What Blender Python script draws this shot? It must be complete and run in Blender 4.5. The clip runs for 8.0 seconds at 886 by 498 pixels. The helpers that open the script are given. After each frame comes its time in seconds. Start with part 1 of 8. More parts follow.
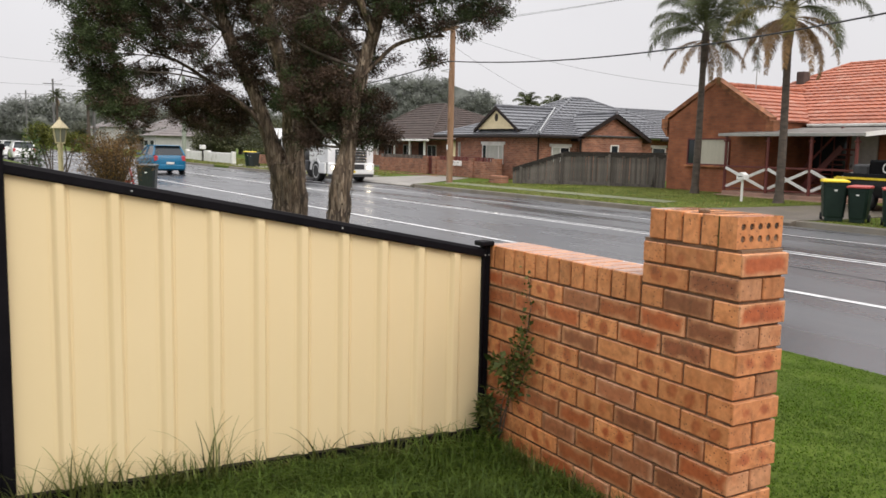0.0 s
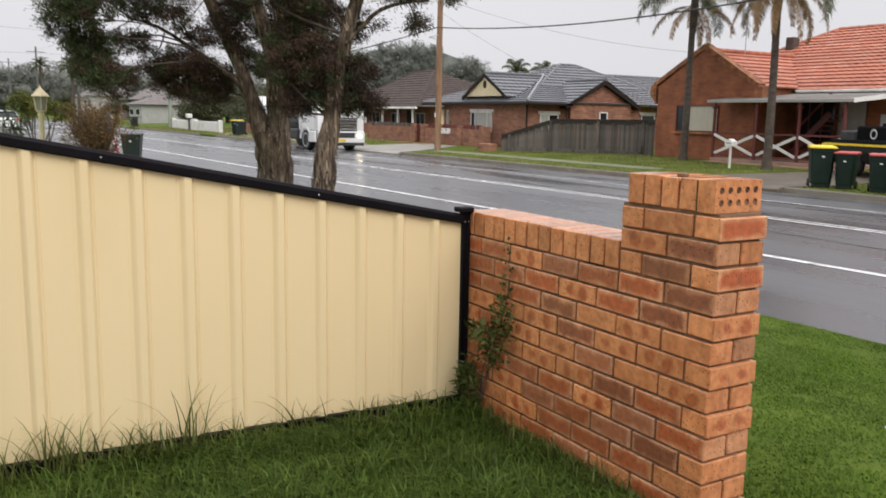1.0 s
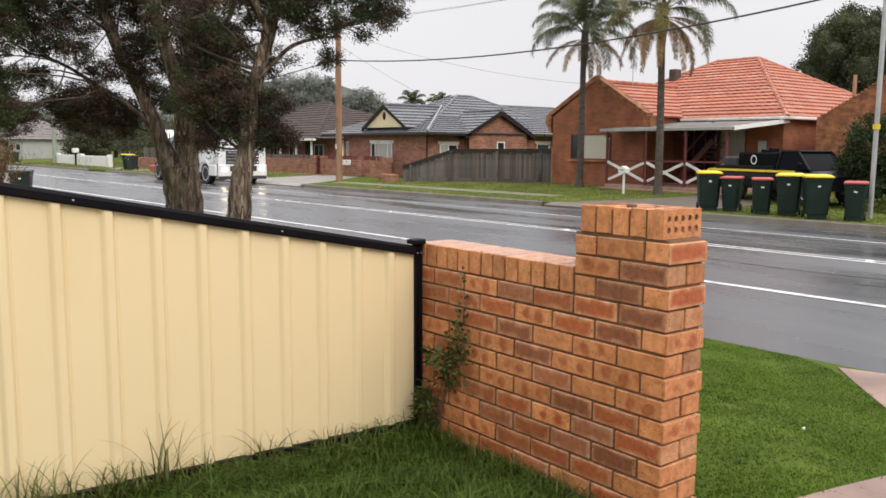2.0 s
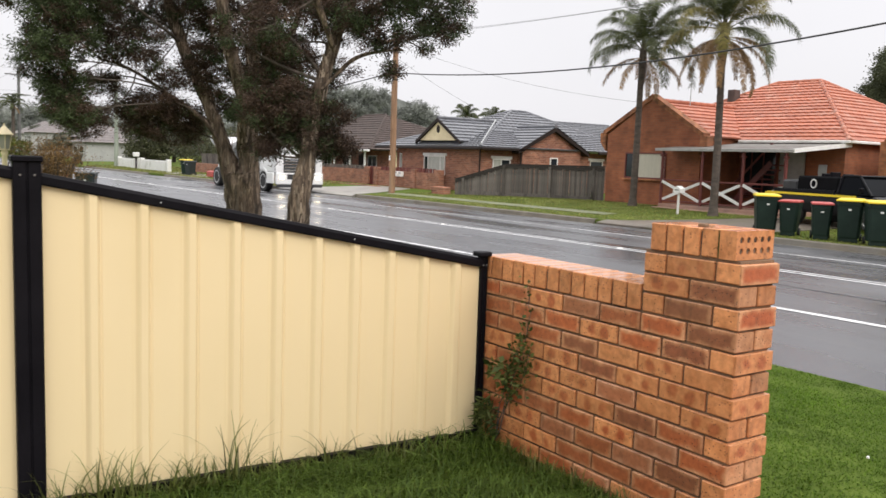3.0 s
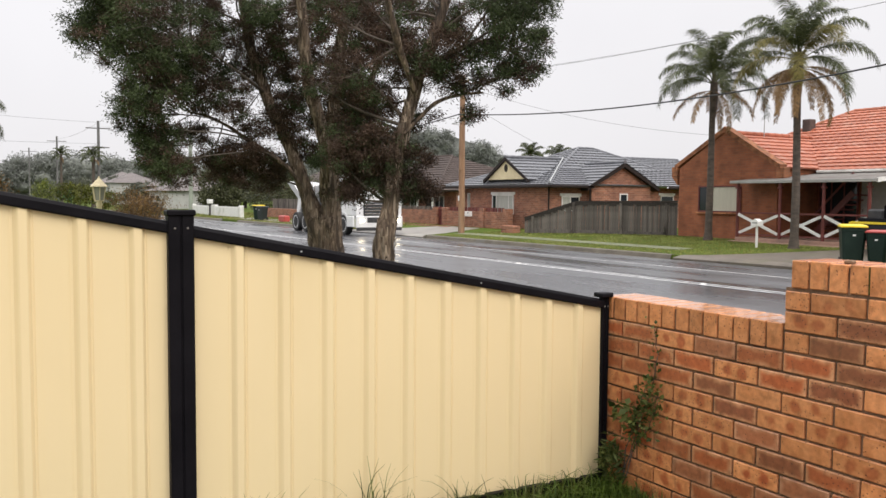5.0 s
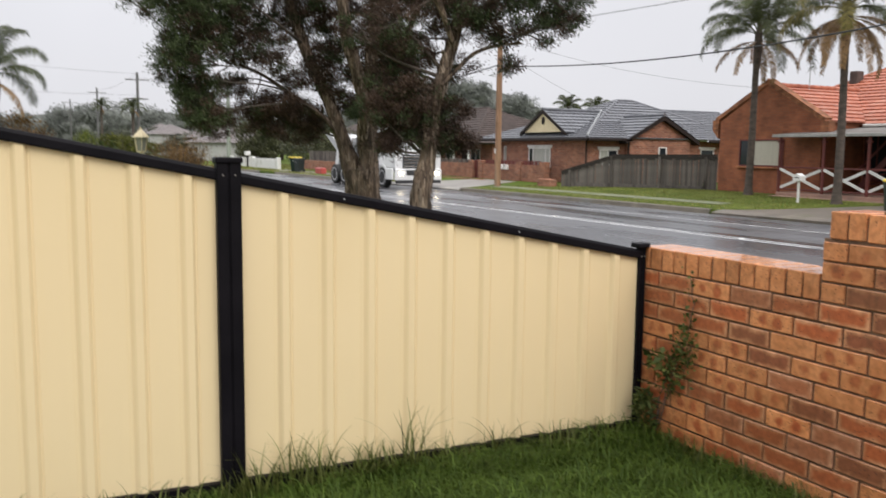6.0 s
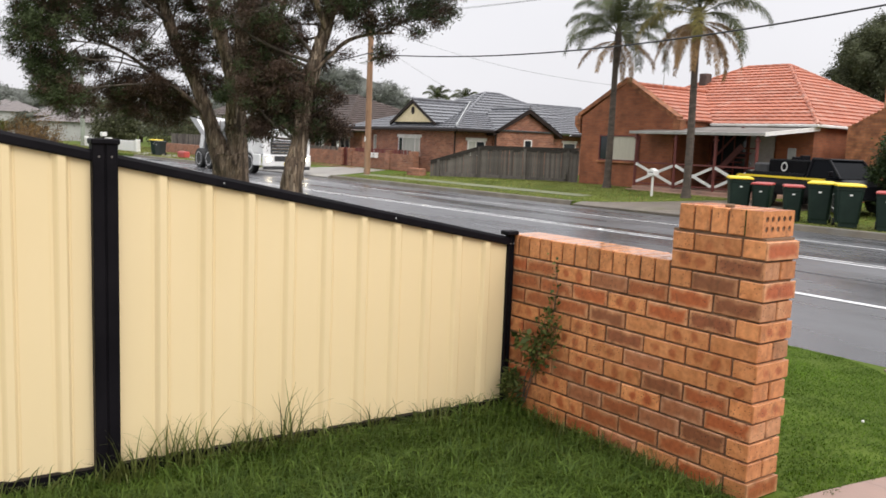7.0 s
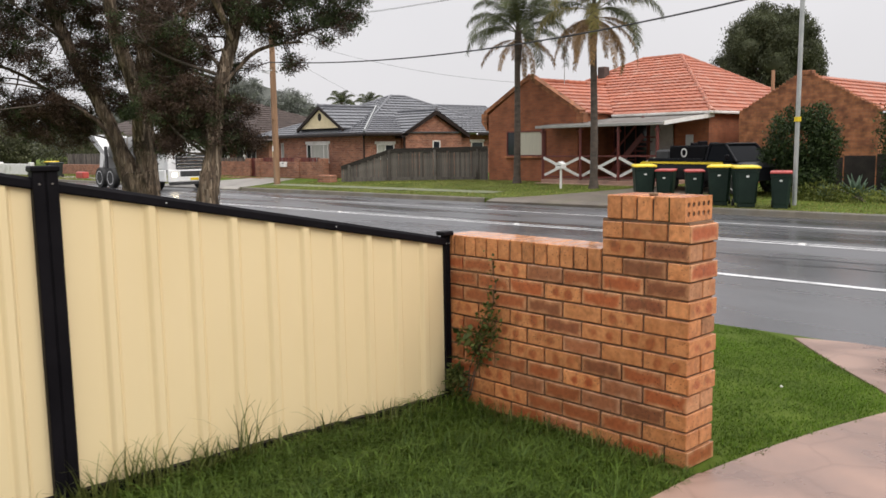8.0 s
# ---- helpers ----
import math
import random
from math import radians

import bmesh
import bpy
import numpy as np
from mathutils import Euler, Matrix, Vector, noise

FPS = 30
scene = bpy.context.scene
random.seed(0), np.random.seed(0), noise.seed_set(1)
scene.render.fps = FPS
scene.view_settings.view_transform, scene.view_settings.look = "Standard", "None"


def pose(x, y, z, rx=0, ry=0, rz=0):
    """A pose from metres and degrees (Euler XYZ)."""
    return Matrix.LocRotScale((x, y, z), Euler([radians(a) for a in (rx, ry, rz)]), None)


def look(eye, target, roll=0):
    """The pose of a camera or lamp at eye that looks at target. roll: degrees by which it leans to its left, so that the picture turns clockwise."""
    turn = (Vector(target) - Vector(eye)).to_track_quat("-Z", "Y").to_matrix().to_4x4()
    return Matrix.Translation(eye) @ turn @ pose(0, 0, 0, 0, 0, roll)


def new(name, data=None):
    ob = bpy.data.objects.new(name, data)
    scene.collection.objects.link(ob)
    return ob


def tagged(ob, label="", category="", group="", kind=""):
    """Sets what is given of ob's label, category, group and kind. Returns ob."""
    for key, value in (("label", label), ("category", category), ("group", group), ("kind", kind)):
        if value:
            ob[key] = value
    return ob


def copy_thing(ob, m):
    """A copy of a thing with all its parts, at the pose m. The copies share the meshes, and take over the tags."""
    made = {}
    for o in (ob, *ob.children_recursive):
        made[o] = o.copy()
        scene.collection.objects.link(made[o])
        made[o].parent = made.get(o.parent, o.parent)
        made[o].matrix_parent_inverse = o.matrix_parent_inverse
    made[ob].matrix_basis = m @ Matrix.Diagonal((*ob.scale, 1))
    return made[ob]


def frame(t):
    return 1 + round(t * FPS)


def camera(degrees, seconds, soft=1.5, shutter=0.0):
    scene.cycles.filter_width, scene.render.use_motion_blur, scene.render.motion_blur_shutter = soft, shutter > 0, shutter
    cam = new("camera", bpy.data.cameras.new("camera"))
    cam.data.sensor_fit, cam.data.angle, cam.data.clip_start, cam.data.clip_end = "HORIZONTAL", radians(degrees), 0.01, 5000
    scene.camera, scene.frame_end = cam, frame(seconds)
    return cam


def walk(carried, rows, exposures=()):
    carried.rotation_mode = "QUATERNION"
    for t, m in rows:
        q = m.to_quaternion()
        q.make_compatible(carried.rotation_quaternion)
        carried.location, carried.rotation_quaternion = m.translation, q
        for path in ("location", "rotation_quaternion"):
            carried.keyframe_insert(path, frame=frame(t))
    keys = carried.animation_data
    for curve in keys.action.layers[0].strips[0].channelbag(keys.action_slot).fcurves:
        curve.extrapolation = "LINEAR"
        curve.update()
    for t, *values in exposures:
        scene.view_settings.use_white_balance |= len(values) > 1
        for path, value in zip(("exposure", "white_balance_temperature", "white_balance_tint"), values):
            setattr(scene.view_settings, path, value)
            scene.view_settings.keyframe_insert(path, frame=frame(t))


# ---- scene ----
cam = camera(55.9, 8.0, soft=1.5, shutter=0.35)
PATH = [
    (0, (1.911, -2.26, 1.448), (0.19, -1.269, 1.207), 1.3),
    (0.2, (1.885, -2.216, 1.444), (0.178, -1.203, 1.199), 1.15),
    (0.5, (1.848, -2.167, 1.447), (0.167, -1.102, 1.249), 1.2),
    (0.7, (1.864, -2.157, 1.442), (0.174, -1.103, 1.256), 0.54),
    (1, (1.9, -2.194, 1.434), (0.201, -1.186, 1.119), 1.1),
    (1.2, (1.894, -2.227, 1.445), (0.232, -1.167, 1.105), 1.02),
    (1.4, (1.88, -2.311, 1.452), (0.265, -1.174, 1.135), 0.39),
    (1.5, (1.854, -2.343, 1.451), (0.271, -1.162, 1.138), -0.1),
    (1.7, (1.913, -2.434, 1.463), (0.354, -1.212, 1.191), 0.1),
    (2.8, (1.91, -2.623, 1.466), (0.278, -1.483, 1.265), 1.24),
    (3, (1.913, -2.653, 1.464), (0.272, -1.529, 1.252), 2.0),
    (3.2, (1.91, -2.678, 1.471), (0.242, -1.592, 1.273), 1.96),
    (3.5, (1.863, -2.748, 1.477), (0.178, -1.685, 1.307), 2.6),
    (3.7, (1.841, -2.806, 1.482), (0.143, -1.76, 1.328), 1.33),
    (4, (1.809, -2.878, 1.483), (0.092, -1.861, 1.348), 1.0),
    (4.2, (1.793, -2.905, 1.48), (0.064, -1.907, 1.349), 0.12),
    (5.3, (1.776, -2.918, 1.479), (0.046, -1.923, 1.356), 0.64),
    (5.5, (1.785, -2.925, 1.478), (0.054, -1.934, 1.331), 0.5),
    (5.7, (1.799, -2.93, 1.481), (0.041, -1.991, 1.314), -0.75),
    (6, (1.832, -2.964, 1.463), (0.071, -2.045, 1.229), 0.7),
    (6.2, (1.826, -2.949, 1.449), (0.113, -1.962, 1.148), 2.04),
    (6.5, (1.863, -2.999, 1.446), (0.202, -1.941, 1.097), 3.0),
    (6.7, (1.896, -3.022, 1.454), (0.263, -1.902, 1.169), 2.69),
    (7, (1.922, -3.072, 1.464), (0.331, -1.887, 1.211), 2.3),
    (7.2, (1.935, -3.098, 1.471), (0.364, -1.878, 1.258), 1.71),
    (7.4, (1.932, -3.121, 1.473), (0.399, -1.848, 1.299), 2.39),
    (7.5, (1.932, -3.152, 1.471), (0.44, -1.832, 1.29), 2.5),
    (7.7, (1.921, -3.183, 1.466), (0.46, -1.833, 1.257), 0.81),
    (8, (1.939, -3.259, 1.479), (0.479, -1.914, 1.234), -0.9),
]
EXPOSURE = ((0.0, 0.27, 6650), (0.5, 0.20, 6600), (1.0, 0.22, 6550), (1.2, 0.35, 6600), (1.5, 0.33, 6650), (3.0, 0.46, 6600), (3.5, 0.35, 6650), (4.0, 0.42, 6650), (5.5, 0.40, 6650), (5.9, 0.30, 6550), (6.2, 0.24, 6350), (6.5, 0.52, 6380), (7.2, 0.37, 6600), (8.0, 0.25, 6650))
walk(cam, [(t, look(eye, target, roll)) for t, eye, target, roll in PATH], exposures=[(t, stops, kelvin, 12) for t, stops, kelvin in EXPOSURE])

# ---- sky, sun, exposure ----
SUN_EL, SUN_AZ = radians(47), radians(82)
world = bpy.data.worlds.new("overcast_sky")
scene.world = world
world.use_nodes = True
wn, wl = world.node_tree.nodes, world.node_tree.links
wn.clear()
w_out = wn.new("ShaderNodeOutputWorld")
w_bg = wn.new("ShaderNodeBackground")
w_sky = wn.new("ShaderNodeTexSky")
w_sky.sky_type, w_sky.sun_disc = "NISHITA", False
w_sky.sun_elevation, w_sky.sun_rotation = SUN_EL, SUN_AZ
w_sky.dust_density, w_sky.air_density = 5.0, 1.0
w_gain = wn.new("ShaderNodeMix")
w_gain.data_type, w_gain.blend_type = "RGBA", "MULTIPLY"
w_gain.inputs[0].default_value = 1.0
w_gain.inputs[7].default_value = (0.10, 0.10, 0.10, 1)
w_tc = wn.new("ShaderNodeTexCoord")
w_sep = wn.new("ShaderNodeSeparateXYZ")
w_ramp = wn.new("ShaderNodeValToRGB")
w_ramp.color_ramp.elements[0].position, w_ramp.color_ramp.elements[0].color = 0.0, (0.650, 0.655, 0.680, 1)
w_ramp.color_ramp.elements[1].position, w_ramp.color_ramp.elements[1].color = 1.0, (2.10, 2.12, 2.15, 1)
mid_sky = w_ramp.color_ramp.elements.new(0.30)
mid_sky.color = (0.740, 0.745, 0.768, 1)
w_noise = wn.new("ShaderNodeTexNoise")
w_noise.inputs["Scale"].default_value, w_noise.inputs["Detail"].default_value = 2.2, 4.0
w_cloud = wn.new("ShaderNodeMapRange")
w_cloud.inputs[1].default_value, w_cloud.inputs[2].default_value = 0.25, 0.75
w_cloud.inputs[3].default_value, w_cloud.inputs[4].default_value = 0.94, 1.06
w_mul = wn.new("ShaderNodeMix")
w_mul.data_type, w_mul.blend_type = "RGBA", "MULTIPLY"
w_mul.inputs[0].default_value = 1.0
w_mix = wn.new("ShaderNodeMix")
w_mix.data_type = "RGBA"
w_mix.inputs[0].default_value = 0.93
wl.new(w_tc.outputs["Generated"], w_sep.inputs[0])
wl.new(w_sep.outputs["Z"], w_ramp.inputs[0])
wl.new(w_tc.outputs["Generated"], w_noise.inputs["Vector"])
wl.new(w_noise.outputs[0], w_cloud.inputs[0])
wl.new(w_ramp.outputs[0], w_mul.inputs[6])
wl.new(w_cloud.outputs[0], w_mul.inputs[7])
wl.new(w_sky.outputs[0], w_gain.inputs[6])
wl.new(w_gain.outputs[2], w_mix.inputs[6])
wl.new(w_mul.outputs[2], w_mix.inputs[7])
wl.new(w_mix.outputs[2], w_bg.inputs["Color"])
w_bg.inputs["Strength"].default_value = 1.0
wl.new(w_bg.outputs[0], w_out.inputs[0])

sun = new("sun", bpy.data.lights.new("sun", "SUN"))
sun.data.energy, sun.data.angle, sun.data.color = 1.1, radians(40), (1.0, 0.97, 0.92)
sun.matrix_world = look((21.5, 3, 23), (0, 0, 0))

# ---- helpers for building ----
RNG = np.random.default_rng(7)


def thing(name, label, category, m=None, group="", kind=""):
    ob = new(name)
    ob.empty_display_size = 0.1
    if m is not None:
        ob.matrix_basis = m
    return tagged(ob, label, category, group, kind)


def part(name, bm, material, parent, label=""):
    me = bpy.data.meshes.new(name)
    bmesh.ops.recalc_face_normals(bm, faces=bm.faces)
    bm.to_mesh(me)
    bm.free()
    return part_mesh(name, me, material, parent, label)


def part_mesh(name, me, material, parent, label=""):
    ob = new(name, me)
    if material is not None and not me.materials:
        me.materials.append(material)
    if parent is not None:
        ob.parent = parent
    if label:
        tagged(ob, label)
    return ob


def structure(name, bm, material, label, category, kind="structure"):
    return tagged(part(name, bm, material, None), label, category, "", kind)


def smooth(ob, angle=40):
    me = ob.data
    me.polygons.foreach_set("use_smooth", [True] * len(me.polygons))
    me.set_sharp_from_angle(angle=radians(angle))
    return ob


def box(bm, x0, y0, z0, x1, y1, z1, bevel=0.0, seg=1):
    m = Matrix.LocRotScale(((x0 + x1) / 2, (y0 + y1) / 2, (z0 + z1) / 2), None, (abs(x1 - x0), abs(y1 - y0), abs(z1 - z0)))
    r = bmesh.ops.create_cube(bm, size=1, matrix=m)
    if bevel:
        edges = list({e for v in r["verts"] for e in v.link_edges})
        bmesh.ops.bevel(bm, geom=edges, offset=bevel, segments=seg, affect="EDGES", profile=0.5)
    return bm


def boxed(*a, **k):
    return box(bmesh.new(), *a, **k)


def obox(bm, centre, size, rot, bevel=0.0):
    """A box turned by a 3x3 or Euler in degrees about its centre."""
    m = Matrix.LocRotScale(centre, Euler([radians(a) for a in rot]), size)
    r = bmesh.ops.create_cube(bm, size=1, matrix=m)
    if bevel:
        edges = list({e for v in r["verts"] for e in v.link_edges})
        bmesh.ops.bevel(bm, geom=edges, offset=bevel, segments=1, affect="EDGES", profile=0.5)
    return bm


def tube(bm, points, radii, seg=8, caps=True, wobble=0.0, ridge=0.0):
    """A round bar through points, with a radius at each."""
    rings, points = [], [Vector(p) for p in points]
    ref = Vector((0.31, 0.17, 0.93)).normalized()
    for i, p in enumerate(points):
        d = (points[min(i + 1, len(points) - 1)] - points[max(i - 1, 0)]).normalized()
        u = d.cross(ref)
        if u.length < 0.05:
            u = d.cross(Vector((1, 0, 0)))
        u.normalize()
        v = d.cross(u)
        ring = []
        for k in range(seg):
            a = 2 * math.pi * k / seg
            r = radii[i] * (1 + wobble * noise.noise(Vector((math.cos(a) * 1.3, math.sin(a) * 1.3, 0)) + p * 2.1))
            if ridge:
                r *= 1 + ridge * noise.noise(Vector((math.cos(a) * 4.6, math.sin(a) * 4.6, p.z * 1.3))) + 0.5 * ridge * noise.noise(Vector((math.cos(a) * 11, math.sin(a) * 11, p.z * 4.0)))
            ring.append(bm.verts.new(p + r * (math.cos(a) * u + math.sin(a) * v)))
        rings.append(ring)
    for a, b in zip(rings, rings[1:]):
        for k in range(seg):
            bm.faces.new((a[k], a[(k + 1) % seg], b[(k + 1) % seg], b[k]))
    if caps:
        bm.faces.new(rings[0][::-1])
        bm.faces.new(rings[-1])
    return bm


def prism(bm, outline, axis, a, b):
    """A flat outline of (u, v) pairs drawn out along axis from a to b."""
    def at(u, v, w):
        return {"x": (w, u, v), "y": (u, w, v), "z": (u, v, w)}[axis]
    lo = [bm.verts.new(at(u, v, a)) for u, v in outline]
    hi = [bm.verts.new(at(u, v, b)) for u, v in outline]
    n = len(outline)
    for i in range(n):
        bm.faces.new((lo[i], lo[(i + 1) % n], hi[(i + 1) % n], hi[i]))
    bm.faces.new(lo[::-1])
    bm.faces.new(hi)
    return bm


def lathe(bm, profile, seg=20, centre=(0, 0, 0)):
    """A turned body about z from (radius, height) pairs."""
    rings = []
    for r, z in profile:
        rings.append([bm.verts.new((centre[0] + max(r, 1e-4) * math.cos(2 * math.pi * k / seg), centre[1] + max(r, 1e-4) * math.sin(2 * math.pi * k / seg), centre[2] + z)) for k in range(seg)])
    for a, b in zip(rings, rings[1:]):
        for k in range(seg):
            bm.faces.new((a[k], a[(k + 1) % seg], b[(k + 1) % seg], b[k]))
    bm.faces.new(rings[0][::-1])
    bm.faces.new(rings[-1])
    return bm


def np_mesh(name, verts, faces):
    """A mesh from arrays of places and of equal-sided faces."""
    verts, faces = np.asarray(verts, np.float32), np.asarray(faces, np.int32)
    me = bpy.data.meshes.new(name)
    me.vertices.add(len(verts))
    me.vertices.foreach_set("co", verts.ravel())
    me.loops.add(faces.size)
    me.loops.foreach_set("vertex_index", faces.ravel())
    me.polygons.add(len(faces))
    me.polygons.foreach_set("loop_start", np.arange(0, faces.size, faces.shape[1], dtype=np.int32))
    me.update(calc_edges=True)
    return me


def unit(v):
    return v / np.maximum(np.linalg.norm(v, axis=1, keepdims=True), 1e-9)


def leaf_mesh(name, centres, length, width, out=None, droop=0.0):
    """Small folded leaves at the places given, each a pair of triangles."""
    n = len(centres)
    d = unit(RNG.normal(size=(n, 3)))
    if out is not None:
        d = unit(d + out)
    d[:, 2] -= droop
    d = unit(d)
    s = unit(np.cross(d, RNG.normal(size=(n, 3))))
    ln = (length * RNG.uniform(0.6, 1.3, n))[:, None]
    wd = (width * RNG.uniform(0.6, 1.3, n))[:, None]
    nn = np.cross(d, s)
    a, b = centres, centres + d * ln
    mid = centres + d * ln * 0.5 + nn * wd * 0.25
    v = np.stack([a, mid + s * wd / 2, b, mid - s * wd / 2], 1).reshape(-1, 3)
    i = np.arange(n)[:, None] * 4
    f = np.concatenate([i + [0, 1, 2], i + [0, 2, 3]], 0)
    return np_mesh(name, v, f)


# ---- materials ----
def nodes_of(name):
    m = bpy.data.materials.new(name)
    m.use_nodes = True
    return m, m.node_tree.nodes, m.node_tree.links, m.node_tree.nodes["Principled BSDF"]


def ramp(n, stops, interp="LINEAR"):
    r = n.new("ShaderNodeValToRGB")
    r.color_ramp.interpolation = interp
    e = r.color_ramp.elements
    e[0].position, e[0].color = stops[0][0], (*stops[0][1], 1)
    e[1].position, e[1].color = stops[-1][0], (*stops[-1][1], 1)
    for p, c in stops[1:-1]:
        x = e.new(p)
        x.color = (*c, 1)
    return r


def surface(name, dark, light, scale=6.0, rough=(0.6, 0.8), metal=0.0, bump=0.15, fine=60.0, stain=None, stain_scale=1.2, stretch=(1, 1, 1), spec=0.5, coat=0.0, island=0.0, obvar=0.0, grain_by=0.15):
    """A worn surface: two scales of colour, uneven gloss, fine relief, and stains if given."""
    m, n, l, p = nodes_of(name)
    tc = n.new("ShaderNodeTexCoord")
    mp = n.new("ShaderNodeMapping")
    mp.inputs["Scale"].default_value = stretch
    l.new(tc.outputs["Object"], mp.inputs[0])
    big = n.new("ShaderNodeTexNoise")
    big.inputs["Scale"].default_value, big.inputs["Detail"].default_value, big.inputs["Roughness"].default_value = scale, 5, 0.6
    l.new(mp.outputs[0], big.inputs["Vector"])
    r = ramp(n, [(0.3, dark), (0.7, light)])
    l.new(big.outputs[0], r.inputs[0])
    colour = r.outputs[0]
    small = n.new("ShaderNodeTexNoise")
    small.inputs["Scale"].default_value, small.inputs["Detail"].default_value = fine, 4
    l.new(mp.outputs[0], small.inputs["Vector"])
    grain = n.new("ShaderNodeMapRange")
    grain.inputs[1].default_value, grain.inputs[2].default_value, grain.inputs[3].default_value, grain.inputs[4].default_value = 0.3, 0.7, 1 - grain_by, 1 + grain_by
    l.new(small.outputs[0], grain.inputs[0])
    mul = n.new("ShaderNodeMix")
    mul.data_type, mul.blend_type = "RGBA", "MULTIPLY"
    mul.inputs[0].default_value = 1.0
    l.new(colour, mul.inputs[6])
    l.new(grain.outputs[0], mul.inputs[7])
    colour = mul.outputs[2]
    if stain is not None:
        st = n.new("ShaderNodeTexNoise")
        st.inputs["Scale"].default_value, st.inputs["Detail"].default_value = stain_scale, 6
        l.new(mp.outputs[0], st.inputs["Vector"])
        sr = n.new("ShaderNodeMapRange")
        sr.inputs[1].default_value, sr.inputs[2].default_value = 0.52, 0.70
        l.new(st.outputs[0], sr.inputs[0])
        mx = n.new("ShaderNodeMix")
        mx.data_type = "RGBA"
        l.new(sr.outputs[0], mx.inputs[0])
        l.new(colour, mx.inputs[6])
        mx.inputs[7].default_value = (*stain, 1)
        colour = mx.outputs[2]
    if island or obvar:
        hv = n.new("ShaderNodeHueSaturation")
        if island:
            src = n.new("ShaderNodeNewGeometry").outputs["Random Per Island"]
        else:
            src = n.new("ShaderNodeObjectInfo").outputs["Random"]
        vr = n.new("ShaderNodeMapRange")
        vr.inputs[3].default_value, vr.inputs[4].default_value = 1 - (island or obvar), 1 + (island or obvar)
        l.new(src, vr.inputs[0])
        l.new(vr.outputs[0], hv.inputs["Value"])
        l.new(colour, hv.inputs["Color"])
        colour = hv.outputs[0]
    l.new(colour, p.inputs["Base Color"])
    rr = n.new("ShaderNodeMapRange")
    rr.inputs[3].default_value, rr.inputs[4].default_value = rough
    l.new(big.outputs[0], rr.inputs[0])
    l.new(rr.outputs[0], p.inputs["Roughness"])
    p.inputs["Metallic"].default_value = metal
    p.inputs["Specular IOR Level"].default_value = spec
    p.inputs["Coat Weight"].default_value = coat
    if bump:
        b = n.new("ShaderNodeBump")
        b.inputs["Strength"].default_value, b.inputs["Distance"].default_value = bump, 0.01
        l.new(small.outputs[0], b.inputs["Height"])
        l.new(b.outputs[0], p.inputs["Normal"])
    return m


def leafy(name, dark, light, through_light=0.25, rough=0.55, spec=0.2):
    """Foliage: each leaf its own tone, with a little light passing through."""
    m, n, l, p = nodes_of(name)
    g = n.new("ShaderNodeNewGeometry")
    r = ramp(n, [(0.0, dark), (0.75, light), (1.0, tuple(c * 1.35 for c in light))])
    l.new(g.outputs["Random Per Island"], r.inputs[0])
    tc = n.new("ShaderNodeTexCoord")
    nz = n.new("ShaderNodeTexNoise")
    nz.inputs["Scale"].default_value = 0.8
    l.new(tc.outputs["Object"], nz.inputs["Vector"])
    mr = n.new("ShaderNodeMapRange")
    mr.inputs[1].default_value, mr.inputs[2].default_value, mr.inputs[3].default_value, mr.inputs[4].default_value = 0.3, 0.7, 0.65, 1.3
    l.new(nz.outputs[0], mr.inputs[0])
    mu = n.new("ShaderNodeMix")
    mu.data_type, mu.blend_type = "RGBA", "MULTIPLY"
    mu.inputs[0].default_value = 1.0
    l.new(r.outputs[0], mu.inputs[6])
    l.new(mr.outputs[0], mu.inputs[7])
    l.new(mu.outputs[2], p.inputs["Base Color"])
    p.inputs["Roughness"].default_value = rough
    p.inputs["Specular IOR Level"].default_value = spec
    tr = n.new("ShaderNodeBsdfTranslucent")
    l.new(mu.outputs[2], tr.inputs[0])
    mix = n.new("ShaderNodeMixShader")
    mix.inputs[0].default_value = through_light
    l.new(p.outputs[0], mix.inputs[1])
    l.new(tr.outputs[0], mix.inputs[2])
    l.new(mix.outputs[0], n["Material Output"].inputs[0])
    return m


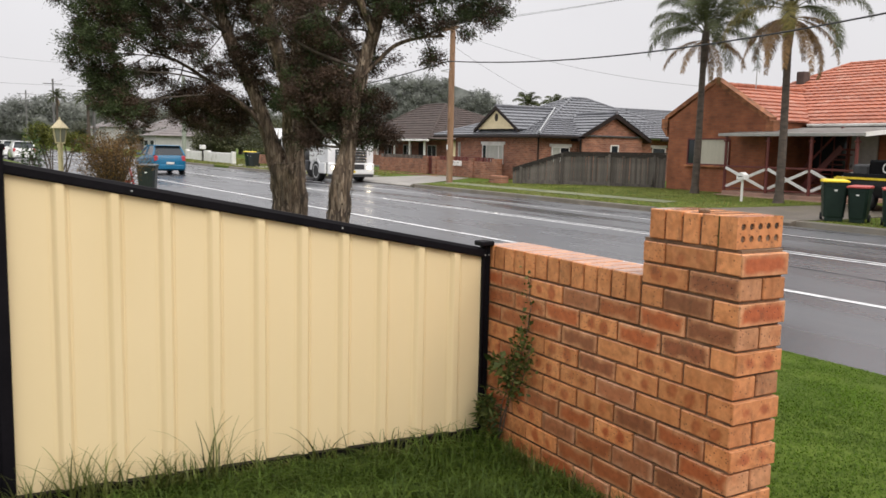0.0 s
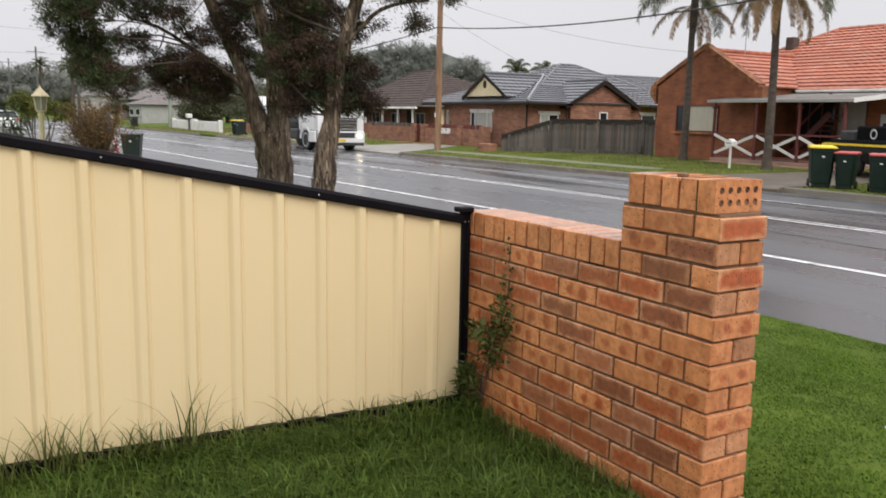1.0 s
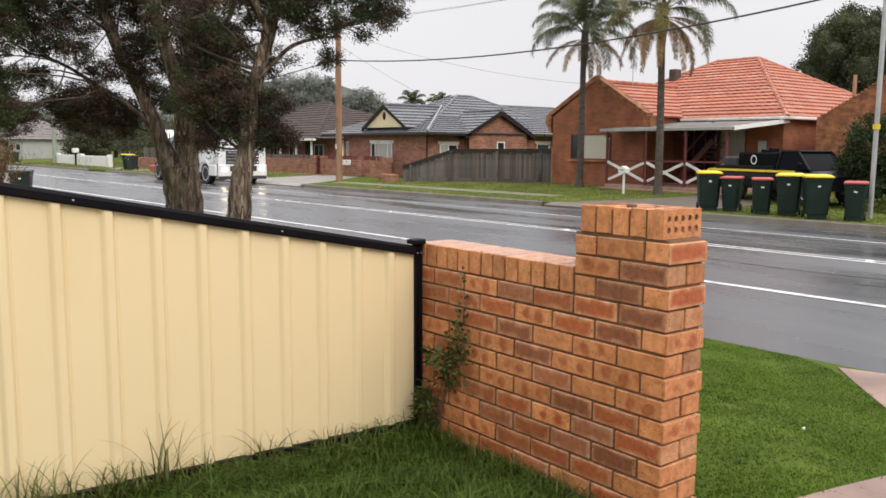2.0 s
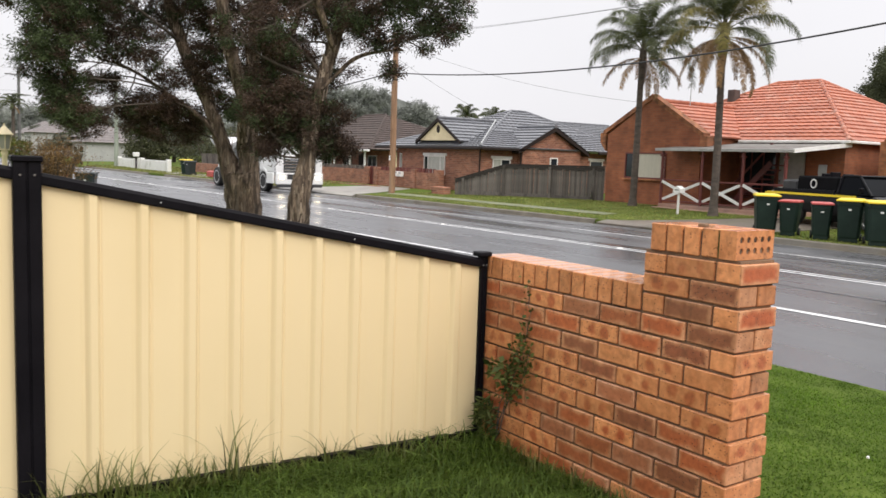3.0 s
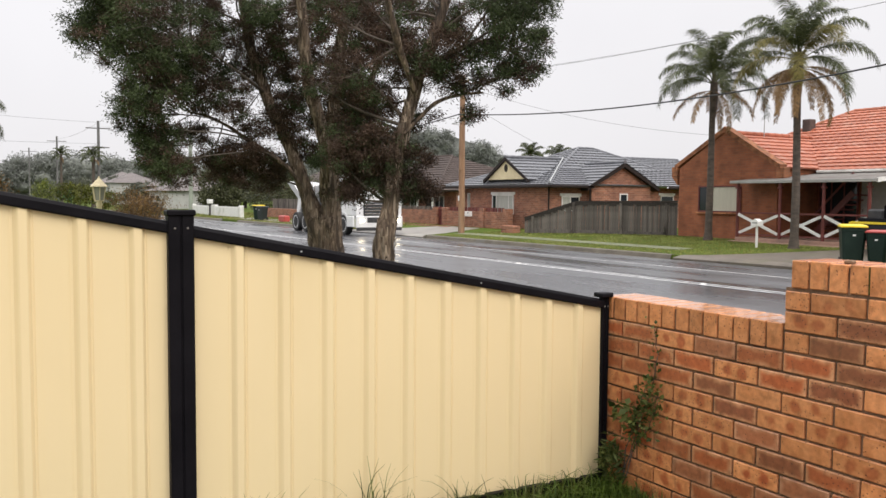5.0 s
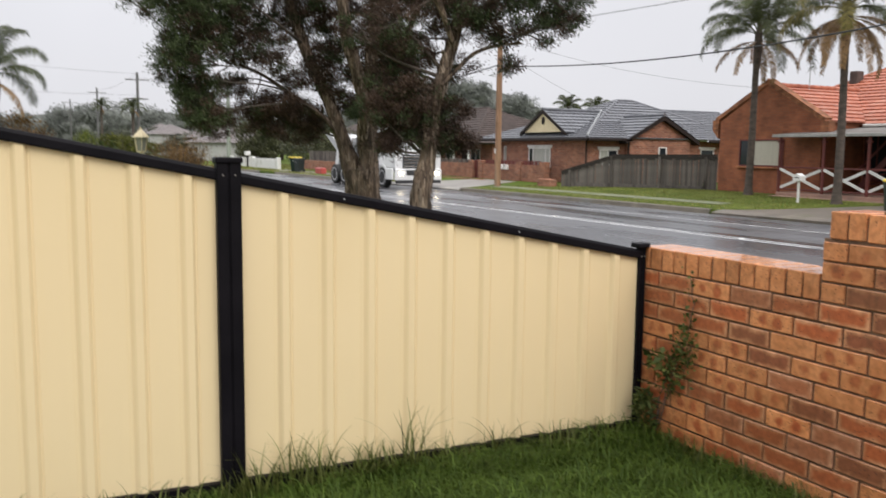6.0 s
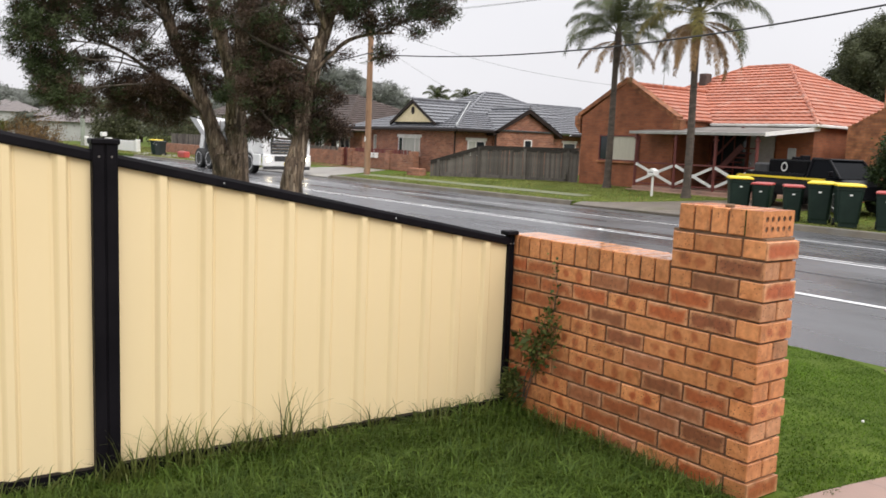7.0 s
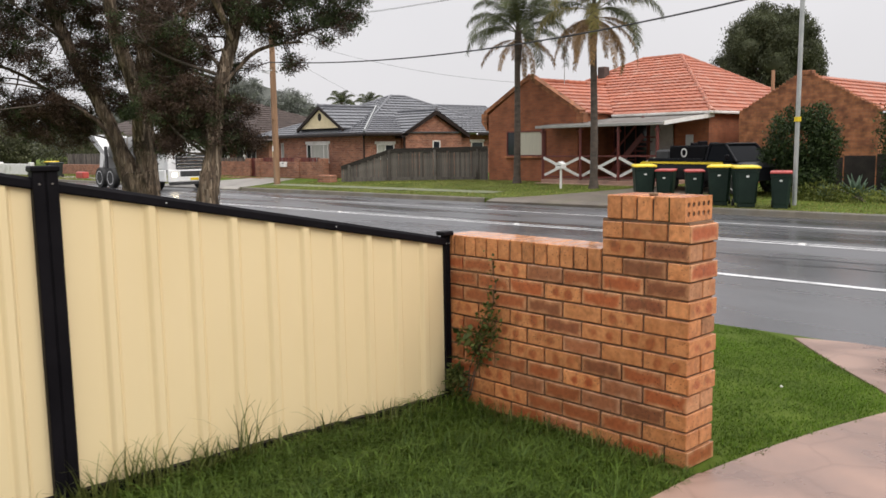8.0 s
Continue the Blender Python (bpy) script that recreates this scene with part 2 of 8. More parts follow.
def far_brick(name, one, two, mortar, scale=1.0, blotch=(0.9, 0.72, 1.2)):
    """Brickwork seen from across the road, at true brick size."""
    m, n, l, p = nodes_of(name)
    tc = n.new("ShaderNodeTexCoord")
    sp = n.new("ShaderNodeSeparateXYZ")
    l.new(tc.outputs["Object"], sp.inputs[0])
    ad = n.new("ShaderNodeMath")
    l.new(sp.outputs[0], ad.inputs[0])
    l.new(sp.outputs[1], ad.inputs[1])
    cb = n.new("ShaderNodeCombineXYZ")
    l.new(ad.outputs[0], cb.inputs[0])
    l.new(sp.outputs[2], cb.inputs[1])
    bt = n.new("ShaderNodeTexBrick")
    bt.inputs["Color1"].default_value, bt.inputs["Color2"].default_value, bt.inputs["Mortar"].default_value = (*one, 1), (*two, 1), (*mortar, 1)
    bt.inputs["Scale"].default_value = scale
    bt.inputs["Brick Width"].default_value, bt.inputs["Row Height"].default_value, bt.inputs["Mortar Size"].default_value = 0.24, 0.086, 0.006
    l.new(cb.outputs[0], bt.inputs["Vector"])
    nz = n.new("ShaderNodeTexNoise")
    nz.inputs["Scale"].default_value, nz.inputs["Detail"].default_value = blotch[0], 6
    l.new(tc.outputs["Object"], nz.inputs["Vector"])
    mr = n.new("ShaderNodeMapRange")
    mr.inputs[1].default_value, mr.inputs[2].default_value, mr.inputs[3].default_value, mr.inputs[4].default_value = 0.3, 0.7, blotch[1], blotch[2]
    l.new(nz.outputs[0], mr.inputs[0])
    mu = n.new("ShaderNodeMix")
    mu.data_type, mu.blend_type = "RGBA", "MULTIPLY"
    mu.inputs[0].default_value = 1.0
    l.new(bt.outputs[0], mu.inputs[6])
    l.new(mr.outputs[0], mu.inputs[7])
    l.new(mu.outputs[2], p.inputs["Base Color"])
    p.inputs["Roughness"].default_value = 0.85
    b = n.new("ShaderNodeBump")
    b.inputs["Strength"].default_value, b.inputs["Distance"].default_value = 0.4, 0.006
    b.invert = True
    l.new(bt.outputs["Fac"], b.inputs["Height"])
    l.new(b.outputs[0], p.inputs["Normal"])
    return m


def wet_asphalt():
    m, n, l, p = nodes_of("wet_asphalt")
    tc = n.new("ShaderNodeTexCoord")
    mp = n.new("ShaderNodeMapping")
    mp.inputs["Scale"].default_value = (0.22, 1.0, 1.0)
    l.new(tc.outputs["Object"], mp.inputs[0])
    patch = n.new("ShaderNodeTexNoise")
    patch.inputs["Scale"].default_value, patch.inputs["Detail"].default_value = 0.7, 6
    l.new(mp.outputs[0], patch.inputs["Vector"])
    grit = n.new("ShaderNodeTexNoise")
    grit.inputs["Scale"].default_value, grit.inputs["Detail"].default_value = 90, 3
    l.new(tc.outputs["Object"], grit.inputs["Vector"])
    r = ramp(n, [(0.35, (0.052, 0.053, 0.058)), (0.65, (0.092, 0.093, 0.099))])
    l.new(patch.outputs[0], r.inputs[0])
    l.new(r.outputs[0], p.inputs["Base Color"])
    rr = n.new("ShaderNodeMapRange")
    rr.inputs[1].default_value, rr.inputs[2].default_value, rr.inputs[3].default_value, rr.inputs[4].default_value = 0.35, 0.65, 0.17, 0.42
    l.new(patch.outputs[0], rr.inputs[0])
    l.new(rr.outputs[0], p.inputs["Roughness"])
    b = n.new("ShaderNodeBump")
    b.inputs["Strength"].default_value, b.inputs["Distance"].default_value = 0.25, 0.004
    l.new(grit.outputs[0], b.inputs["Height"])
    l.new(b.outputs[0], p.inputs["Normal"])
    return m


def stamped_concrete():
    """Pinkish concrete stamped with a faint crazy-stone pattern, wet in patches."""
    m, n, l, p = nodes_of("pink_concrete")
    tc = n.new("ShaderNodeTexCoord")
    warp = n.new("ShaderNodeTexNoise")
    warp.inputs["Scale"].default_value, warp.inputs["Detail"].default_value = 3.0, 3
    l.new(tc.outputs["Object"], warp.inputs["Vector"])
    mix = n.new("ShaderNodeMix")
    mix.data_type = "VECTOR"
    mix.inputs[0].default_value = 0.10
    l.new(tc.outputs["Object"], mix.inputs[4])
    l.new(warp.outputs["Color"], mix.inputs[5])
    stone = n.new("ShaderNodeTexVoronoi")
    stone.feature = "DISTANCE_TO_EDGE"
    stone.inputs["Scale"].default_value = 2.6
    l.new(mix.outputs[1], stone.inputs["Vector"])
    groove = n.new("ShaderNodeMapRange")
    groove.inputs[1].default_value, groove.inputs[2].default_value = 0.0, 0.045
    l.new(stone.outputs["Distance"], groove.inputs[0])
    big = n.new("ShaderNodeTexNoise")
    big.inputs["Scale"].default_value, big.inputs["Detail"].default_value = 1.7, 6
    l.new(tc.outputs["Object"], big.inputs["Vector"])
    r = ramp(n, [(0.32, (0.165, 0.103, 0.083)), (0.50, (0.255, 0.163, 0.130)), (0.68, (0.335, 0.218, 0.172))])
    l.new(big.outputs[0], r.inputs[0])
    fine = n.new("ShaderNodeTexNoise")
    fine.inputs["Scale"].default_value, fine.inputs["Detail"].default_value = 38, 5
    l.new(tc.outputs["Object"], fine.inputs["Vector"])
    dark = n.new("ShaderNodeMapRange")
    dark.inputs[3].default_value, dark.inputs[4].default_value = 0.88, 1.0
    l.new(groove.outputs[0], dark.inputs[0])
    mu = n.new("ShaderNodeMix")
    mu.data_type, mu.blend_type = "RGBA", "MULTIPLY"
    mu.inputs[0].default_value = 1.0
    l.new(r.outputs[0], mu.inputs[6])
    l.new(dark.outputs[0], mu.inputs[7])
    l.new(mu.outputs[2], p.inputs["Base Color"])
    rr = n.new("ShaderNodeMapRange")
    rr.inputs[1].default_value, rr.inputs[2].default_value, rr.inputs[3].default_value, rr.inputs[4].default_value = 0.35, 0.65, 0.22, 0.55
    l.new(big.outputs[0], rr.inputs[0])
    l.new(rr.outputs[0], p.inputs["Roughness"])
    b = n.new("ShaderNodeBump")
    b.inputs["Strength"].default_value, b.inputs["Distance"].default_value = 0.25, 0.003
    l.new(groove.outputs[0], b.inputs["Height"])
    b2 = n.new("ShaderNodeBump")
    b2.inputs["Strength"].default_value, b2.inputs["Distance"].default_value = 0.35, 0.003
    l.new(fine.outputs[0], b2.inputs["Height"])
    l.new(b.outputs[0], b2.inputs["Normal"])
    l.new(b2.outputs[0], p.inputs["Normal"])
    return m


def shaggy_bark():
    """Papery bark: long vertical flakes, pale on their faces and near black in the furrows."""
    m, n, l, p = nodes_of("paper_bark")
    tc = n.new("ShaderNodeTexCoord")
    mp = n.new("ShaderNodeMapping")
    mp.inputs["Scale"].default_value = (1, 1, 0.16)
    l.new(tc.outputs["Object"], mp.inputs[0])
    fibre = n.new("ShaderNodeTexNoise")
    fibre.inputs["Scale"].default_value, fibre.inputs["Detail"].default_value, fibre.inputs["Roughness"].default_value, fibre.inputs["Distortion"].default_value = 15, 6, 0.65, 0.6
    l.new(mp.outputs[0], fibre.inputs["Vector"])
    r = ramp(n, [(0.30, (0.020, 0.015, 0.011)), (0.46, (0.075, 0.050, 0.034)), (0.58, (0.185, 0.132, 0.092)), (0.72, (0.40, 0.315, 0.235))])
    l.new(fibre.outputs[0], r.inputs[0])
    stain = n.new("ShaderNodeTexNoise")
    stain.inputs["Scale"].default_value, stain.inputs["Detail"].default_value = 2.4, 4
    l.new(tc.outputs["Object"], stain.inputs["Vector"])
    sr = n.new("ShaderNodeMapRange")
    sr.inputs[1].default_value, sr.inputs[2].default_value, sr.inputs[3].default_value, sr.inputs[4].default_value = 0.35, 0.65, 0.60, 1.35
    l.new(stain.outputs[0], sr.inputs[0])
    mu = n.new("ShaderNodeMix")
    mu.data_type, mu.blend_type = "RGBA", "MULTIPLY"
    mu.inputs[0].default_value = 1.0
    l.new(r.outputs[0], mu.inputs[6])
    l.new(sr.outputs[0], mu.inputs[7])
    l.new(mu.outputs[2], p.inputs["Base Color"])
    p.inputs["Roughness"].default_value = 0.9
    b = n.new("ShaderNodeBump")
    b.inputs["Strength"].default_value, b.inputs["Distance"].default_value = 1.0, 0.03
    l.new(fibre.outputs[0], b.inputs["Height"])
    l.new(b.outputs[0], p.inputs["Normal"])
    return m


def glass_dark(name, tint=(0.02, 0.025, 0.03)):
    m, n, l, p = nodes_of(name)
    p.inputs["Base Color"].default_value = (*tint, 1)
    p.inputs["Roughness"].default_value = 0.08
    p.inputs["Specular IOR Level"].default_value = 0.4
    return m


def glow(name, colour, strength):
    m, n, l, p = nodes_of(name)
    p.inputs["Base Color"].default_value = (*colour, 1)
    p.inputs["Emission Color"].default_value = (*colour, 1)
    p.inputs["Emission Strength"].default_value = strength
    return m


def brick_face(name, base, base2, mark, kind):
    """Fired brick: sandy body, with a burnt patch or round kiss marks on its face; speckled and pitted."""
    m, n, l, p = nodes_of(name)
    tc = n.new("ShaderNodeTexCoord")
    oi = n.new("ShaderNodeObjectInfo")
    shift = n.new("ShaderNodeVectorMath")
    shift.operation = "MULTIPLY_ADD"
    cb = n.new("ShaderNodeCombineXYZ")
    for i in range(3):
        l.new(oi.outputs["Random"], cb.inputs[i])
    l.new(cb.outputs[0], shift.inputs[0])
    shift.inputs[1].default_value = (37, 17, 53)
    l.new(tc.outputs["Object"], shift.inputs[2])
    big = n.new("ShaderNodeTexNoise")
    big.inputs["Scale"].default_value, big.inputs["Detail"].default_value = 14, 5
    l.new(shift.outputs[0], big.inputs["Vector"])
    r = ramp(n, [(0.3, base), (0.7, base2)])
    l.new(big.outputs[0], r.inputs[0])
    colour = r.outputs[0]
    sp = n.new("ShaderNodeSeparateXYZ")
    l.new(tc.outputs["Object"], sp.inputs[0])
    if kind != "plain":
        wob = n.new("ShaderNodeMath")
        wob.operation = "MULTIPLY_ADD"
        l.new(big.outputs[0], wob.inputs[0])
        wob.inputs[1].default_value = 0.050
        wob.inputs[2].default_value = -0.025

        def absdiff(sock, c):
            s = n.new("ShaderNodeMath")
            s.operation = "SUBTRACT"
            l.new(sock, s.inputs[0])
            s.inputs[1].default_value = c
            a = n.new("ShaderNodeMath")
            a.operation = "ABSOLUTE"
            l.new(s.outputs[0], a.inputs[0])
            return a.outputs[0]

        def two(op, a, b):
            q = n.new("ShaderNodeMath")
            q.operation = op
            for i, v in enumerate((a, b)):
                if isinstance(v, float):
                    q.inputs[i].default_value = v
                else:
                    l.new(v, q.inputs[i])
            return q.outputs[0]
        if kind == "patch":
            dx = two("SUBTRACT", two("ABSOLUTE", sp.outputs[0], 0.0), 0.100)
            dz = two("SUBTRACT", two("ABSOLUTE", sp.outputs[2], 0.0), 0.026)
            dist = two("MAXIMUM", dx, dz)
            lo, hi = -0.012, 0.016
        else:
            dx = absdiff(absdiff(sp.outputs[0], 0.0), 0.045)
            d2 = two("ADD", two("MULTIPLY", dx, dx), two("MULTIPLY", sp.outputs[2], sp.outputs[2]))
            dist = two("SUBTRACT", two("SQRT", d2, 0.0), 0.023)
            lo, hi = -0.012, 0.012
            wob.inputs[1].default_value, wob.inputs[2].default_value = 0.085, -0.042
        dist = two("ADD", dist, wob.outputs[0])
        mr = n.new("ShaderNodeMapRange")
        mr.interpolation_type = "SMOOTHSTEP"
        mr.inputs[1].default_value, mr.inputs[2].default_value, mr.inputs[3].default_value, mr.inputs[4].default_value = lo, hi, 1.0, 0.0
        l.new(dist, mr.inputs[0])
        strong = n.new("ShaderNodeMapRange")
        strong.inputs[3].default_value, strong.inputs[4].default_value = (0.50, 1.0) if kind == "spots" else (0.80, 1.0)
        l.new(oi.outputs["Random"], strong.inputs[0])
        mx = n.new("ShaderNodeMix")
        mx.data_type = "RGBA"
        l.new(two("MULTIPLY", mr.outputs[0], strong.outputs[0]), mx.inputs[0])
        l.new(colour, mx.inputs[6])
        mx.inputs[7].default_value = (*mark, 1)
        colour = mx.outputs[2]
    tone = n.new("ShaderNodeTexNoise")
    tone.inputs["Scale"].default_value, tone.inputs["Detail"].default_value = 40, 5
    l.new(shift.outputs[0], tone.inputs["Vector"])
    tr = n.new("ShaderNodeMapRange")
    tr.inputs[1].default_value, tr.inputs[2].default_value, tr.inputs[3].default_value, tr.inputs[4].default_value = 0.3, 0.7, 0.80, 1.17
    l.new(tone.outputs[0], tr.inputs[0])
    mu = n.new("ShaderNodeMix")
    mu.data_type, mu.blend_type = "RGBA", "MULTIPLY"
    mu.inputs[0].default_value = 1.0
    l.new(colour, mu.inputs[6])
    l.new(tr.outputs[0], mu.inputs[7])
    pit = n.new("ShaderNodeTexVoronoi")
    pit.inputs["Scale"].default_value = 75
    l.new(shift.outputs[0], pit.inputs["Vector"])
    pr = n.new("ShaderNodeMapRange")
    pr.inputs[1].default_value, pr.inputs[2].default_value, pr.inputs[3].default_value, pr.inputs[4].default_value = 0.12, 0.30, 0.30, 1.0
    l.new(pit.outputs["Distance"], pr.inputs[0])
    keep = n.new("ShaderNodeMath")
    keep.operation = "GREATER_THAN"
    keep.inputs[1].default_value = 0.52
    l.new(pit.outputs["Color"], keep.inputs[0])
    pm = n.new("ShaderNodeMix")
    pm.data_type = "FLOAT"
    l.new(keep.outputs[0], pm.inputs[0])
    pm.inputs[2].default_value = 1.0
    l.new(pr.outputs[0], pm.inputs[3])
    mu2 = n.new("ShaderNodeMix")
    mu2.data_type, mu2.blend_type = "RGBA", "MULTIPLY"
    mu2.inputs[0].default_value = 1.0
    l.new(mu.outputs[2], mu2.inputs[6])
    l.new(pm.outputs[0], mu2.inputs[7])
    hv = n.new("ShaderNodeHueSaturation")
    vr = n.new("ShaderNodeMapRange")
    vr.inputs[3].default_value, vr.inputs[4].default_value = 0.80, 1.20
    l.new(oi.outputs["Random"], vr.inputs[0])
    l.new(vr.outputs[0], hv.inputs["Value"])
    l.new(mu2.outputs[2], hv.inputs["Color"])
    mould = n.new("ShaderNodeTexNoise")
    mould.inputs["Scale"].default_value, mould.inputs["Detail"].default_value, mould.inputs["Roughness"].default_value = 11, 7, 0.7
    mm = n.new("ShaderNodeMapping")
    mm.inputs["Scale"].default_value = (1.6, 1.6, 0.7)
    l.new(shift.outputs[0], mm.inputs[0])
    l.new(mm.outputs[0], mould.inputs["Vector"])
    mk = n.new("ShaderNodeMapRange")
    mk.inputs[1].default_value, mk.inputs[2].default_value, mk.inputs[3].default_value, mk.inputs[4].default_value = 0.56, 0.76, 0.0, 0.75
    l.new(mould.outputs[0], mk.inputs[0])
    md = n.new("ShaderNodeMix")
    md.data_type = "RGBA"
    l.new(mk.outputs[0], md.inputs[0])
    l.new(hv.outputs[0], md.inputs[6])
    md.inputs[7].default_value = (0.080, 0.042, 0.022, 1)
    l.new(md.outputs[2], p.inputs["Base Color"])
    p.inputs["Roughness"].default_value = 0.5
    p.inputs["Coat Weight"].default_value, p.inputs["Coat Roughness"].default_value, p.inputs["Coat IOR"].default_value = 1.0, 0.08, 1.22
    p.inputs["Specular IOR Level"].default_value = 0.25
    b = n.new("ShaderNodeBump")
    b.inputs["Strength"].default_value, b.inputs["Distance"].default_value = 0.5, 0.004
    l.new(tone.outputs[0], b.inputs["Height"])
    b2 = n.new("ShaderNodeBump")
    b2.inputs["Strength"].default_value, b2.inputs["Distance"].default_value = 0.6, 0.004
    l.new(pm.outputs[0], b2.inputs["Height"])
    l.new(b.outputs[0], b2.inputs["Normal"])
    l.new(b2.outputs[0], p.inputs["Normal"])
    return m


BUFF, BUFF2 = (0.43, 0.165, 0.060), (0.57, 0.250, 0.103)
M_BRICK = {
    "A": brick_face("brick_buff", BUFF, BUFF2, (0, 0, 0), "plain"),
    "C": brick_face("brick_spotted", BUFF, BUFF2, (0.31, 0.078, 0.030), "spots"),
    "B": brick_face("brick_red", (0.42, 0.195, 0.088), (0.50, 0.25, 0.125), (0.33, 0.085, 0.030), "patch"),
    "D": brick_face("brick_dark", (0.40, 0.185, 0.085), (0.47, 0.235, 0.12), (0.200, 0.066, 0.032), "patch"),
    "P": brick_face("brick_pale", (0.42, 0.20, 0.10), (0.50, 0.26, 0.15), (0.33, 0.115, 0.052), "patch"),
}
M_MORTAR = surface("mortar", (0.085, 0.050, 0.030), (0.27, 0.165, 0.098), 5, (0.85, 0.95), bump=0.6, fine=120, stain=(0.028, 0.018, 0.012), stain_scale=2.4, stretch=(1, 1, 2.0))
M_MOSS = surface("moss", (0.030, 0.036, 0.010), (0.085, 0.085, 0.028), 30, (0.9, 0.98), bump=0.6, fine=160, spec=0.1)
M_CREAM = surface("cream_steel", (0.745, 0.600, 0.352), (0.775, 0.630, 0.378), 1.1, (0.42, 0.5), bump=0.0, fine=300, stain=(0.725, 0.580, 0.332), stain_scale=1.0, stretch=(1, 1, 0.5), spec=0.35, grain_by=0.0)
M_BLACK = surface("black_steel", (0.004, 0.0035, 0.005), (0.008, 0.007, 0.009), 5, (0.40, 0.55), bump=0.05, spec=0.09)
M_GRASS = surface("grass_ground", (0.052, 0.082, 0.009), (0.092, 0.130, 0.018), 1.6, (0.8, 0.95), bump=0.8, fine=45, stain=(0.125, 0.140, 0.036), stain_scale=0.5, spec=0.12)
M_BLADE = leafy("grass_blades", (0.032, 0.060, 0.009), (0.082, 0.128, 0.020), 0.3, 0.5, 0.15)
M_BLADE2 = leafy("lawn_blades", (0.047, 0.090, 0.006), (0.082, 0.146, 0.010), 0.35, 0.5, 0.12)
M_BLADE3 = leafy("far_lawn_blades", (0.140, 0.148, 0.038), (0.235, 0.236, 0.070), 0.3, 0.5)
M_ROAD = wet_asphalt()
M_LINE = surface("road_paint", (0.52, 0.52, 0.53), (0.72, 0.72, 0.72), 3, (0.3, 0.5), bump=0.2, fine=50, stain=(0.25, 0.25, 0.26), stain_scale=4)
M_KERB = surface("kerb_concrete", (0.085, 0.072, 0.052), (0.16, 0.14, 0.108), 2.5, (0.5, 0.8), bump=0.4, stain=(0.12, 0.115, 0.10))
M_PAVE = stamped_concrete()
M_CONC = surface("grey_concrete", (0.18, 0.165, 0.145), (0.29, 0.27, 0.24), 1.4, (0.3, 0.6), bump=0.3, stain=(0.17, 0.155, 0.13))
M_MUD = surface("muddy_concrete", (0.085, 0.070, 0.055), (0.165, 0.138, 0.108), 1.4, (0.35, 0.65), bump=0.3, stain=(0.10, 0.095, 0.05))
M_STEP = surface("pink_step", (0.27, 0.160, 0.118), (0.38, 0.235, 0.175), 2.2, (0.5, 0.75), bump=0.3, stain=(0.19, 0.125, 0.10))
M_PATH = surface("mossy_path", (0.11, 0.125, 0.06), (0.185, 0.195, 0.11), 1.6, (0.5, 0.8), bump=0.3, stain=(0.10, 0.12, 0.05))
M_BARK = shaggy_bark()
M_TWIG = surface("twig_bark", (0.05, 0.04, 0.032), (0.13, 0.10, 0.08), 9, (0.85, 0.95), bump=0.5)
M_LEAF = leafy("tree_leaves", (0.025, 0.033, 0.015), (0.078, 0.102, 0.044), 0.15)
# browner copy of the leaves, with the under-lit look of the inner crown painted in
M_LEAF_B = leafy("tree_leaves_shade_brown", (0.038, 0.023, 0.017), (0.112, 0.072, 0.052), 0.2)
M_PALM = leafy("palm_leaflets", (0.034, 0.046, 0.020), (0.105, 0.120, 0.050), 0.25)
M_FLAKE = surface("bark_flake", (0.075, 0.054, 0.040), (0.34, 0.262, 0.200), 5.0, (0.8, 0.95), bump=0.6, fine=30, stretch=(1, 1, 0.3), island=0.5)
M_PALM_GOLD = leafy("palm_gold", (0.085, 0.080, 0.024), (0.21, 0.18, 0.055), 0.25)
M_PALM_DEAD = leafy("palm_dead", (0.16, 0.095, 0.04), (0.32, 0.20, 0.095), 0.2)
M_PALM_TRUNK = surface("palm_trunk", (0.042, 0.033, 0.027), (0.118, 0.092, 0.073), 4, (0.8, 0.95), bump=0.6, stretch=(1, 1, 3))
M_HEDGE = leafy("hedge_leaves", (0.018, 0.035, 0.012), (0.055, 0.095, 0.028), 0.2)
M_HEDGE_L = leafy("light_shrub_leaves", (0.05, 0.075, 0.015), (0.16, 0.18, 0.04), 0.25)
M_RUST = leafy("rusty_shrub_leaves", (0.095, 0.052, 0.020), (0.215, 0.130, 0.050), 0.25)
M_HEDGE_Y = leafy("yellow_hedge_leaves", (0.045, 0.055, 0.010), (0.135, 0.140, 0.030), 0.25)
# far trees: greyed and lightened to carry the rain haze in their colour
M_FARLEAF = leafy("distant_leaves_hazed", (0.072, 0.078, 0.058), (0.120, 0.126, 0.094), 0.2)
M_OLIVE = leafy("olive_garden_leaves", (0.045, 0.050, 0.024), (0.088, 0.092, 0.045), 0.2)
M_DOME = leafy("dome_tree_leaves", (0.055, 0.064, 0.034), (0.088, 0.098, 0.050), 0.25)
M_BUSH = leafy("bush_leaves", (0.014, 0.024, 0.009), (0.044, 0.070, 0.022), 0.2)
# hill foliage: the pale grey is distance haze put into the leaf colour
M_HILL = leafy("haze_toned_leaves", (0.175, 0.186, 0.170), (0.215, 0.226, 0.206), 0.15)
M_AGAVE = leafy("agave_leaves", (0.10, 0.16, 0.11), (0.20, 0.28, 0.19), 0.2)
M_RED_BRICK = far_brick("red_brick", (0.33, 0.108, 0.046), (0.255, 0.080, 0.036), (0.22, 0.11, 0.065), 1.0, (1.5, 0.62, 1.2))
M_BROWN_BRICK = far_brick("brown_brick", (0.36, 0.150, 0.088), (0.20, 0.075, 0.045), (0.34, 0.25, 0.19), 1.0, (1.8, 0.75, 1.2))
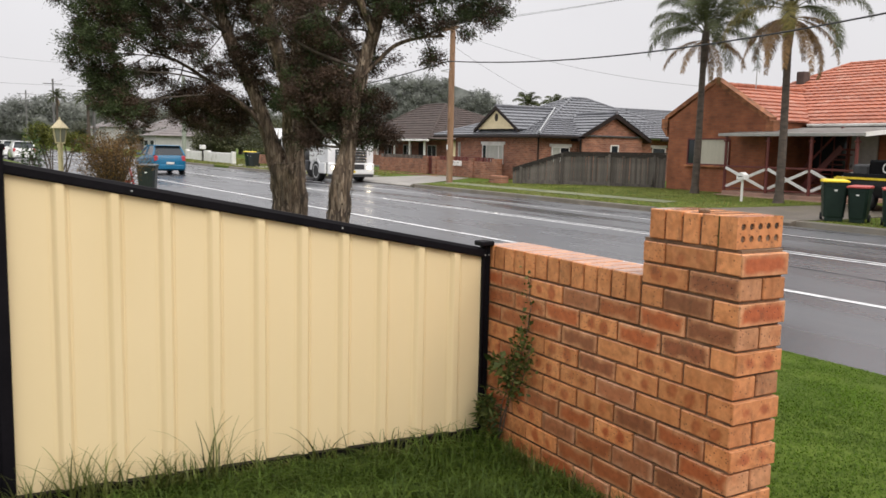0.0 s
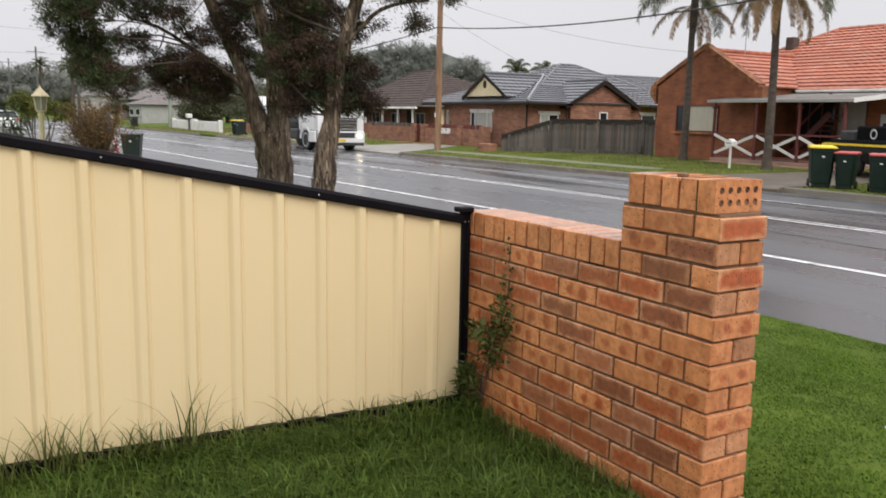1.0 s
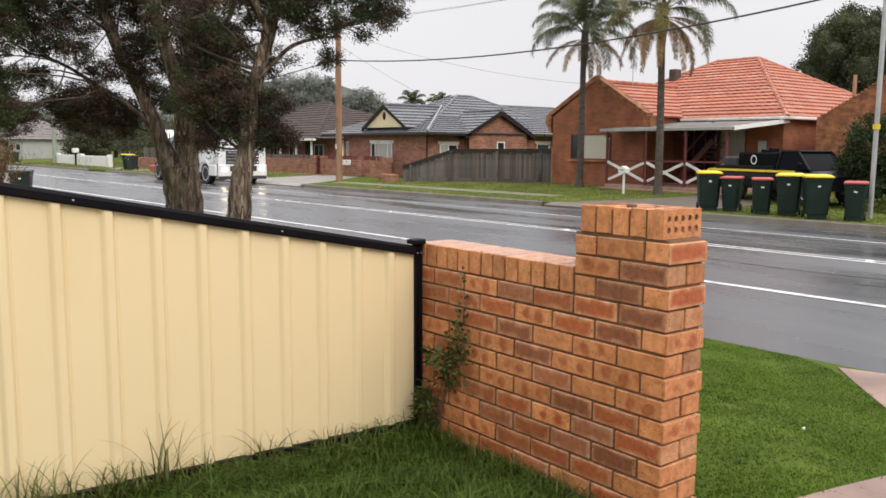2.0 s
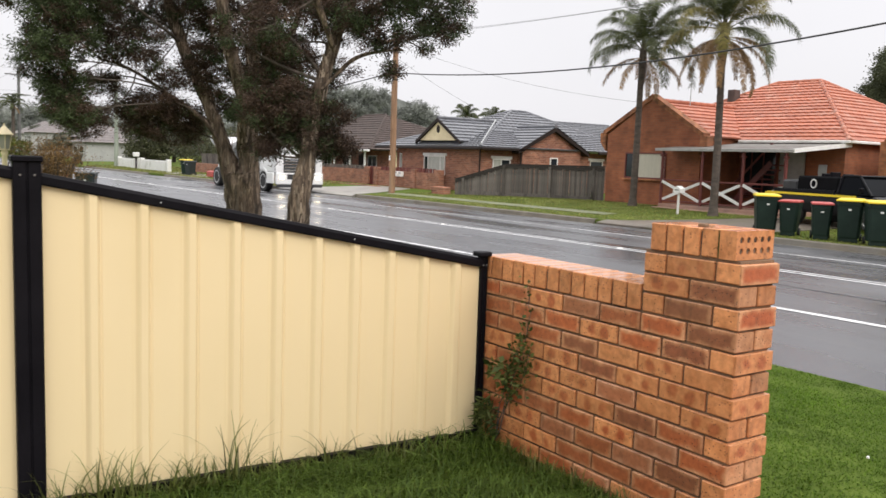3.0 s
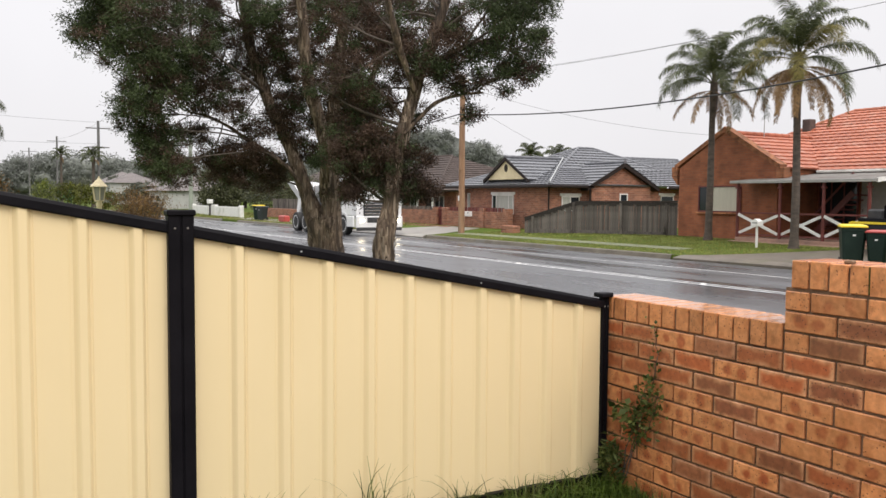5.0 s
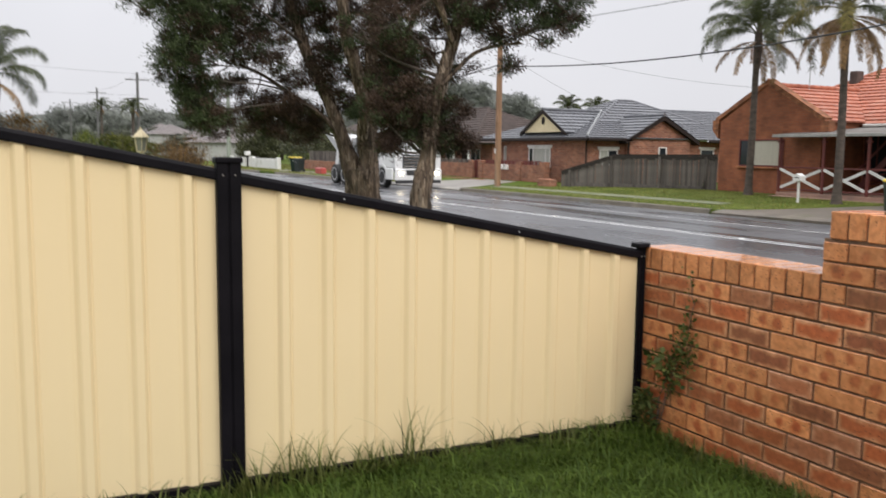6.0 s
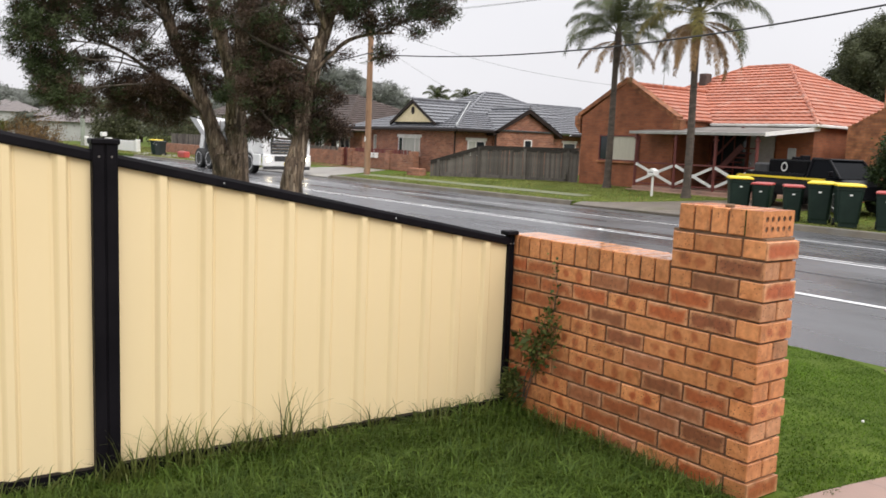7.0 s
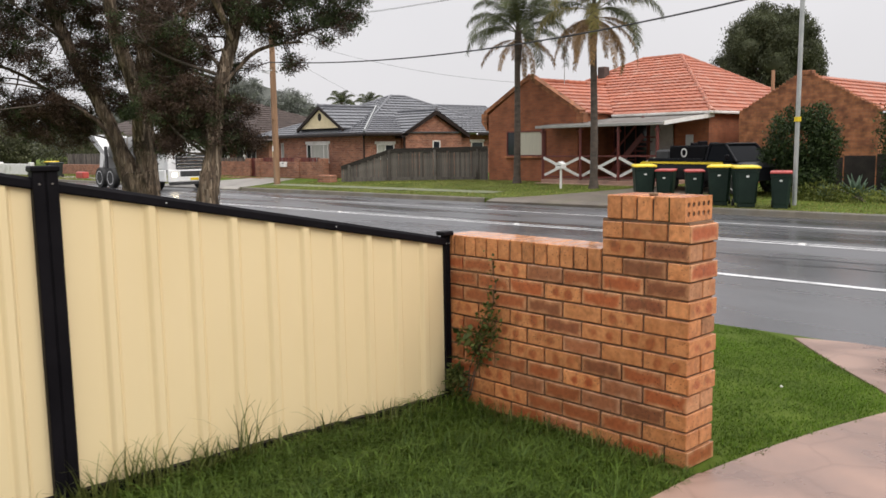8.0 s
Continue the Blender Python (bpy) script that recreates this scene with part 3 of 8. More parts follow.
M_GARAGE_BRICK = far_brick("old_brick", (0.40, 0.155, 0.064), (0.27, 0.098, 0.045), (0.24, 0.125, 0.072), 1.0, (3.6, 0.42, 1.28))
M_RED_TILE = surface("terracotta_tile", (0.30, 0.085, 0.045), (0.43, 0.145, 0.080), 3.0, (0.5, 0.7), bump=0.3, fine=30, stain=(0.42, 0.20, 0.14), stain_scale=1.6, obvar=0.10)
M_GREY_TILE = surface("grey_tile", (0.085, 0.088, 0.098), (0.14, 0.145, 0.16), 3.0, (0.22, 0.42), bump=0.2, fine=30, obvar=0.06)
M_BROWN_TILE = surface("brown_tile", (0.055, 0.043, 0.039), (0.100, 0.077, 0.069), 3.0, (0.65, 0.8), bump=0.3, obvar=0.06, spec=0.15)
M_FASCIA = surface("dark_brown_trim", (0.014, 0.009, 0.008), (0.026, 0.017, 0.014), 4, (0.5, 0.7), bump=0.1, spec=0.25)
M_WHITE = surface("white_paint", (0.70, 0.69, 0.66), (0.80, 0.79, 0.77), 3, (0.4, 0.6), bump=0.08, stain=(0.55, 0.53, 0.48))
M_CREAM_P = surface("cream_paint", (0.62, 0.52, 0.32), (0.72, 0.62, 0.40), 3, (0.5, 0.7), bump=0.08)
M_BLIND = surface("window_blind", (0.46, 0.43, 0.35), (0.54, 0.51, 0.42), 1.2, (0.6, 0.8), bump=0.05, stretch=(6, 6, 0.5))
M_CURTAIN = surface("net_curtain", (0.34, 0.35, 0.31), (0.52, 0.52, 0.47), 6, (0.7, 0.9), bump=0.2, stretch=(5, 5, 0.2))
M_MAROON = surface("maroon_paint", (0.10, 0.022, 0.018), (0.16, 0.035, 0.028), 4, (0.4, 0.6), bump=0.08)
M_IRON = surface("corrugated_roof", (0.13, 0.118, 0.108), (0.20, 0.185, 0.17), 2.5, (0.5, 0.65), metal=0.0, bump=0.1, stain=(0.11, 0.09, 0.078), spec=0.2)
M_CAPPING = surface("dark_capping", (0.016, 0.013, 0.011), (0.050, 0.041, 0.034), 2.5, (0.8, 0.95), bump=0.4, fine=25)
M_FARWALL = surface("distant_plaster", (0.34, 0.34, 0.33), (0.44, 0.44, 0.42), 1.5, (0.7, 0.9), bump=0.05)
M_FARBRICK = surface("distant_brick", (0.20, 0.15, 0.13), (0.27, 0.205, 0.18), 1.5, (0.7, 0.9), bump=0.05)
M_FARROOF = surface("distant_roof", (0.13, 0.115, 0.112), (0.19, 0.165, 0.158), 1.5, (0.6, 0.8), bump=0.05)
M_PALING = surface("weathered_paling", (0.060, 0.053, 0.047), (0.215, 0.190, 0.168), 2.6, (0.85, 0.95), bump=0.5, fine=25, stain=(0.032, 0.027, 0.023), stain_scale=2.6, stretch=(1, 1, 0.35), obvar=0.30, spec=0.2)
M_POLE = surface("timber_pole", (0.20, 0.11, 0.062), (0.36, 0.215, 0.125), 3, (0.75, 0.9), bump=0.5, fine=18, stretch=(1, 1, 0.12), stain=(0.21, 0.16, 0.125))
M_STEEL = surface("galvanised_steel", (0.36, 0.37, 0.37), (0.50, 0.51, 0.51), 3, (0.35, 0.5), metal=0.5, bump=0.05)
M_GREEN_POLE = surface("grey_green_pole", (0.22, 0.25, 0.20), (0.31, 0.34, 0.28), 2, (0.6, 0.8), bump=0.1)
M_CABLE = surface("cable", (0.02, 0.02, 0.022), (0.04, 0.04, 0.042), 5, (0.5, 0.7), bump=0)
M_WIRE = surface("thin_wire", (0.16, 0.16, 0.165), (0.22, 0.22, 0.225), 5, (0.5, 0.7), bump=0)
M_BIN = surface("bin_green_plastic", (0.008, 0.019, 0.014), (0.014, 0.029, 0.021), 3, (0.4, 0.55), bump=0.05, spec=0.25)
M_BIN_DARK = surface("bin_dark_plastic", (0.014, 0.020, 0.020), (0.022, 0.030, 0.030), 3, (0.35, 0.5), bump=0.05)
M_LID_Y = surface("yellow_lid", (0.70, 0.50, 0.02), (0.80, 0.60, 0.03), 3, (0.35, 0.5), bump=0.04)
M_LID_R = surface("red_lid", (0.36, 0.045, 0.04), (0.46, 0.075, 0.06), 3, (0.35, 0.5), bump=0.04)
M_RUBBER = surface("rubber", (0.012, 0.012, 0.012), (0.022, 0.022, 0.022), 6, (0.6, 0.8), bump=0.2)
M_RIM = surface("alloy_rim", (0.46, 0.46, 0.46), (0.58, 0.58, 0.58), 4, (0.35, 0.5), metal=0.1, bump=0.03)
M_DRUM = surface("grey_drum", (0.10, 0.10, 0.10), (0.17, 0.165, 0.16), 2, (0.4, 0.6), bump=0.05)
M_BLUE = surface("blue_car_paint", (0.003, 0.105, 0.215), (0.005, 0.135, 0.26), 1.2, (0.3, 0.4), bump=0, coat=0.3, spec=0.3)
M_WHITE_CAR = surface("white_car_paint", (0.72, 0.72, 0.72), (0.78, 0.78, 0.78), 1.2, (0.2, 0.3), bump=0, coat=0.8)
M_BLACK_CAR = surface("black_car_paint", (0.005, 0.005, 0.007), (0.009, 0.009, 0.011), 1.2, (0.25, 0.35), bump=0, coat=0.0, spec=0.14)
M_GLASS = glass_dark("dark_glass")
M_TINT = glass_dark("tinted_glass", (0.006, 0.007, 0.009))
M_TINT.node_tree.nodes["Principled BSDF"].inputs["Specular IOR Level"].default_value = 0.03
M_TAIL = glow("tail_lamp", (0.40, 0.03, 0.04), 0.1)
M_HEAD = glow("headlamp", (1.0, 0.86, 0.58), 14.0)
M_AMBER = glow("amber_lamp", (1.0, 0.45, 0.08), 4.0)
M_BOX = surface("black_box", (0.004, 0.004, 0.005), (0.008, 0.008, 0.009), 3, (0.6, 0.75), bump=0.05, spec=0.06)
M_PALE_BOARD = surface("pale_fascia", (0.30, 0.295, 0.28), (0.42, 0.41, 0.39), 3, (0.5, 0.7), bump=0.05)
M_CHROME = surface("bright_metal", (0.55, 0.55, 0.56), (0.65, 0.65, 0.66), 4, (0.15, 0.3), metal=1.0, bump=0)
M_DARK_STEEL = surface("dark_chassis", (0.02, 0.02, 0.022), (0.05, 0.05, 0.052), 4, (0.5, 0.7), bump=0.1)
M_LANTERN = glass_dark("lantern_glass", (0.30, 0.29, 0.25))
M_PINK = surface("pink_red_plastic", (0.50, 0.08, 0.09), (0.62, 0.13, 0.14), 4, (0.4, 0.6), bump=0.05)
M_FARPOLE = surface("distant_pole", (0.10, 0.10, 0.10), (0.16, 0.155, 0.15), 2, (0.7, 0.9), bump=0)
M_CREEP = leafy("creeper_leaves", (0.026, 0.046, 0.010), (0.120, 0.140, 0.038), 0.25)
M_TUFT = leafy("tall_grass", (0.046, 0.058, 0.014), (0.130, 0.150, 0.040), 0.25, 0.5)

# ---- ground, road, drive ----
SKEW = 0.045           # the road runs a little askew to the wall
ROAD_TURN = math.degrees(math.atan(SKEW))


def road_z(v):
    return -0.20 - 0.018 * abs(v - 10.3)


def ramp_to(a, b, t):
    t = min(max(t, 0.0), 1.0)
    t = t * t * (3 - 2 * t)
    return a + (b - a) * t


def ground_z(x, y):
    v = y - SKEW * x
    if v < 4.05:
        z = ramp_to(0.0, -0.255, (v - 0.2) / 4.2)
        if y < 0 and x < 0.1:
            z += 0.020 * min(-y, 4.0) - 0.015
        return z
    if v < 16.5:
        return road_z(v) - 0.05
    return ramp_to(-0.19, 0.04, (v - 16.5) / 6.0)


def road_place(x, v, z=0.0):
    return Vector((x, v + SKEW * x, z))


def strip(bm, xs, vs, z_of):
    """A sheet over road-wise coordinates."""
    grid = [[bm.verts.new((x, v + SKEW * x, z_of(x, v))) for v in vs] for x in xs]
    for a, b in zip(grid, grid[1:]):
        for i in range(len(vs) - 1):
            bm.faces.new((a[i], b[i], b[i + 1], a[i + 1]))
    return bm


def make_ground():
    xs = [-2500, -900, -400, -200, -120, -80, -60, -45, -35, -28] + [-22 + 1.0 * i for i in range(18)] + [-4 + 0.25 * i for i in range(33)] + [6, 8, 12, 20, 40, 100, 300, 1000, 2500]
    vs = [-2500, -800, -300, -100, -40, -20, -12, -8] + [-6 + 0.25 * i for i in range(41)] + [4.049, 4.06, 5, 8, 10.3, 13, 15, 16.49, 16.51, 17, 18, 19, 20, 21, 22, 23, 25, 30, 40, 60, 100, 200, 500, 2500]
    bm = strip(bmesh.new(), sorted(xs), sorted(set(vs)), lambda x, v: ground_z(x, v + SKEW * x))
    structure("ground", bm, M_GRASS, "green rain-wet grass ground on both sides of the road", "ground")
    xs = [-420, -200, -120, -80] + [-60 + 4 * i for i in range(22)] + [40, 80, 200, 420]
    vs = [3.98, 5.5, 7.0, 8.6, 10.0, 10.3, 10.6, 12, 13.6, 15, 16.2]
    bm = strip(bmesh.new(), xs, vs, lambda x, v: road_z(v))
    structure("road", bm, M_ROAD, "wet dark asphalt road reflecting the grey sky", "road")


def make_line(v, w, x0, x1, name="road_line"):
    n = max(2, int(abs(x1 - x0) / 8))
    xs = [x0 + (x1 - x0) * i / n for i in range(n + 1)]
    bm = strip(bmesh.new(), xs, [v - w / 2, v + w / 2], lambda x, vv: road_z(vv) + 0.005)
    return structure(name, bm, M_LINE, "worn white painted line on wet asphalt", "road marking")


def make_lines():
    make_line(7.0, 0.13, -300, 200)
    make_line(10.22, 0.09, -300, 200)
    make_line(10.44, 0.09, -300, 200)
    make_line(13.6, 0.11, -31, 200)
    for i in range(14):
        make_line(13.6, 0.11, -37.0 - 9 * i, -34.0 - 9 * i)
    for i in range(16):     # raised markers on the centre line
        x = 2 - 6.0 * i
        c = road_place(x, 10.33, road_z(10.33))
        bm = bmesh.new()
        prism(bm, [(c.y - 0.05, c.z), (c.y + 0.05, c.z), (c.y + 0.035, c.z + 0.02), (c.y - 0.035, c.z + 0.02)], "x", c.x - 0.05, c.x + 0.05)
        structure("road_stud", bm, M_WHITE, "small white raised road stud on the centre line", "road stud")


def make_kerbs():
    bm = bmesh.new()
    prof = [(16.15, road_z(16.2) + 0.004), (16.42, road_z(16.4) - 0.01), (16.46, -0.20), (16.50, -0.178), (16.62, -0.178), (16.62, -0.4), (16.15, -0.4)]
    stretches = [(-400, -82), (-78, -60), (-56.5, -38.2), (-30.9, -16.7), (-12.4, 120)]
    for x0, x1 in stretches:
        n = max(2, int((x1 - x0) / 6))
        rows = []
        for i in range(n + 1):
            x = x0 + (x1 - x0) * i / n
            rows.append([bm.verts.new((x, v + SKEW * x, z)) for v, z in prof])
        for a, b in zip(rows, rows[1:]):
            for k in range(len(prof)):
                bm.faces.new((a[k], b[k], b[(k + 1) % len(prof)], a[(k + 1) % len(prof)]))
        bm.faces.new(rows[0])
        bm.faces.new(rows[-1][::-1])
    structure("kerb", bm, M_KERB, "grey weathered concrete kerb and gutter along the grass", "kerb")


def slab(name, corners, lift, material, label, category, steps=10):
    """A thin paving slab over a four-cornered patch, laid on the ground's slope; corners near-left, near-right, far-right, far-left."""
    a, b, c, d = [Vector((*p, 0)) for p in corners]
    bm = bmesh.new()
    top, low = [], []
    for i in range(steps + 1):
        s = i / steps
        l, r = a.lerp(d, s), b.lerp(c, s)
        rt, rl = [], []
        for k in range(steps + 1):
            p = l.lerp(r, k / steps)
            v = p.y - SKEW * p.x
            z = ground_z(p.x, p.y) + lift
            if 4.06 < v < 16.5:
                z = road_z(v) + lift
            if 16.0 < v < 16.75:
                z = ramp_to(road_z(16.1), -0.185, (v - 16.1) / 0.42) + lift
            rt.append(bm.verts.new((p.x, p.y, z)))
            rl.append(bm.verts.new((p.x, p.y, z - 0.12)))
        top.append(rt)
        low.append(rl)
    for i in range(steps):
        for k in range(steps):
            bm.faces.new((top[i][k], top[i][k + 1], top[i + 1][k + 1], top[i + 1][k]))
    edge_t = top[0] + [r[-1] for r in top[1:]] + top[-1][-2::-1] + [r[0] for r in top[-2:0:-1]]
    edge_l = low[0] + [r[-1] for r in low[1:]] + low[-1][-2::-1] + [r[0] for r in low[-2:0:-1]]
    n = len(edge_t)
    for i in range(n):
        bm.faces.new((edge_t[i], edge_l[i], edge_l[(i + 1) % n], edge_t[(i + 1) % n]))
    return structure(name, bm, material, label, category)


def make_paths():
    slab("driveway", [(0.07, -7), (4.3, -7), (4.3, 0.0), (0.07, 0.0)], 0.012, M_PAVE, "wet pinkish concrete driveway beside the brick pier", "driveway")
    slab("driveway_middle", [(0.08, 0.0), (4.3, 0.0), (4.3, 1.98), (0.29, 1.98)], 0.012, M_PAVE, "wet pinkish concrete driveway beside the grass verge", "driveway")
    slab("driveway_apron", [(0.29, 1.98), (4.3, 1.98), (5.9, 4.26), (-1.37, 3.99)], 0.012, M_PAVE, "splayed pinkish concrete apron meeting the road", "driveway", 14)
    slab("crossing_far", [(-16.4, 15.5), (-11.9, 15.75), (-10.6, 21.0), (-13.4, 21.0)], 0.02, M_MUD, "wet concrete driveway across the far verge", "driveway", 40)
    slab("crossing_left", [(-38.2, 14.5), (-30.9, 14.85), (-33.0, 19.2), (-36.2, 19.2)], 0.02, M_CONC, "pale wet concrete driveway crossing", "driveway", 40)
    slab("footpath_far", [(-60.0, 15.9), (-60.0, 14.7), (-38.0, 15.75), (-38.0, 16.9)], 0.02, M_CONC, "narrow concrete footpath on the far verge", "footpath")
    slab("footpath_right", [(-31.0, 17.25), (-31.0, 16.55), (-17.8, 17.2), (-17.8, 17.85)], 0.018, M_PATH, "narrow mossy concrete footpath in the grass", "footpath")


make_ground()
make_lines()
make_kerbs()
make_paths()


def make_cracks():
    """Sealed cracks that wander over the asphalt."""
    rnd = random.Random(23)
    for x0, v0, dx, dv, n in ((-3.2, 8.2, 0.35, 0.03, 9), (-1.0, 9.0, 0.30, -0.08, 8), (0.5, 7.7, 0.22, 0.10, 10), (-6.5, 8.9, 0.5, 0.02, 9), (1.8, 6.2, 0.18, 0.12, 7), (-4.5, 12.0, 0.5, 0.03, 10), (-0.6, 5.4, 0.25, 0.05, 8)):
        bm, row, x, v = bmesh.new(), None, x0, v0
        for i in range(n):
            w = rnd.uniform(0.012, 0.035) * (0.4 if i in (0, n - 1) else 1)
            new_row = [bm.verts.new((x, vv + SKEW * x, road_z(vv) + 0.004)) for vv in (v - w, v + w)]
            if row:
                bm.faces.new((row[0], new_row[0], new_row[1], row[1]))
            row = new_row
            x, v = x + dx * rnd.uniform(0.6, 1.3), v + dv + rnd.uniform(-0.10, 0.10)
        structure("road_crack", bm, M_CABLE, "dark sealed crack wandering over the asphalt", "road crack")


make_cracks()


# ---- side fence ----
FX = -1.53             # its face
SLOPE = 0.193


def rail_z(y):
    return 0.962 - SLOPE * (y + 0.05)


def sheet_profile(y0, y1):
    """(y, depth) along a panel: flat pans with narrow proud ribs."""
    pts = [(y1, 0.0)]
    k = 0
    while True:
        c = -0.192 - 0.195 * k
        k += 1
        if c - 0.04 < y0:
            break
        if c + 0.04 > y1:
            continue
        for dy, d in ((0.036, 0.0), (0.032, -0.002), (0.026, -0.002), (0.016, 0.013), (0.012, 0.0165), (-0.012, 0.0165), (-0.017, 0.0135), (-0.031, -0.001), (-0.040, -0.002), (-0.047, 0.0)):
            pts.append((c + dy, d))
    pts.append((y0, 0.0))
    return pts


def fence_panel(y0, y1, parent):
    prof = sheet_profile(y0, y1)
    bm = bmesh.new()
    rows = []
    for y, d in prof:
        lo, hi = 0.035 - 0.020 * y, rail_z(y) - 0.01
        col = []
        for k in range(7):
            z = lo + (hi - lo) * k / 6
            x = FX + d - 0.022 + 0.003 * noise.noise((y * 1.1, z * 1.4, 3.3))
            col.append(bm.verts.new((x, y, z)))
        rows.append(col)
    for a, b in zip(rows, rows[1:]):
        for k in range(6):
            bm.faces.new((a[k], b[k], b[k + 1], a[k + 1]))
    ob = part("steel_sheet", bm, M_CREAM, parent, "cream ribbed steel infill sheet")
    md = ob.modifiers.new("thickness", "SOLIDIFY")
    md.thickness, md.offset = 0.0012, -1
    bm = bmesh.new()
    tw, tf, th = 0.021, 0.012, 0.046
    ring = []
    for y in (y1, y0):
        z = rail_z(y)
        ring.append([bm.verts.new((FX - 0.012 + dx, y, z + dz)) for dx, dz in ((tf, -th), (tf + 0.003, -th + 0.006), (tf + 0.003, -0.012), (tf - 0.004, 0.001), (-tw + 0.006, 0.002), (-tw, -0.004), (-tw, -th))])
    for k in range(7):
        bm.faces.new((ring[0][k], ring[1][k], ring[1][(k + 1) % 7], ring[0][(k + 1) % 7]))
    bm.faces.new(ring[0])
    bm.faces.new(ring[1][::-1])
    part("top_rail", bm, M_BLACK, parent, "black steel top rail")
    bm = bmesh.new()
    ring = []
    for y in (y1, y0):
        z = 0.012 - 0.020 * y
        ring.append([bm.verts.new((FX - 0.012 + dx, y, z + dz)) for dx, dz in ((tw, -0.03), (tw, 0.030), (-tw, 0.030), (-tw, -0.03))])
    for k in range(4):
        bm.faces.new((ring[0][k], ring[1][k], ring[1][(k + 1) % 4], ring[0][(k + 1) % 4]))
    bm.faces.new(ring[0])
    bm.faces.new(ring[1][::-1])
    part("bottom_rail", bm, M_BLACK, parent, "black steel bottom rail")
    for yy in (y0 + 0.46, y0 + 1.35):
        bm = bmesh.new()
        lathe(bm, [(0.004, 0), (0.004, 0.002), (0.003, 0.003)], 8)
        bmesh.ops.transform(bm, matrix=pose(FX - 0.009 + tf, yy, rail_z(yy) - 0.026, 0, 90, 0), verts=bm.verts)
        part("screw", bm, M_STEEL, parent)


def fence_post(y, width, top, parent, reach=0.006, face=0.014):
    bm = bmesh.new()
    box(bm, FX - 0.040, y - width / 2, -0.12 - 0.02 * y, FX + face, y - 0.002, top, 0.004)
    box(bm, FX - 0.040, y + 0.002, -0.12 - 0.02 * y, FX + face, y + width / 2, top, 0.004)
    box(bm, FX - 0.036, y - 0.004, -0.12 - 0.02 * y, FX + face - 0.006, y + 0.004, top)
    post = part("post", bm, M_BLACK, parent, "black steel post")
    bm = bmesh.new()
    box(bm, FX - 0.046, y - width / 2 - reach, top - 0.012, FX + 0.023, y + width / 2 + min(reach, 0.006), top + 0.012, 0.005)
    part("post_cap", bm, M_BLACK, post, "black plastic post cap")
    for dy in (-width / 4, width / 4):
        bm = bmesh.new()
        lathe(bm, [(0.0045, 0), (0.0045, 0.002), (0.003, 0.003)], 8)
        bmesh.ops.transform(bm, matrix=pose(FX + face, y + dy, top - 0.06, 0, 90, 0), verts=bm.verts)
        part("screw", bm, M_IRON, post)


def make_fence():
    f = thing("steel_fence", "cream ribbed steel fence with black rails, sloping down to the street", "fence")
    fence_panel(-2.15, -0.046, f)
    fence_panel(-4.49, -2.21, f)
    fence_post(-0.024, 0.044, 0.985, f, 0.030, -0.002)
    fence_post(-2.18, 0.098, 1.415, f)
    fence_post(-4.52, 0.118, 1.86, f)


make_fence()

# ---- trees of the near verge ----
def bent(a, b, n, sway, rnd):
    """Points from a to b with a natural bend."""
    a, b = Vector(a), Vector(b)
    o = Vector((rnd.uniform(-1, 1), rnd.uniform(-1, 1), rnd.uniform(-0.4, 0.8))) * sway * (b - a).length
    return [a.lerp(b, i / n) + o * math.sin(math.pi * i / n) for i in range(n + 1)]


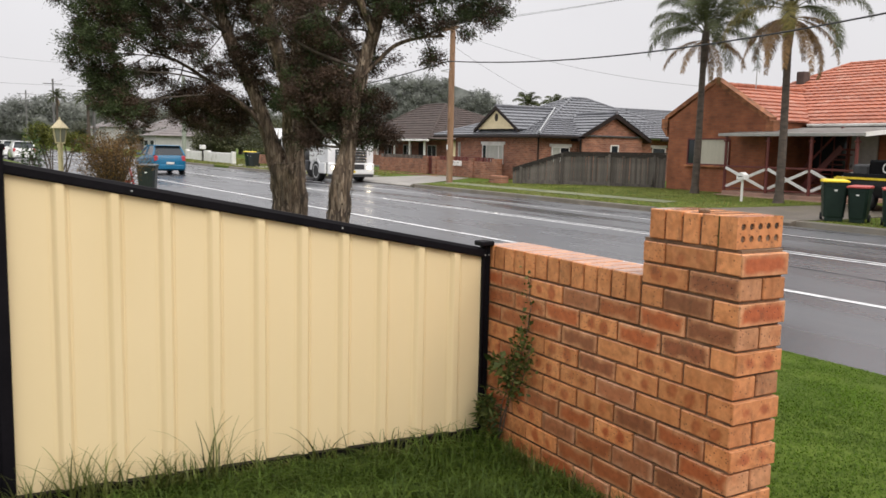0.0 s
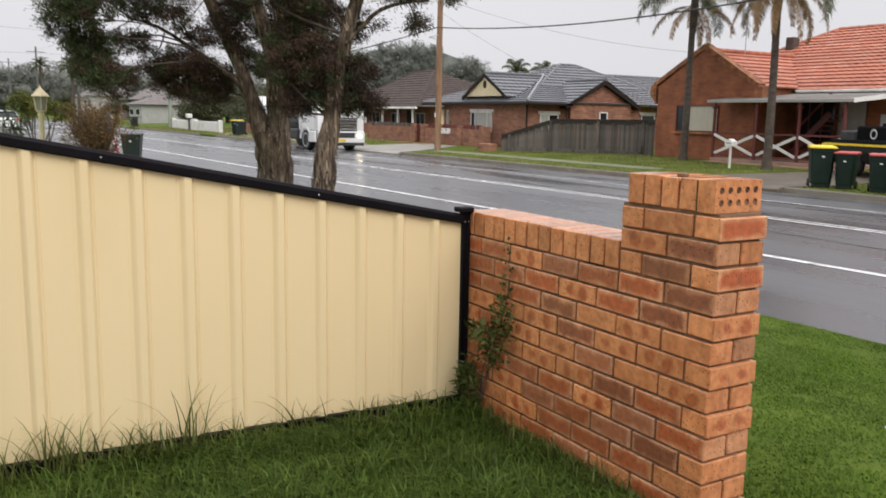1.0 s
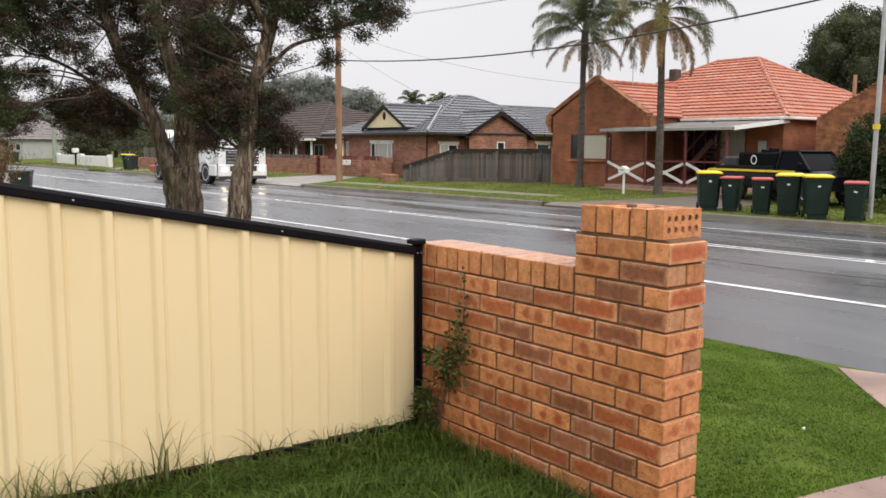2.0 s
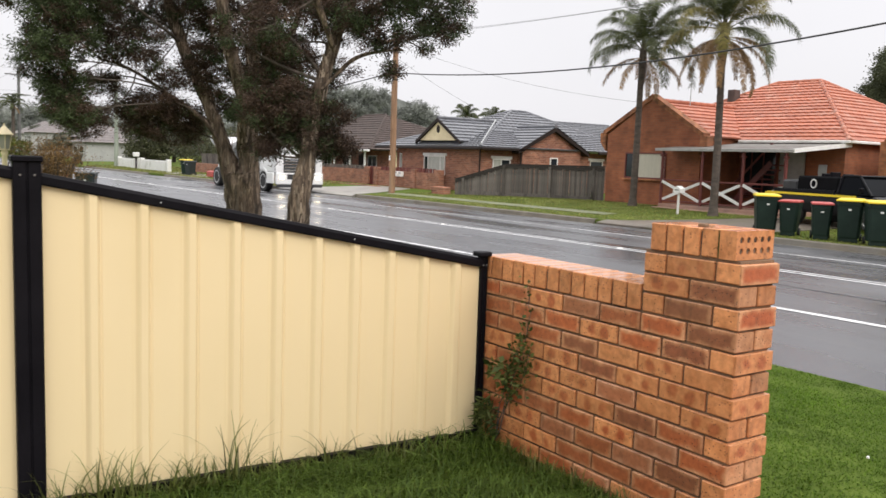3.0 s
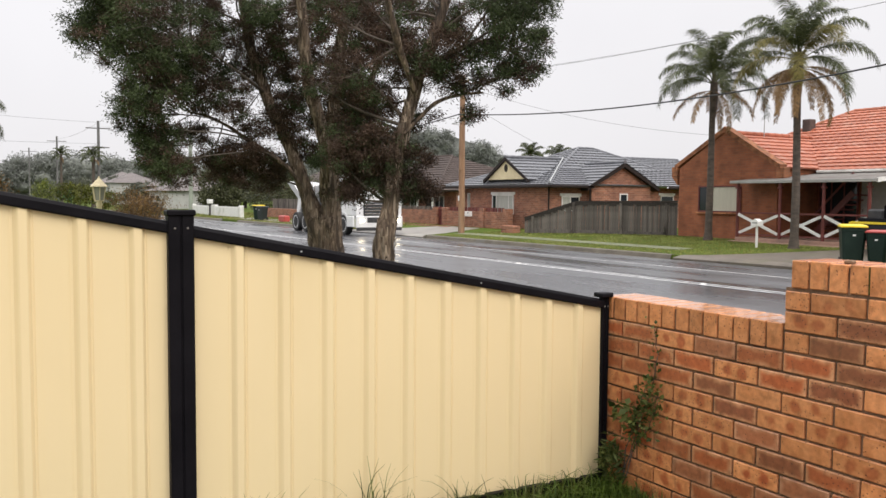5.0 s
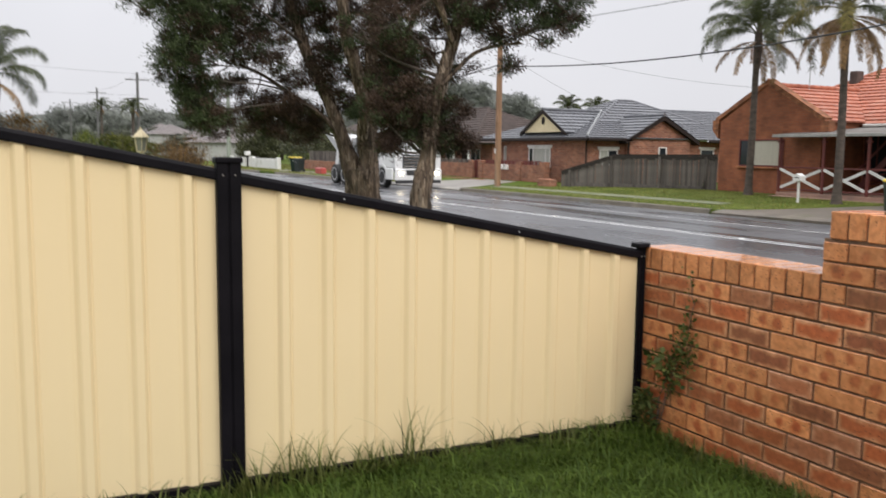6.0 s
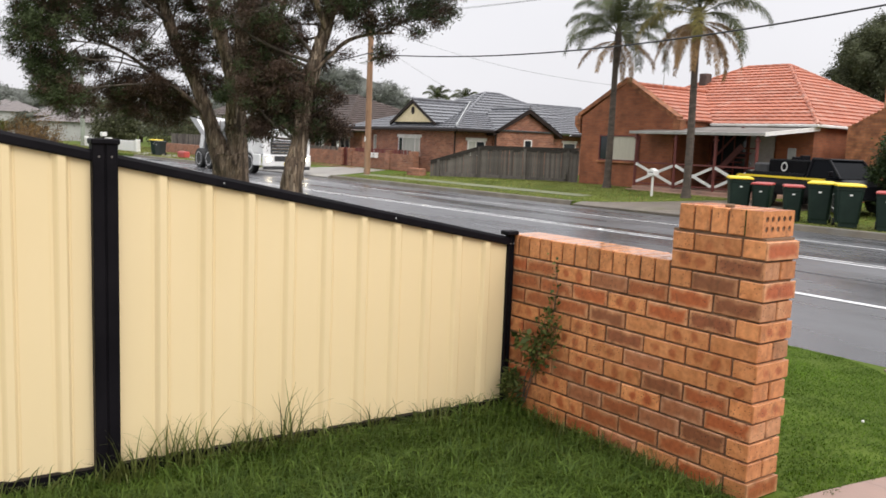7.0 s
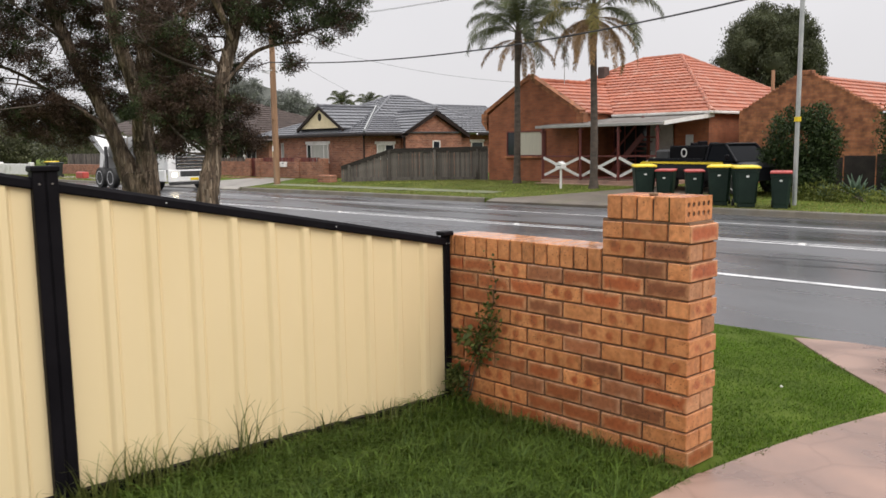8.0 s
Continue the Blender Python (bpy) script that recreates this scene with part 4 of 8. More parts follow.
def verge_tree(name, label, base, right, stems, clumps, brown, seed, leaf_n, front=(), dense=22):
    """A paper-barked tree: stems and clumps given by (along right, up) from its base."""
    rnd = random.Random(seed)
    R, U = Vector((*right, 0)).normalized(), Vector((0, 0, 1))
    D = Vector((R.y, -R.x, 0)) * -1
    t = thing(name, label, "tree", Matrix.Translation(base))

    def at(s, z, d=0.0):
        return R * s + U * z + D * d
    nodes_ = []
    for pts, depth in stems:
        path = [at(s, z, depth * i / (len(pts) - 1)) for i, (s, z, r) in enumerate(pts)]
        rad = [r * (0.88 if pts[0][2] > 0.12 else 0.72) for s, z, r in pts]
        if pts[0][2] < 0.12:
            rad[0] *= 0.6
        fine_p, fine_r = [], []
        for i in range(len(path) - 1):
            for k in range(9):
                u = k / 9
                p0, p1, p2, p3 = path[max(i - 1, 0)], path[i], path[i + 1], path[min(i + 2, len(path) - 1)]
                q = 0.5 * ((2 * p1) + (p2 - p0) * u + (2 * p0 - 5 * p1 + 4 * p2 - p3) * u * u + (3 * p1 - p0 - 3 * p2 + p3) * u ** 3)
                q += Vector((noise.noise(q * 3.1), noise.noise(q * 3.1 + Vector((5, 0, 0))), 0)) * 0.02
                fine_p.append(q)
                fine_r.append((rad[i] + (rad[i + 1] - rad[i]) * u) * (1 + 0.10 * noise.noise(q * 4.0)))
        fine_p.append(path[-1])
        fine_r.append(rad[-1])
        bm = tube(bmesh.new(), fine_p, fine_r, 30 if rad[0] > 0.10 else 14, True, 0.22, 0.16)
        smooth(part("trunk" if rad[0] > 0.10 else "limb", bm, M_BARK, t), 80)
        nodes_ += [(p, r) for p, r in zip(fine_p, fine_r)][4 if rad[0] < 0.1 else 0:]
    # loose strips of bark along the stems
    fv, ff = [], []
    for q, r in nodes_:
        if r < 0.07 or q.z > 5.0:
            continue
        for _ in range(12 if r > 0.15 else 7):
            a, L, w = rnd.uniform(0, 6.283), rnd.uniform(0.08, 0.26), rnd.uniform(0.006, 0.018)
            n_, s_ = Vector((math.cos(a), math.sin(a), 0)), Vector((-math.sin(a), math.cos(a), 0))
            c = q + n_ * (r * rnd.uniform(0.96, 1.06)) + U * rnd.uniform(-0.06, 0.06)
            lift = rnd.uniform(-0.004, 0.022)
            k = len(fv)
            lean_ = s_ * rnd.uniform(-0.02, 0.02)
            fv += [c - s_ * w - U * L / 2 - n_ * 0.02, c + s_ * w - U * L / 2 - n_ * 0.02, c + s_ * w * 1.1 + n_ * 0.008, c - s_ * w * 1.1 + n_ * 0.008, c + s_ * w * 0.6 + U * L / 2 + n_ * lift + lean_, c - s_ * w * 0.6 + U * L / 2 + n_ * lift + lean_]
            ff += [(k, k + 1, k + 2, k + 3), (k + 3, k + 2, k + 4, k + 5)]
    tagged(part_mesh("flaking_bark", np_mesh("flaking_bark", np.array([tuple(v) for v in fv]), ff), M_FLAKE, t, "loose papery strips of bark"), kind="stuff")
    twigs = bmesh.new()

    def near_stem(s, z):
        return any(abs(q.dot(R) - s) < 0.75 and abs(q.z - z) < 0.6 for q, _ in nodes_)
    centres, outs, tone = [], [], []
    for (s, z, r, lit) in [(*q, False) for q in clumps] + [(*q, True) for q in front]:
        c = at(s, z, -0.75) if lit else at(0.94 * s + 0.1, 0.9 * z + 0.17, -1.4 + rnd.uniform(-0.3, 0.3)) if s < -2.6 else at(s, z, rnd.uniform(0.1 if z < 3.3 else -0.3, 0.9) * min(1.2, 2 * r) if near_stem(s, z) else rnd.uniform(-0.5, 0.6) * min(1.2, 2 * r))
        near = min(rnd.sample(nodes_, max(4, len(nodes_) // 7)), key=lambda q: (q[0] - c).length + 0.6 * abs(q[0].z - c.z + 0.5 * (q[0] - c).length))
        path = bent(near[0], c, 6, 0.2, rnd)
        r0 = min(near[1] * 0.5, 0.014 + 0.012 * (c - near[0]).length)
        tube(twigs, path, [r0 + (0.008 - r0) * i / 6 for i in range(7)], 6)
        n_t = int((44 if z < 2.8 else 29 if s < -1.6 else dense) * (r / 0.5) ** 2) + 8
        for _ in range(n_t):
            while True:
                o = Vector((rnd.uniform(-1, 1), rnd.uniform(-1, 1), rnd.uniform(-1, 1)))
                if 0.25 < o.length < 1:
                    break
            p = c + Vector((o.x * r, o.y * r, o.z * r * 0.72))
            if rnd.random() < 0.8:
                q = path[rnd.choice((4, 5, 6))]
                tube(twigs, bent(q, p, 3, 0.15, rnd), [0.010, 0.008, 0.006, 0.004], 4, False)
            k = int(leaf_n * rnd.uniform(0.5, 1.3))
            pts = np.array(p)[None, :] + RNG.normal(size=(k, 3)) * np.array([0.066, 0.066, 0.048])
            centres.append(pts)
            o2 = np.array(o.normalized())[None, :] * np.ones((k, 1))
            outs.append(o2)
            # front clumps keep the lit green, others draw the brown shade tone by chance
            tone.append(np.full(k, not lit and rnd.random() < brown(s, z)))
    tagged(part("twig_mass", twigs, M_TWIG, t, "thin dark branching twigs"), kind="stuff")
    cs, ou, tn = np.concatenate(centres), np.concatenate(outs), np.concatenate(tone).astype(bool)
    crown = part_mesh("crown", leaf_mesh("crown", cs[~tn], 0.058, 0.0135, ou[~tn] * 0.6), M_LEAF, t, "dense dark green needle-like foliage with gaps")
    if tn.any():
        part_mesh("shaded_foliage", leaf_mesh("shaded_foliage", cs[tn], 0.058, 0.0130, ou[tn] * 0.6), M_LEAF_B, t, "brownish inner foliage with the crown's shade in its colour")
    return t


def make_verge_trees():
    # stems: (along, up, radius) from the base
    a_stems = [
        ([(0.0, -0.1, 0.40), (0.0, 0.35, 0.335), (-0.02, 0.9, 0.33), (-0.04, 1.35, 0.30)], 0.0),
        ([(-0.10, 1.0, 0.22), (-0.36, 1.75, 0.155), (-0.60, 2.45, 0.125), (-0.95, 3.2, 0.115), (-1.30, 4.2, 0.095), (-1.55, 5.6, 0.07)], 0.5),
        ([(0.06, 1.0, 0.25), (0.08, 1.9, 0.165), (0.10, 2.8, 0.145), (0.18, 3.8, 0.125), (0.36, 5.2, 0.09), (0.4, 6.4, 0.06)], -0.3),
        ([(0.0, 1.6, 0.13), (-0.02, 2.5, 0.12), (-0.30, 3.6, 0.11), (-0.42, 5.0, 0.08)], -1.0),
        ([(-0.40, 1.75, 0.062), (-0.65, 2.15, 0.055), (-1.28, 2.62, 0.045), (-1.93, 3.02, 0.034), (-2.4, 3.15, 0.022)], 0.3),
        ([(0.12, 2.3, 0.085), (0.5, 3.2, 0.07), (0.9, 4.1, 0.06), (1.1, 5.2, 0.04)], 0.5),
    ]
    a_clumps = [
        (-3.88, 4.55, 0.5), (-3.35, 4.2, 0.6), (-0.5, 3.8, 0.42), (-0.2, 3.05, 0.3), (0.3, 3.0, 0.3), (-0.85, 4.15, 0.42), (-3.7, 5.0, 0.5), (-2.7, 4.45, 0.8), (-2.9, 3.5, 0.6), (-3.15, 3.05, 0.45), (-3.0, 2.75, 0.38),
        (-2.85, 2.45, 0.40), (-2.55, 2.05, 0.36), (-2.35, 3.6, 0.75), (-1.9, 4.1, 0.8), (-1.3, 4.6, 0.8), (-0.7, 4.6, 0.75), (-1.1, 3.85, 0.6),
        (-1.95, 2.45, 0.42), (-1.5, 2.2, 0.45), (-1.15, 2.05, 0.42), (-0.85, 2.2, 0.30), (-0.45, 3.3, 0.55), (0.5, 3.3, 0.5), (0.6, 3.65, 0.4), (0.95, 3.2, 0.34), (0.3, 3.5, 0.36), (0.8, 2.75, 0.3),
        (0.1, 1.75, 0.26), (-2.6, 5.4, 0.95), (-1.3, 5.8, 1.1), (0.0, 5.7, 1.1), (1.1, 5.4, 0.9), (-0.5, 6.9, 1.0), (-3.6, 5.4, 0.6),
        (-0.35, 2.5, 0.34), (0.42, 2.5, 0.36), (0.62, 2.0, 0.34), (-1.7, 3.3, 0.5), (-0.15, 4.2, 0.55), (-2.9, 3.95, 0.55), (-2.75, 2.2, 0.3), (-1.3, 2.45, 0.3), (-1.75, 2.1, 0.28),
        (0.85, 4.6, 0.55), (1.4, 4.5, 0.55), (1.9, 4.9, 0.6), (0.15, 3.7, 0.40), (-0.9, 3.0, 0.30), (-1.35, 2.85, 0.28), (-0.6, 2.75, 0.28),
        (-2.3, 2.75, 0.26), (-0.7, 3.3, 0.30), (-2.1, 4.8, 0.6), (-3.2, 4.9, 0.5), (-0.3, 5.0, 0.6), (0.5, 4.9, 0.6),
    ]
    verge_tree("paperbark_tree", "tall multi-stemmed paperbark tree with shaggy brown bark", (-12.0, 2.66, -0.20), (0.376, 0.926), a_stems, a_clumps,
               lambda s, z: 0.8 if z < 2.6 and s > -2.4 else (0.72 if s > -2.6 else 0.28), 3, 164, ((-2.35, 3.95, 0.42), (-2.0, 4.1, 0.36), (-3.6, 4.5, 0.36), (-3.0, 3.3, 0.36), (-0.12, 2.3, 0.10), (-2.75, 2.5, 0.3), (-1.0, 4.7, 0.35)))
    b_stems = [
        ([(0.02, -0.1, 0.24), (0.0, 0.4, 0.185), (0.03, 0.9, 0.175), (0.11, 1.5, 0.145), (0.19, 2.1, 0.125), (0.34, 2.8, 0.112), (0.53, 3.45, 0.10), (0.82, 4.2, 0.08), (1.1, 5.2, 0.06)], 0.2),
        ([(0.47, 3.2, 0.085), (0.2, 3.9, 0.075), (0.0, 4.8, 0.05)], -0.6),
        ([(0.33, 2.6, 0.055), (0.75, 3.05, 0.042), (1.15, 3.2, 0.034), (1.5, 3.25, 0.02)], 0.3),
        ([(0.6, 3.5, 0.075), (1.2, 3.9, 0.06), (1.9, 4.1, 0.04)], 0.4),
    ]
    b_clumps = [
        (-0.42, 2.55, 0.42), (-0.35, 2.05, 0.42), (-0.45, 1.72, 0.24), (-0.35, 3.45, 0.40), (-0.1, 3.9, 0.38), (-0.3, 2.88, 0.36), (0.0, 2.5, 0.36), (0.40, 1.84, 0.32), (0.62, 1.80, 0.20), (0.38, 2.2, 0.34), (-0.15, 3.2, 0.45),
        (0.1, 3.7, 0.55), (0.75, 3.75, 0.6), (1.4, 3.85, 0.6), (1.95, 3.8, 0.5), (2.1, 3.55, 0.34), (1.2, 3.52, 0.40), (1.65, 3.42, 0.34), (0.85, 3.42, 0.36), (1.0, 3.8, 0.4), (1.3, 2.92, 0.12), (-0.05, 2.25, 0.36), (-0.55, 2.3, 0.34), (0.15, 1.9, 0.3),
        (1.7, 4.5, 0.52), (0.7, 4.9, 0.65), (-0.3, 4.6, 0.75), (0.4, 5.8, 0.8), (1.4, 5.4, 0.7),
        (-0.5, 3.0, 0.42), (-0.1, 2.0, 0.28), (0.55, 2.9, 0.30), (-0.5, 3.7, 0.45),
        (0.2, 4.25, 0.42), (-0.55, 4.2, 0.5), (-0.85, 3.4, 0.4), (1.0, 4.3, 0.34), (1.95, 4.2, 0.5), (2.2, 4.0, 0.40), (2.1, 4.5, 0.5),
    ]
    verge_tree("paperbark_tree", "slim leaning paperbark tree with shaggy brown bark", (-9.21, 2.387, -0.20), (0.44, 0.898), b_stems, b_clumps,
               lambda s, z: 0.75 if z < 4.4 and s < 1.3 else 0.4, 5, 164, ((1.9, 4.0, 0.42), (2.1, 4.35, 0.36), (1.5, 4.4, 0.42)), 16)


make_verge_trees()

# ---- houses across the road ----
def tile_plane(parent, el, er, tr, tl, material, pitch=0.32, step=0.042, wave=0.018):
    """A roof plane of overlapping tile courses from the eave up; each course is a piece of its own."""
    el, er, tr, tl = map(Vector, (el, er, tr, tl))
    up = ((tl + tr) / 2 - (el + er) / 2)
    n = max(2, int(round(up.length / pitch)))
    normal = (er - el).cross(up).normalized()
    if normal.z < 0:
        normal = -normal
    for i in range(n):
        a0, b0 = el.lerp(tl, i / n), er.lerp(tr, i / n)
        s1 = min(1.0, (i + 1.12) / n)
        a1, b1 = el.lerp(tl, s1), er.lerp(tr, s1)
        k = max(1, int((b0 - a0).length / 0.15))
        rows = [[], [], []]
        for j in range(k + 1):
            u = j / k
            w = normal * (wave * (j % 2))
            rows[0].append(a0.lerp(b0, u) - normal * 0.012)
            rows[1].append(a0.lerp(b0, u) + normal * step + w)
            rows[2].append(a1.lerp(b1, u) + w * 0.7)
        bm = bmesh.new()
        vv = [[bm.verts.new(p) for p in r] for r in rows]
        for r0, r1 in zip(vv, vv[1:]):
            for j in range(k):
                bm.faces.new((r0[j], r0[j + 1], r1[j + 1], r1[j]))
        part("tile_course", bm, material, parent)


def ridge_caps(parent, a, b, material, r=0.09, name="ridge_cap"):
    a, b = Vector(a), Vector(b)
    n = max(2, int((b - a).length / 0.38))
    for i in range(n):
        p, q = a.lerp(b, i / n), a.lerp(b, (i + 1.06) / n)
        part(name, tube(bmesh.new(), [p, q], [r * 1.08, r * 0.92], 8), material, parent)


def gable_wall(bm, outline, y0, y1):
    return prism(bm, outline, "y", y0, y1)


def window(parent, x0, x1, z0, z1, y, pane, frame_m, face="-y", sill=None, mullions=(), name="window", depth=0.05):
    """A framed window on a wall face; u runs along the wall."""
    w = new(name)
    w.parent = parent
    turn = {"-y": pose(0, y, 0), "+x": Matrix.Translation((y, 0, 0)) @ pose(0, 0, 0, 0, 0, 90)}[face]
    w.matrix_basis = turn
    f = 0.05
    bm = bmesh.new()
    box(bm, x0, -depth, z0, x1, 0.02, z0 + f)
    box(bm, x0, -depth, z1 - f, x1, 0.02, z1)
    box(bm, x0, -depth, z0 + f, x0 + f, 0.02, z1 - f)
    box(bm, x1 - f, -depth, z0 + f, x1, 0.02, z1 - f)
    for mx in mullions:
        box(bm, mx - f / 2, -depth * 0.9, z0 + f, mx + f / 2, 0.02, z1 - f)
    part("window_frame", bm, frame_m, w)
    edges = [x0 + f, *mullions, x1 - f]
    for i, (a, b) in enumerate(zip(edges, edges[1:])):
        bm = boxed(a, -depth * 0.4, z0 + f, b, 0.01, z1 - f)
        part("pane", bm, pane[i % len(pane)] if isinstance(pane, (list, tuple)) else pane, w)
    if sill is not None:
        part("window_sill", boxed(x0 - 0.06, -0.11, z0 - 0.075, x1 + 0.06, 0.0, z0 - 0.004, 0.008), sill, w)
    return w


def make_red_house():
    h = thing("red_brick_house", "red brick house with terracotta tiled roof and verandah", "house", pose(-18.0, 22.0, 0.0))
    # local: x from -4.6 (gable's side) to 4.4, y back from the gable's front
    bm = bmesh.new()
    gable_wall(bm, [(-4.55, -0.2), (0.1, -0.2), (0.1, 2.62), (-2.31, 4.05), (-4.55, 2.72)], 0.0, 0.25)
    part("wall", bm, M_RED_BRICK, h, "weathered red brick gable wall")
    bm = bmesh.new()     # parapet of the gable, with a corbelled foot at each side
    for sx, a, b in ((1, (-2.31, 4.22), (0.22, 2.72)), (-1, (-2.31, 4.22), (-4.78, 2.86))):
        prism(bm, [a, b, (b[0], b[1] - 0.16), (a[0], a[1] - 0.20)], "y", -0.05, 0.30)
        box(bm, b[0] - 0.16, -0.05, b[1] - 0.46, b[0] + 0.16, 0.30, b[1] - 0.08, 0.02)
        prism(bm, [(b[0] - 0.16 * sx, b[1] - 0.47), (b[0] + 0.13 * sx, b[1] - 0.465), (b[0] - 0.16 * sx, b[1] - 0.80)], "y", -0.046, 0.296)
    part("parapet", bm, M_GARAGE_BRICK, h, "weathered brick parapet coping")
    bm = bmesh.new()
    prism(bm, [(-2.31, 4.245), (0.24, 2.74), (0.20, 2.69), (-2.31, 4.18)], "y", -0.07, 0.32)
    part("coping", bm, M_GARAGE_BRICK, h, "weathered brick coping")
    part("side_wall", boxed(-4.55, 0.25, -0.2, -4.30, 9.0, 2.6), M_RED_BRICK, h)
    part("inner_wall", boxed(-0.15, 0.25, -0.2, 0.1, 2.2, 2.6), M_RED_BRICK, h)
    bm = bmesh.new()
    box(bm, 0.1, 2.2, -0.2, 3.0, 2.45, 2.75)
    part("porch_wall", bm, M_RED_BRICK, h)
    part("corner_wall", boxed(3.0, 2.05, -0.2, 4.35, 2.45, 2.55), M_RED_BRICK, h)
    part("end_wall", boxed(4.1, 2.45, -0.2, 4.35, 12.0, 2.55), M_RED_BRICK, h)
    part("back_wall", boxed(-4.3, 11.75, -0.2, 4.1, 12.0, 2.55), M_RED_BRICK, h)
    window(h, -3.50, -1.45, 1.02, 2.02, 0.0, [M_GLASS, M_BLIND], M_MAROON, sill=M_GARAGE_BRICK, mullions=(-2.85,))
    window(h, 0.20, 1.74, 0.55, 2.2, 2.2, [M_GLASS, M_GLASS, M_GLASS], M_MAROON, mullions=(0.7, 1.2))
    d = part("door", boxed(1.86, 2.14, 0.18, 2.84, 2.2, 2.15, 0.01), M_PALE_BOARD, h, "pale grey front door")
    part("door_handle", boxed(1.93, 2.09, 1.1, 1.97, 2.14, 1.2, 0.006), M_CHROME, d)
    # main hip roof: ridge runs along the street
    z, e = 2.62, 2.55
    rl, rr = (-2.1, 7.5, 5.22), (-0.15, 7.5, 5.22)
    fl, fr, br, bl = (-6.4, 1.9, e), (4.55, 1.9, e), (4.55, 12.3, e), (-6.4, 12.3, e)
    tile_plane(h, fl, fr, rr, rl, M_RED_TILE)
    tile_plane(h, fr, br, rr, rr, M_RED_TILE)
    tile_plane(h, bl, fl, rl, rl, M_RED_TILE)
    tile_plane(h, br, bl, rl, rr, M_RED_TILE, 0.6)
    for a, b in ((rl, rr), (fr, rr), (fl, rl), (br, rr)):
        ridge_caps(h, a, b, M_RED_TILE)
    # roof over the gable wing
    tile_plane(h, (0.25, 0.28, 2.62), (0.25, 5.5, 2.62), (-2.31, 5.5, 3.98), (-2.31, 0.28, 3.98), M_RED_TILE)
    tile_plane(h, (-4.75, 5.5, 2.62), (-4.75, 0.28, 2.62), (-2.31, 0.28, 3.98), (-2.31, 5.5, 3.98), M_RED_TILE)
    ridge_caps(h, (-2.31, 0.3, 4.02), (-2.31, 5.2, 4.02), M_RED_TILE)
    part("gutter", boxed(0.3, 1.80, 2.47, 4.6, 1.92, 2.57, 0.02), M_WHITE, h, "white eaves gutter")
    part("side_gutter", boxed(4.50, 1.92, 2.47, 4.62, 12.2, 2.57, 0.02), M_WHITE, h, "white eaves gutter")
    part("chimney", boxed(-3.2, 5.6, 3.9, -2.84, 6.0, 4.86, 0.02), M_BROWN_TILE, h, "dark brown brick chimney")
    part("aerial", tube(bmesh.new(), [(-2.0, 1.8, 3.9), (-2.0, 1.8, 6.1)], [0.018, 0.014], 6), M_STEEL, h, "thin metal aerial mast")
    # verandah
    v = part("verandah_roof", bmesh.new(), M_IRON, h, "grey corrugated iron verandah roof")
    bm = bmesh.new()
    k = 60
    for yy0, yy1, z0, z1 in ((-0.95, 2.2, 2.15, 2.47),):
        top = []
        for j in range(k + 1):
            x = -1.12 + 5.55 * j / k
            top.append((x, 0.018 * (j % 2)))
        vv = [[bm.verts.new((x, yy0, z0 + w)) for x, w in top], [bm.verts.new((x, yy1, z1 + w)) for x, w in top]]
        for j in range(k):
            bm.faces.new((vv[0][j], vv[0][j + 1], vv[1][j + 1], vv[1][j]))
    bm.to_mesh(v.data)
    bm.free()
    md = v.modifiers.new("thickness", "SOLIDIFY")
    md.thickness = 0.02
    part("fascia", boxed(-1.15, -1.0, 2.07, 4.46, -0.95, 2.17, 0.008), M_PALE_BOARD, h, "pale grey verandah fascia board")
    bm = bmesh.new()
    prism(bm, [(-1.0, 2.06), (2.2, 2.36), (2.2, 2.50), (-1.0, 2.19)], "x", 4.43, 4.47)
    part("end_fascia", bm, M_WHITE, h, "white end board of the verandah roof")
    part("verandah_floor", boxed(-0.9, -0.95, -0.15, 4.15, 2.2, 0.17, 0.015), M_STEP, h, "pinkish concrete verandah floor")
    part("verandah_step", boxed(-0.95, -1.28, -0.15, 4.2, -0.954, 0.05, 0.015), M_STEP, h, "pinkish concrete verandah step")
    posts = (-0.88, 0.9, 2.55, 4.12)
    for x in posts:
        bm = tube(bmesh.new(), [(x, -0.85, 0.17), (x, -0.85, 2.08)], [0.055, 0.055], 8)
        p = part("post", bm, M_MAROON, h, "turned maroon verandah post")
        part("post_collar", boxed(x - 0.075, -0.925, 1.88, x + 0.075, -0.775, 1.94, 0.01), M_MAROON, p)
    for a, b in zip(posts, posts[1:]):
        part("handrail", boxed(a + 0.05, -0.88, 1.0, b - 0.05, -0.82, 1.06, 0.008), M_MAROON, h, "maroon handrail")
        part("low_rail", boxed(a + 0.05, -0.88, 0.25, b - 0.05, -0.82, 0.30, 0.008), M_MAROON, h, "maroon low rail")
        ln = math.hypot(b - a - 0.1, 0.66)
        ang = math.degrees(math.atan2(0.66, b - a - 0.1))
        for s in (1, -1):
            bm = obox(bmesh.new(), ((a + b) / 2, -0.85 + 0.025 * s, 0.65), (ln, 0.03, 0.10), (0, -s * ang, 0), 0.006)
            part("cross_board", bm, M_WHITE, h, "white crossed board of the verandah rail")
    for k in range(9):       # the dark timber stair seen under the verandah
        part("stair_tread", boxed(0.55 + 0.17 * k, 1.35, 0.30 + 0.17 * k, 0.83 + 0.17 * k, 2.05, 0.345 + 0.17 * k, 0.004), M_MAROON, h)
    part("stair_stringer", obox(bmesh.new(), (1.37, 1.33, 1.04), (2.05, 0.04, 0.20), (0, -45, 0)), M_MAROON, h)
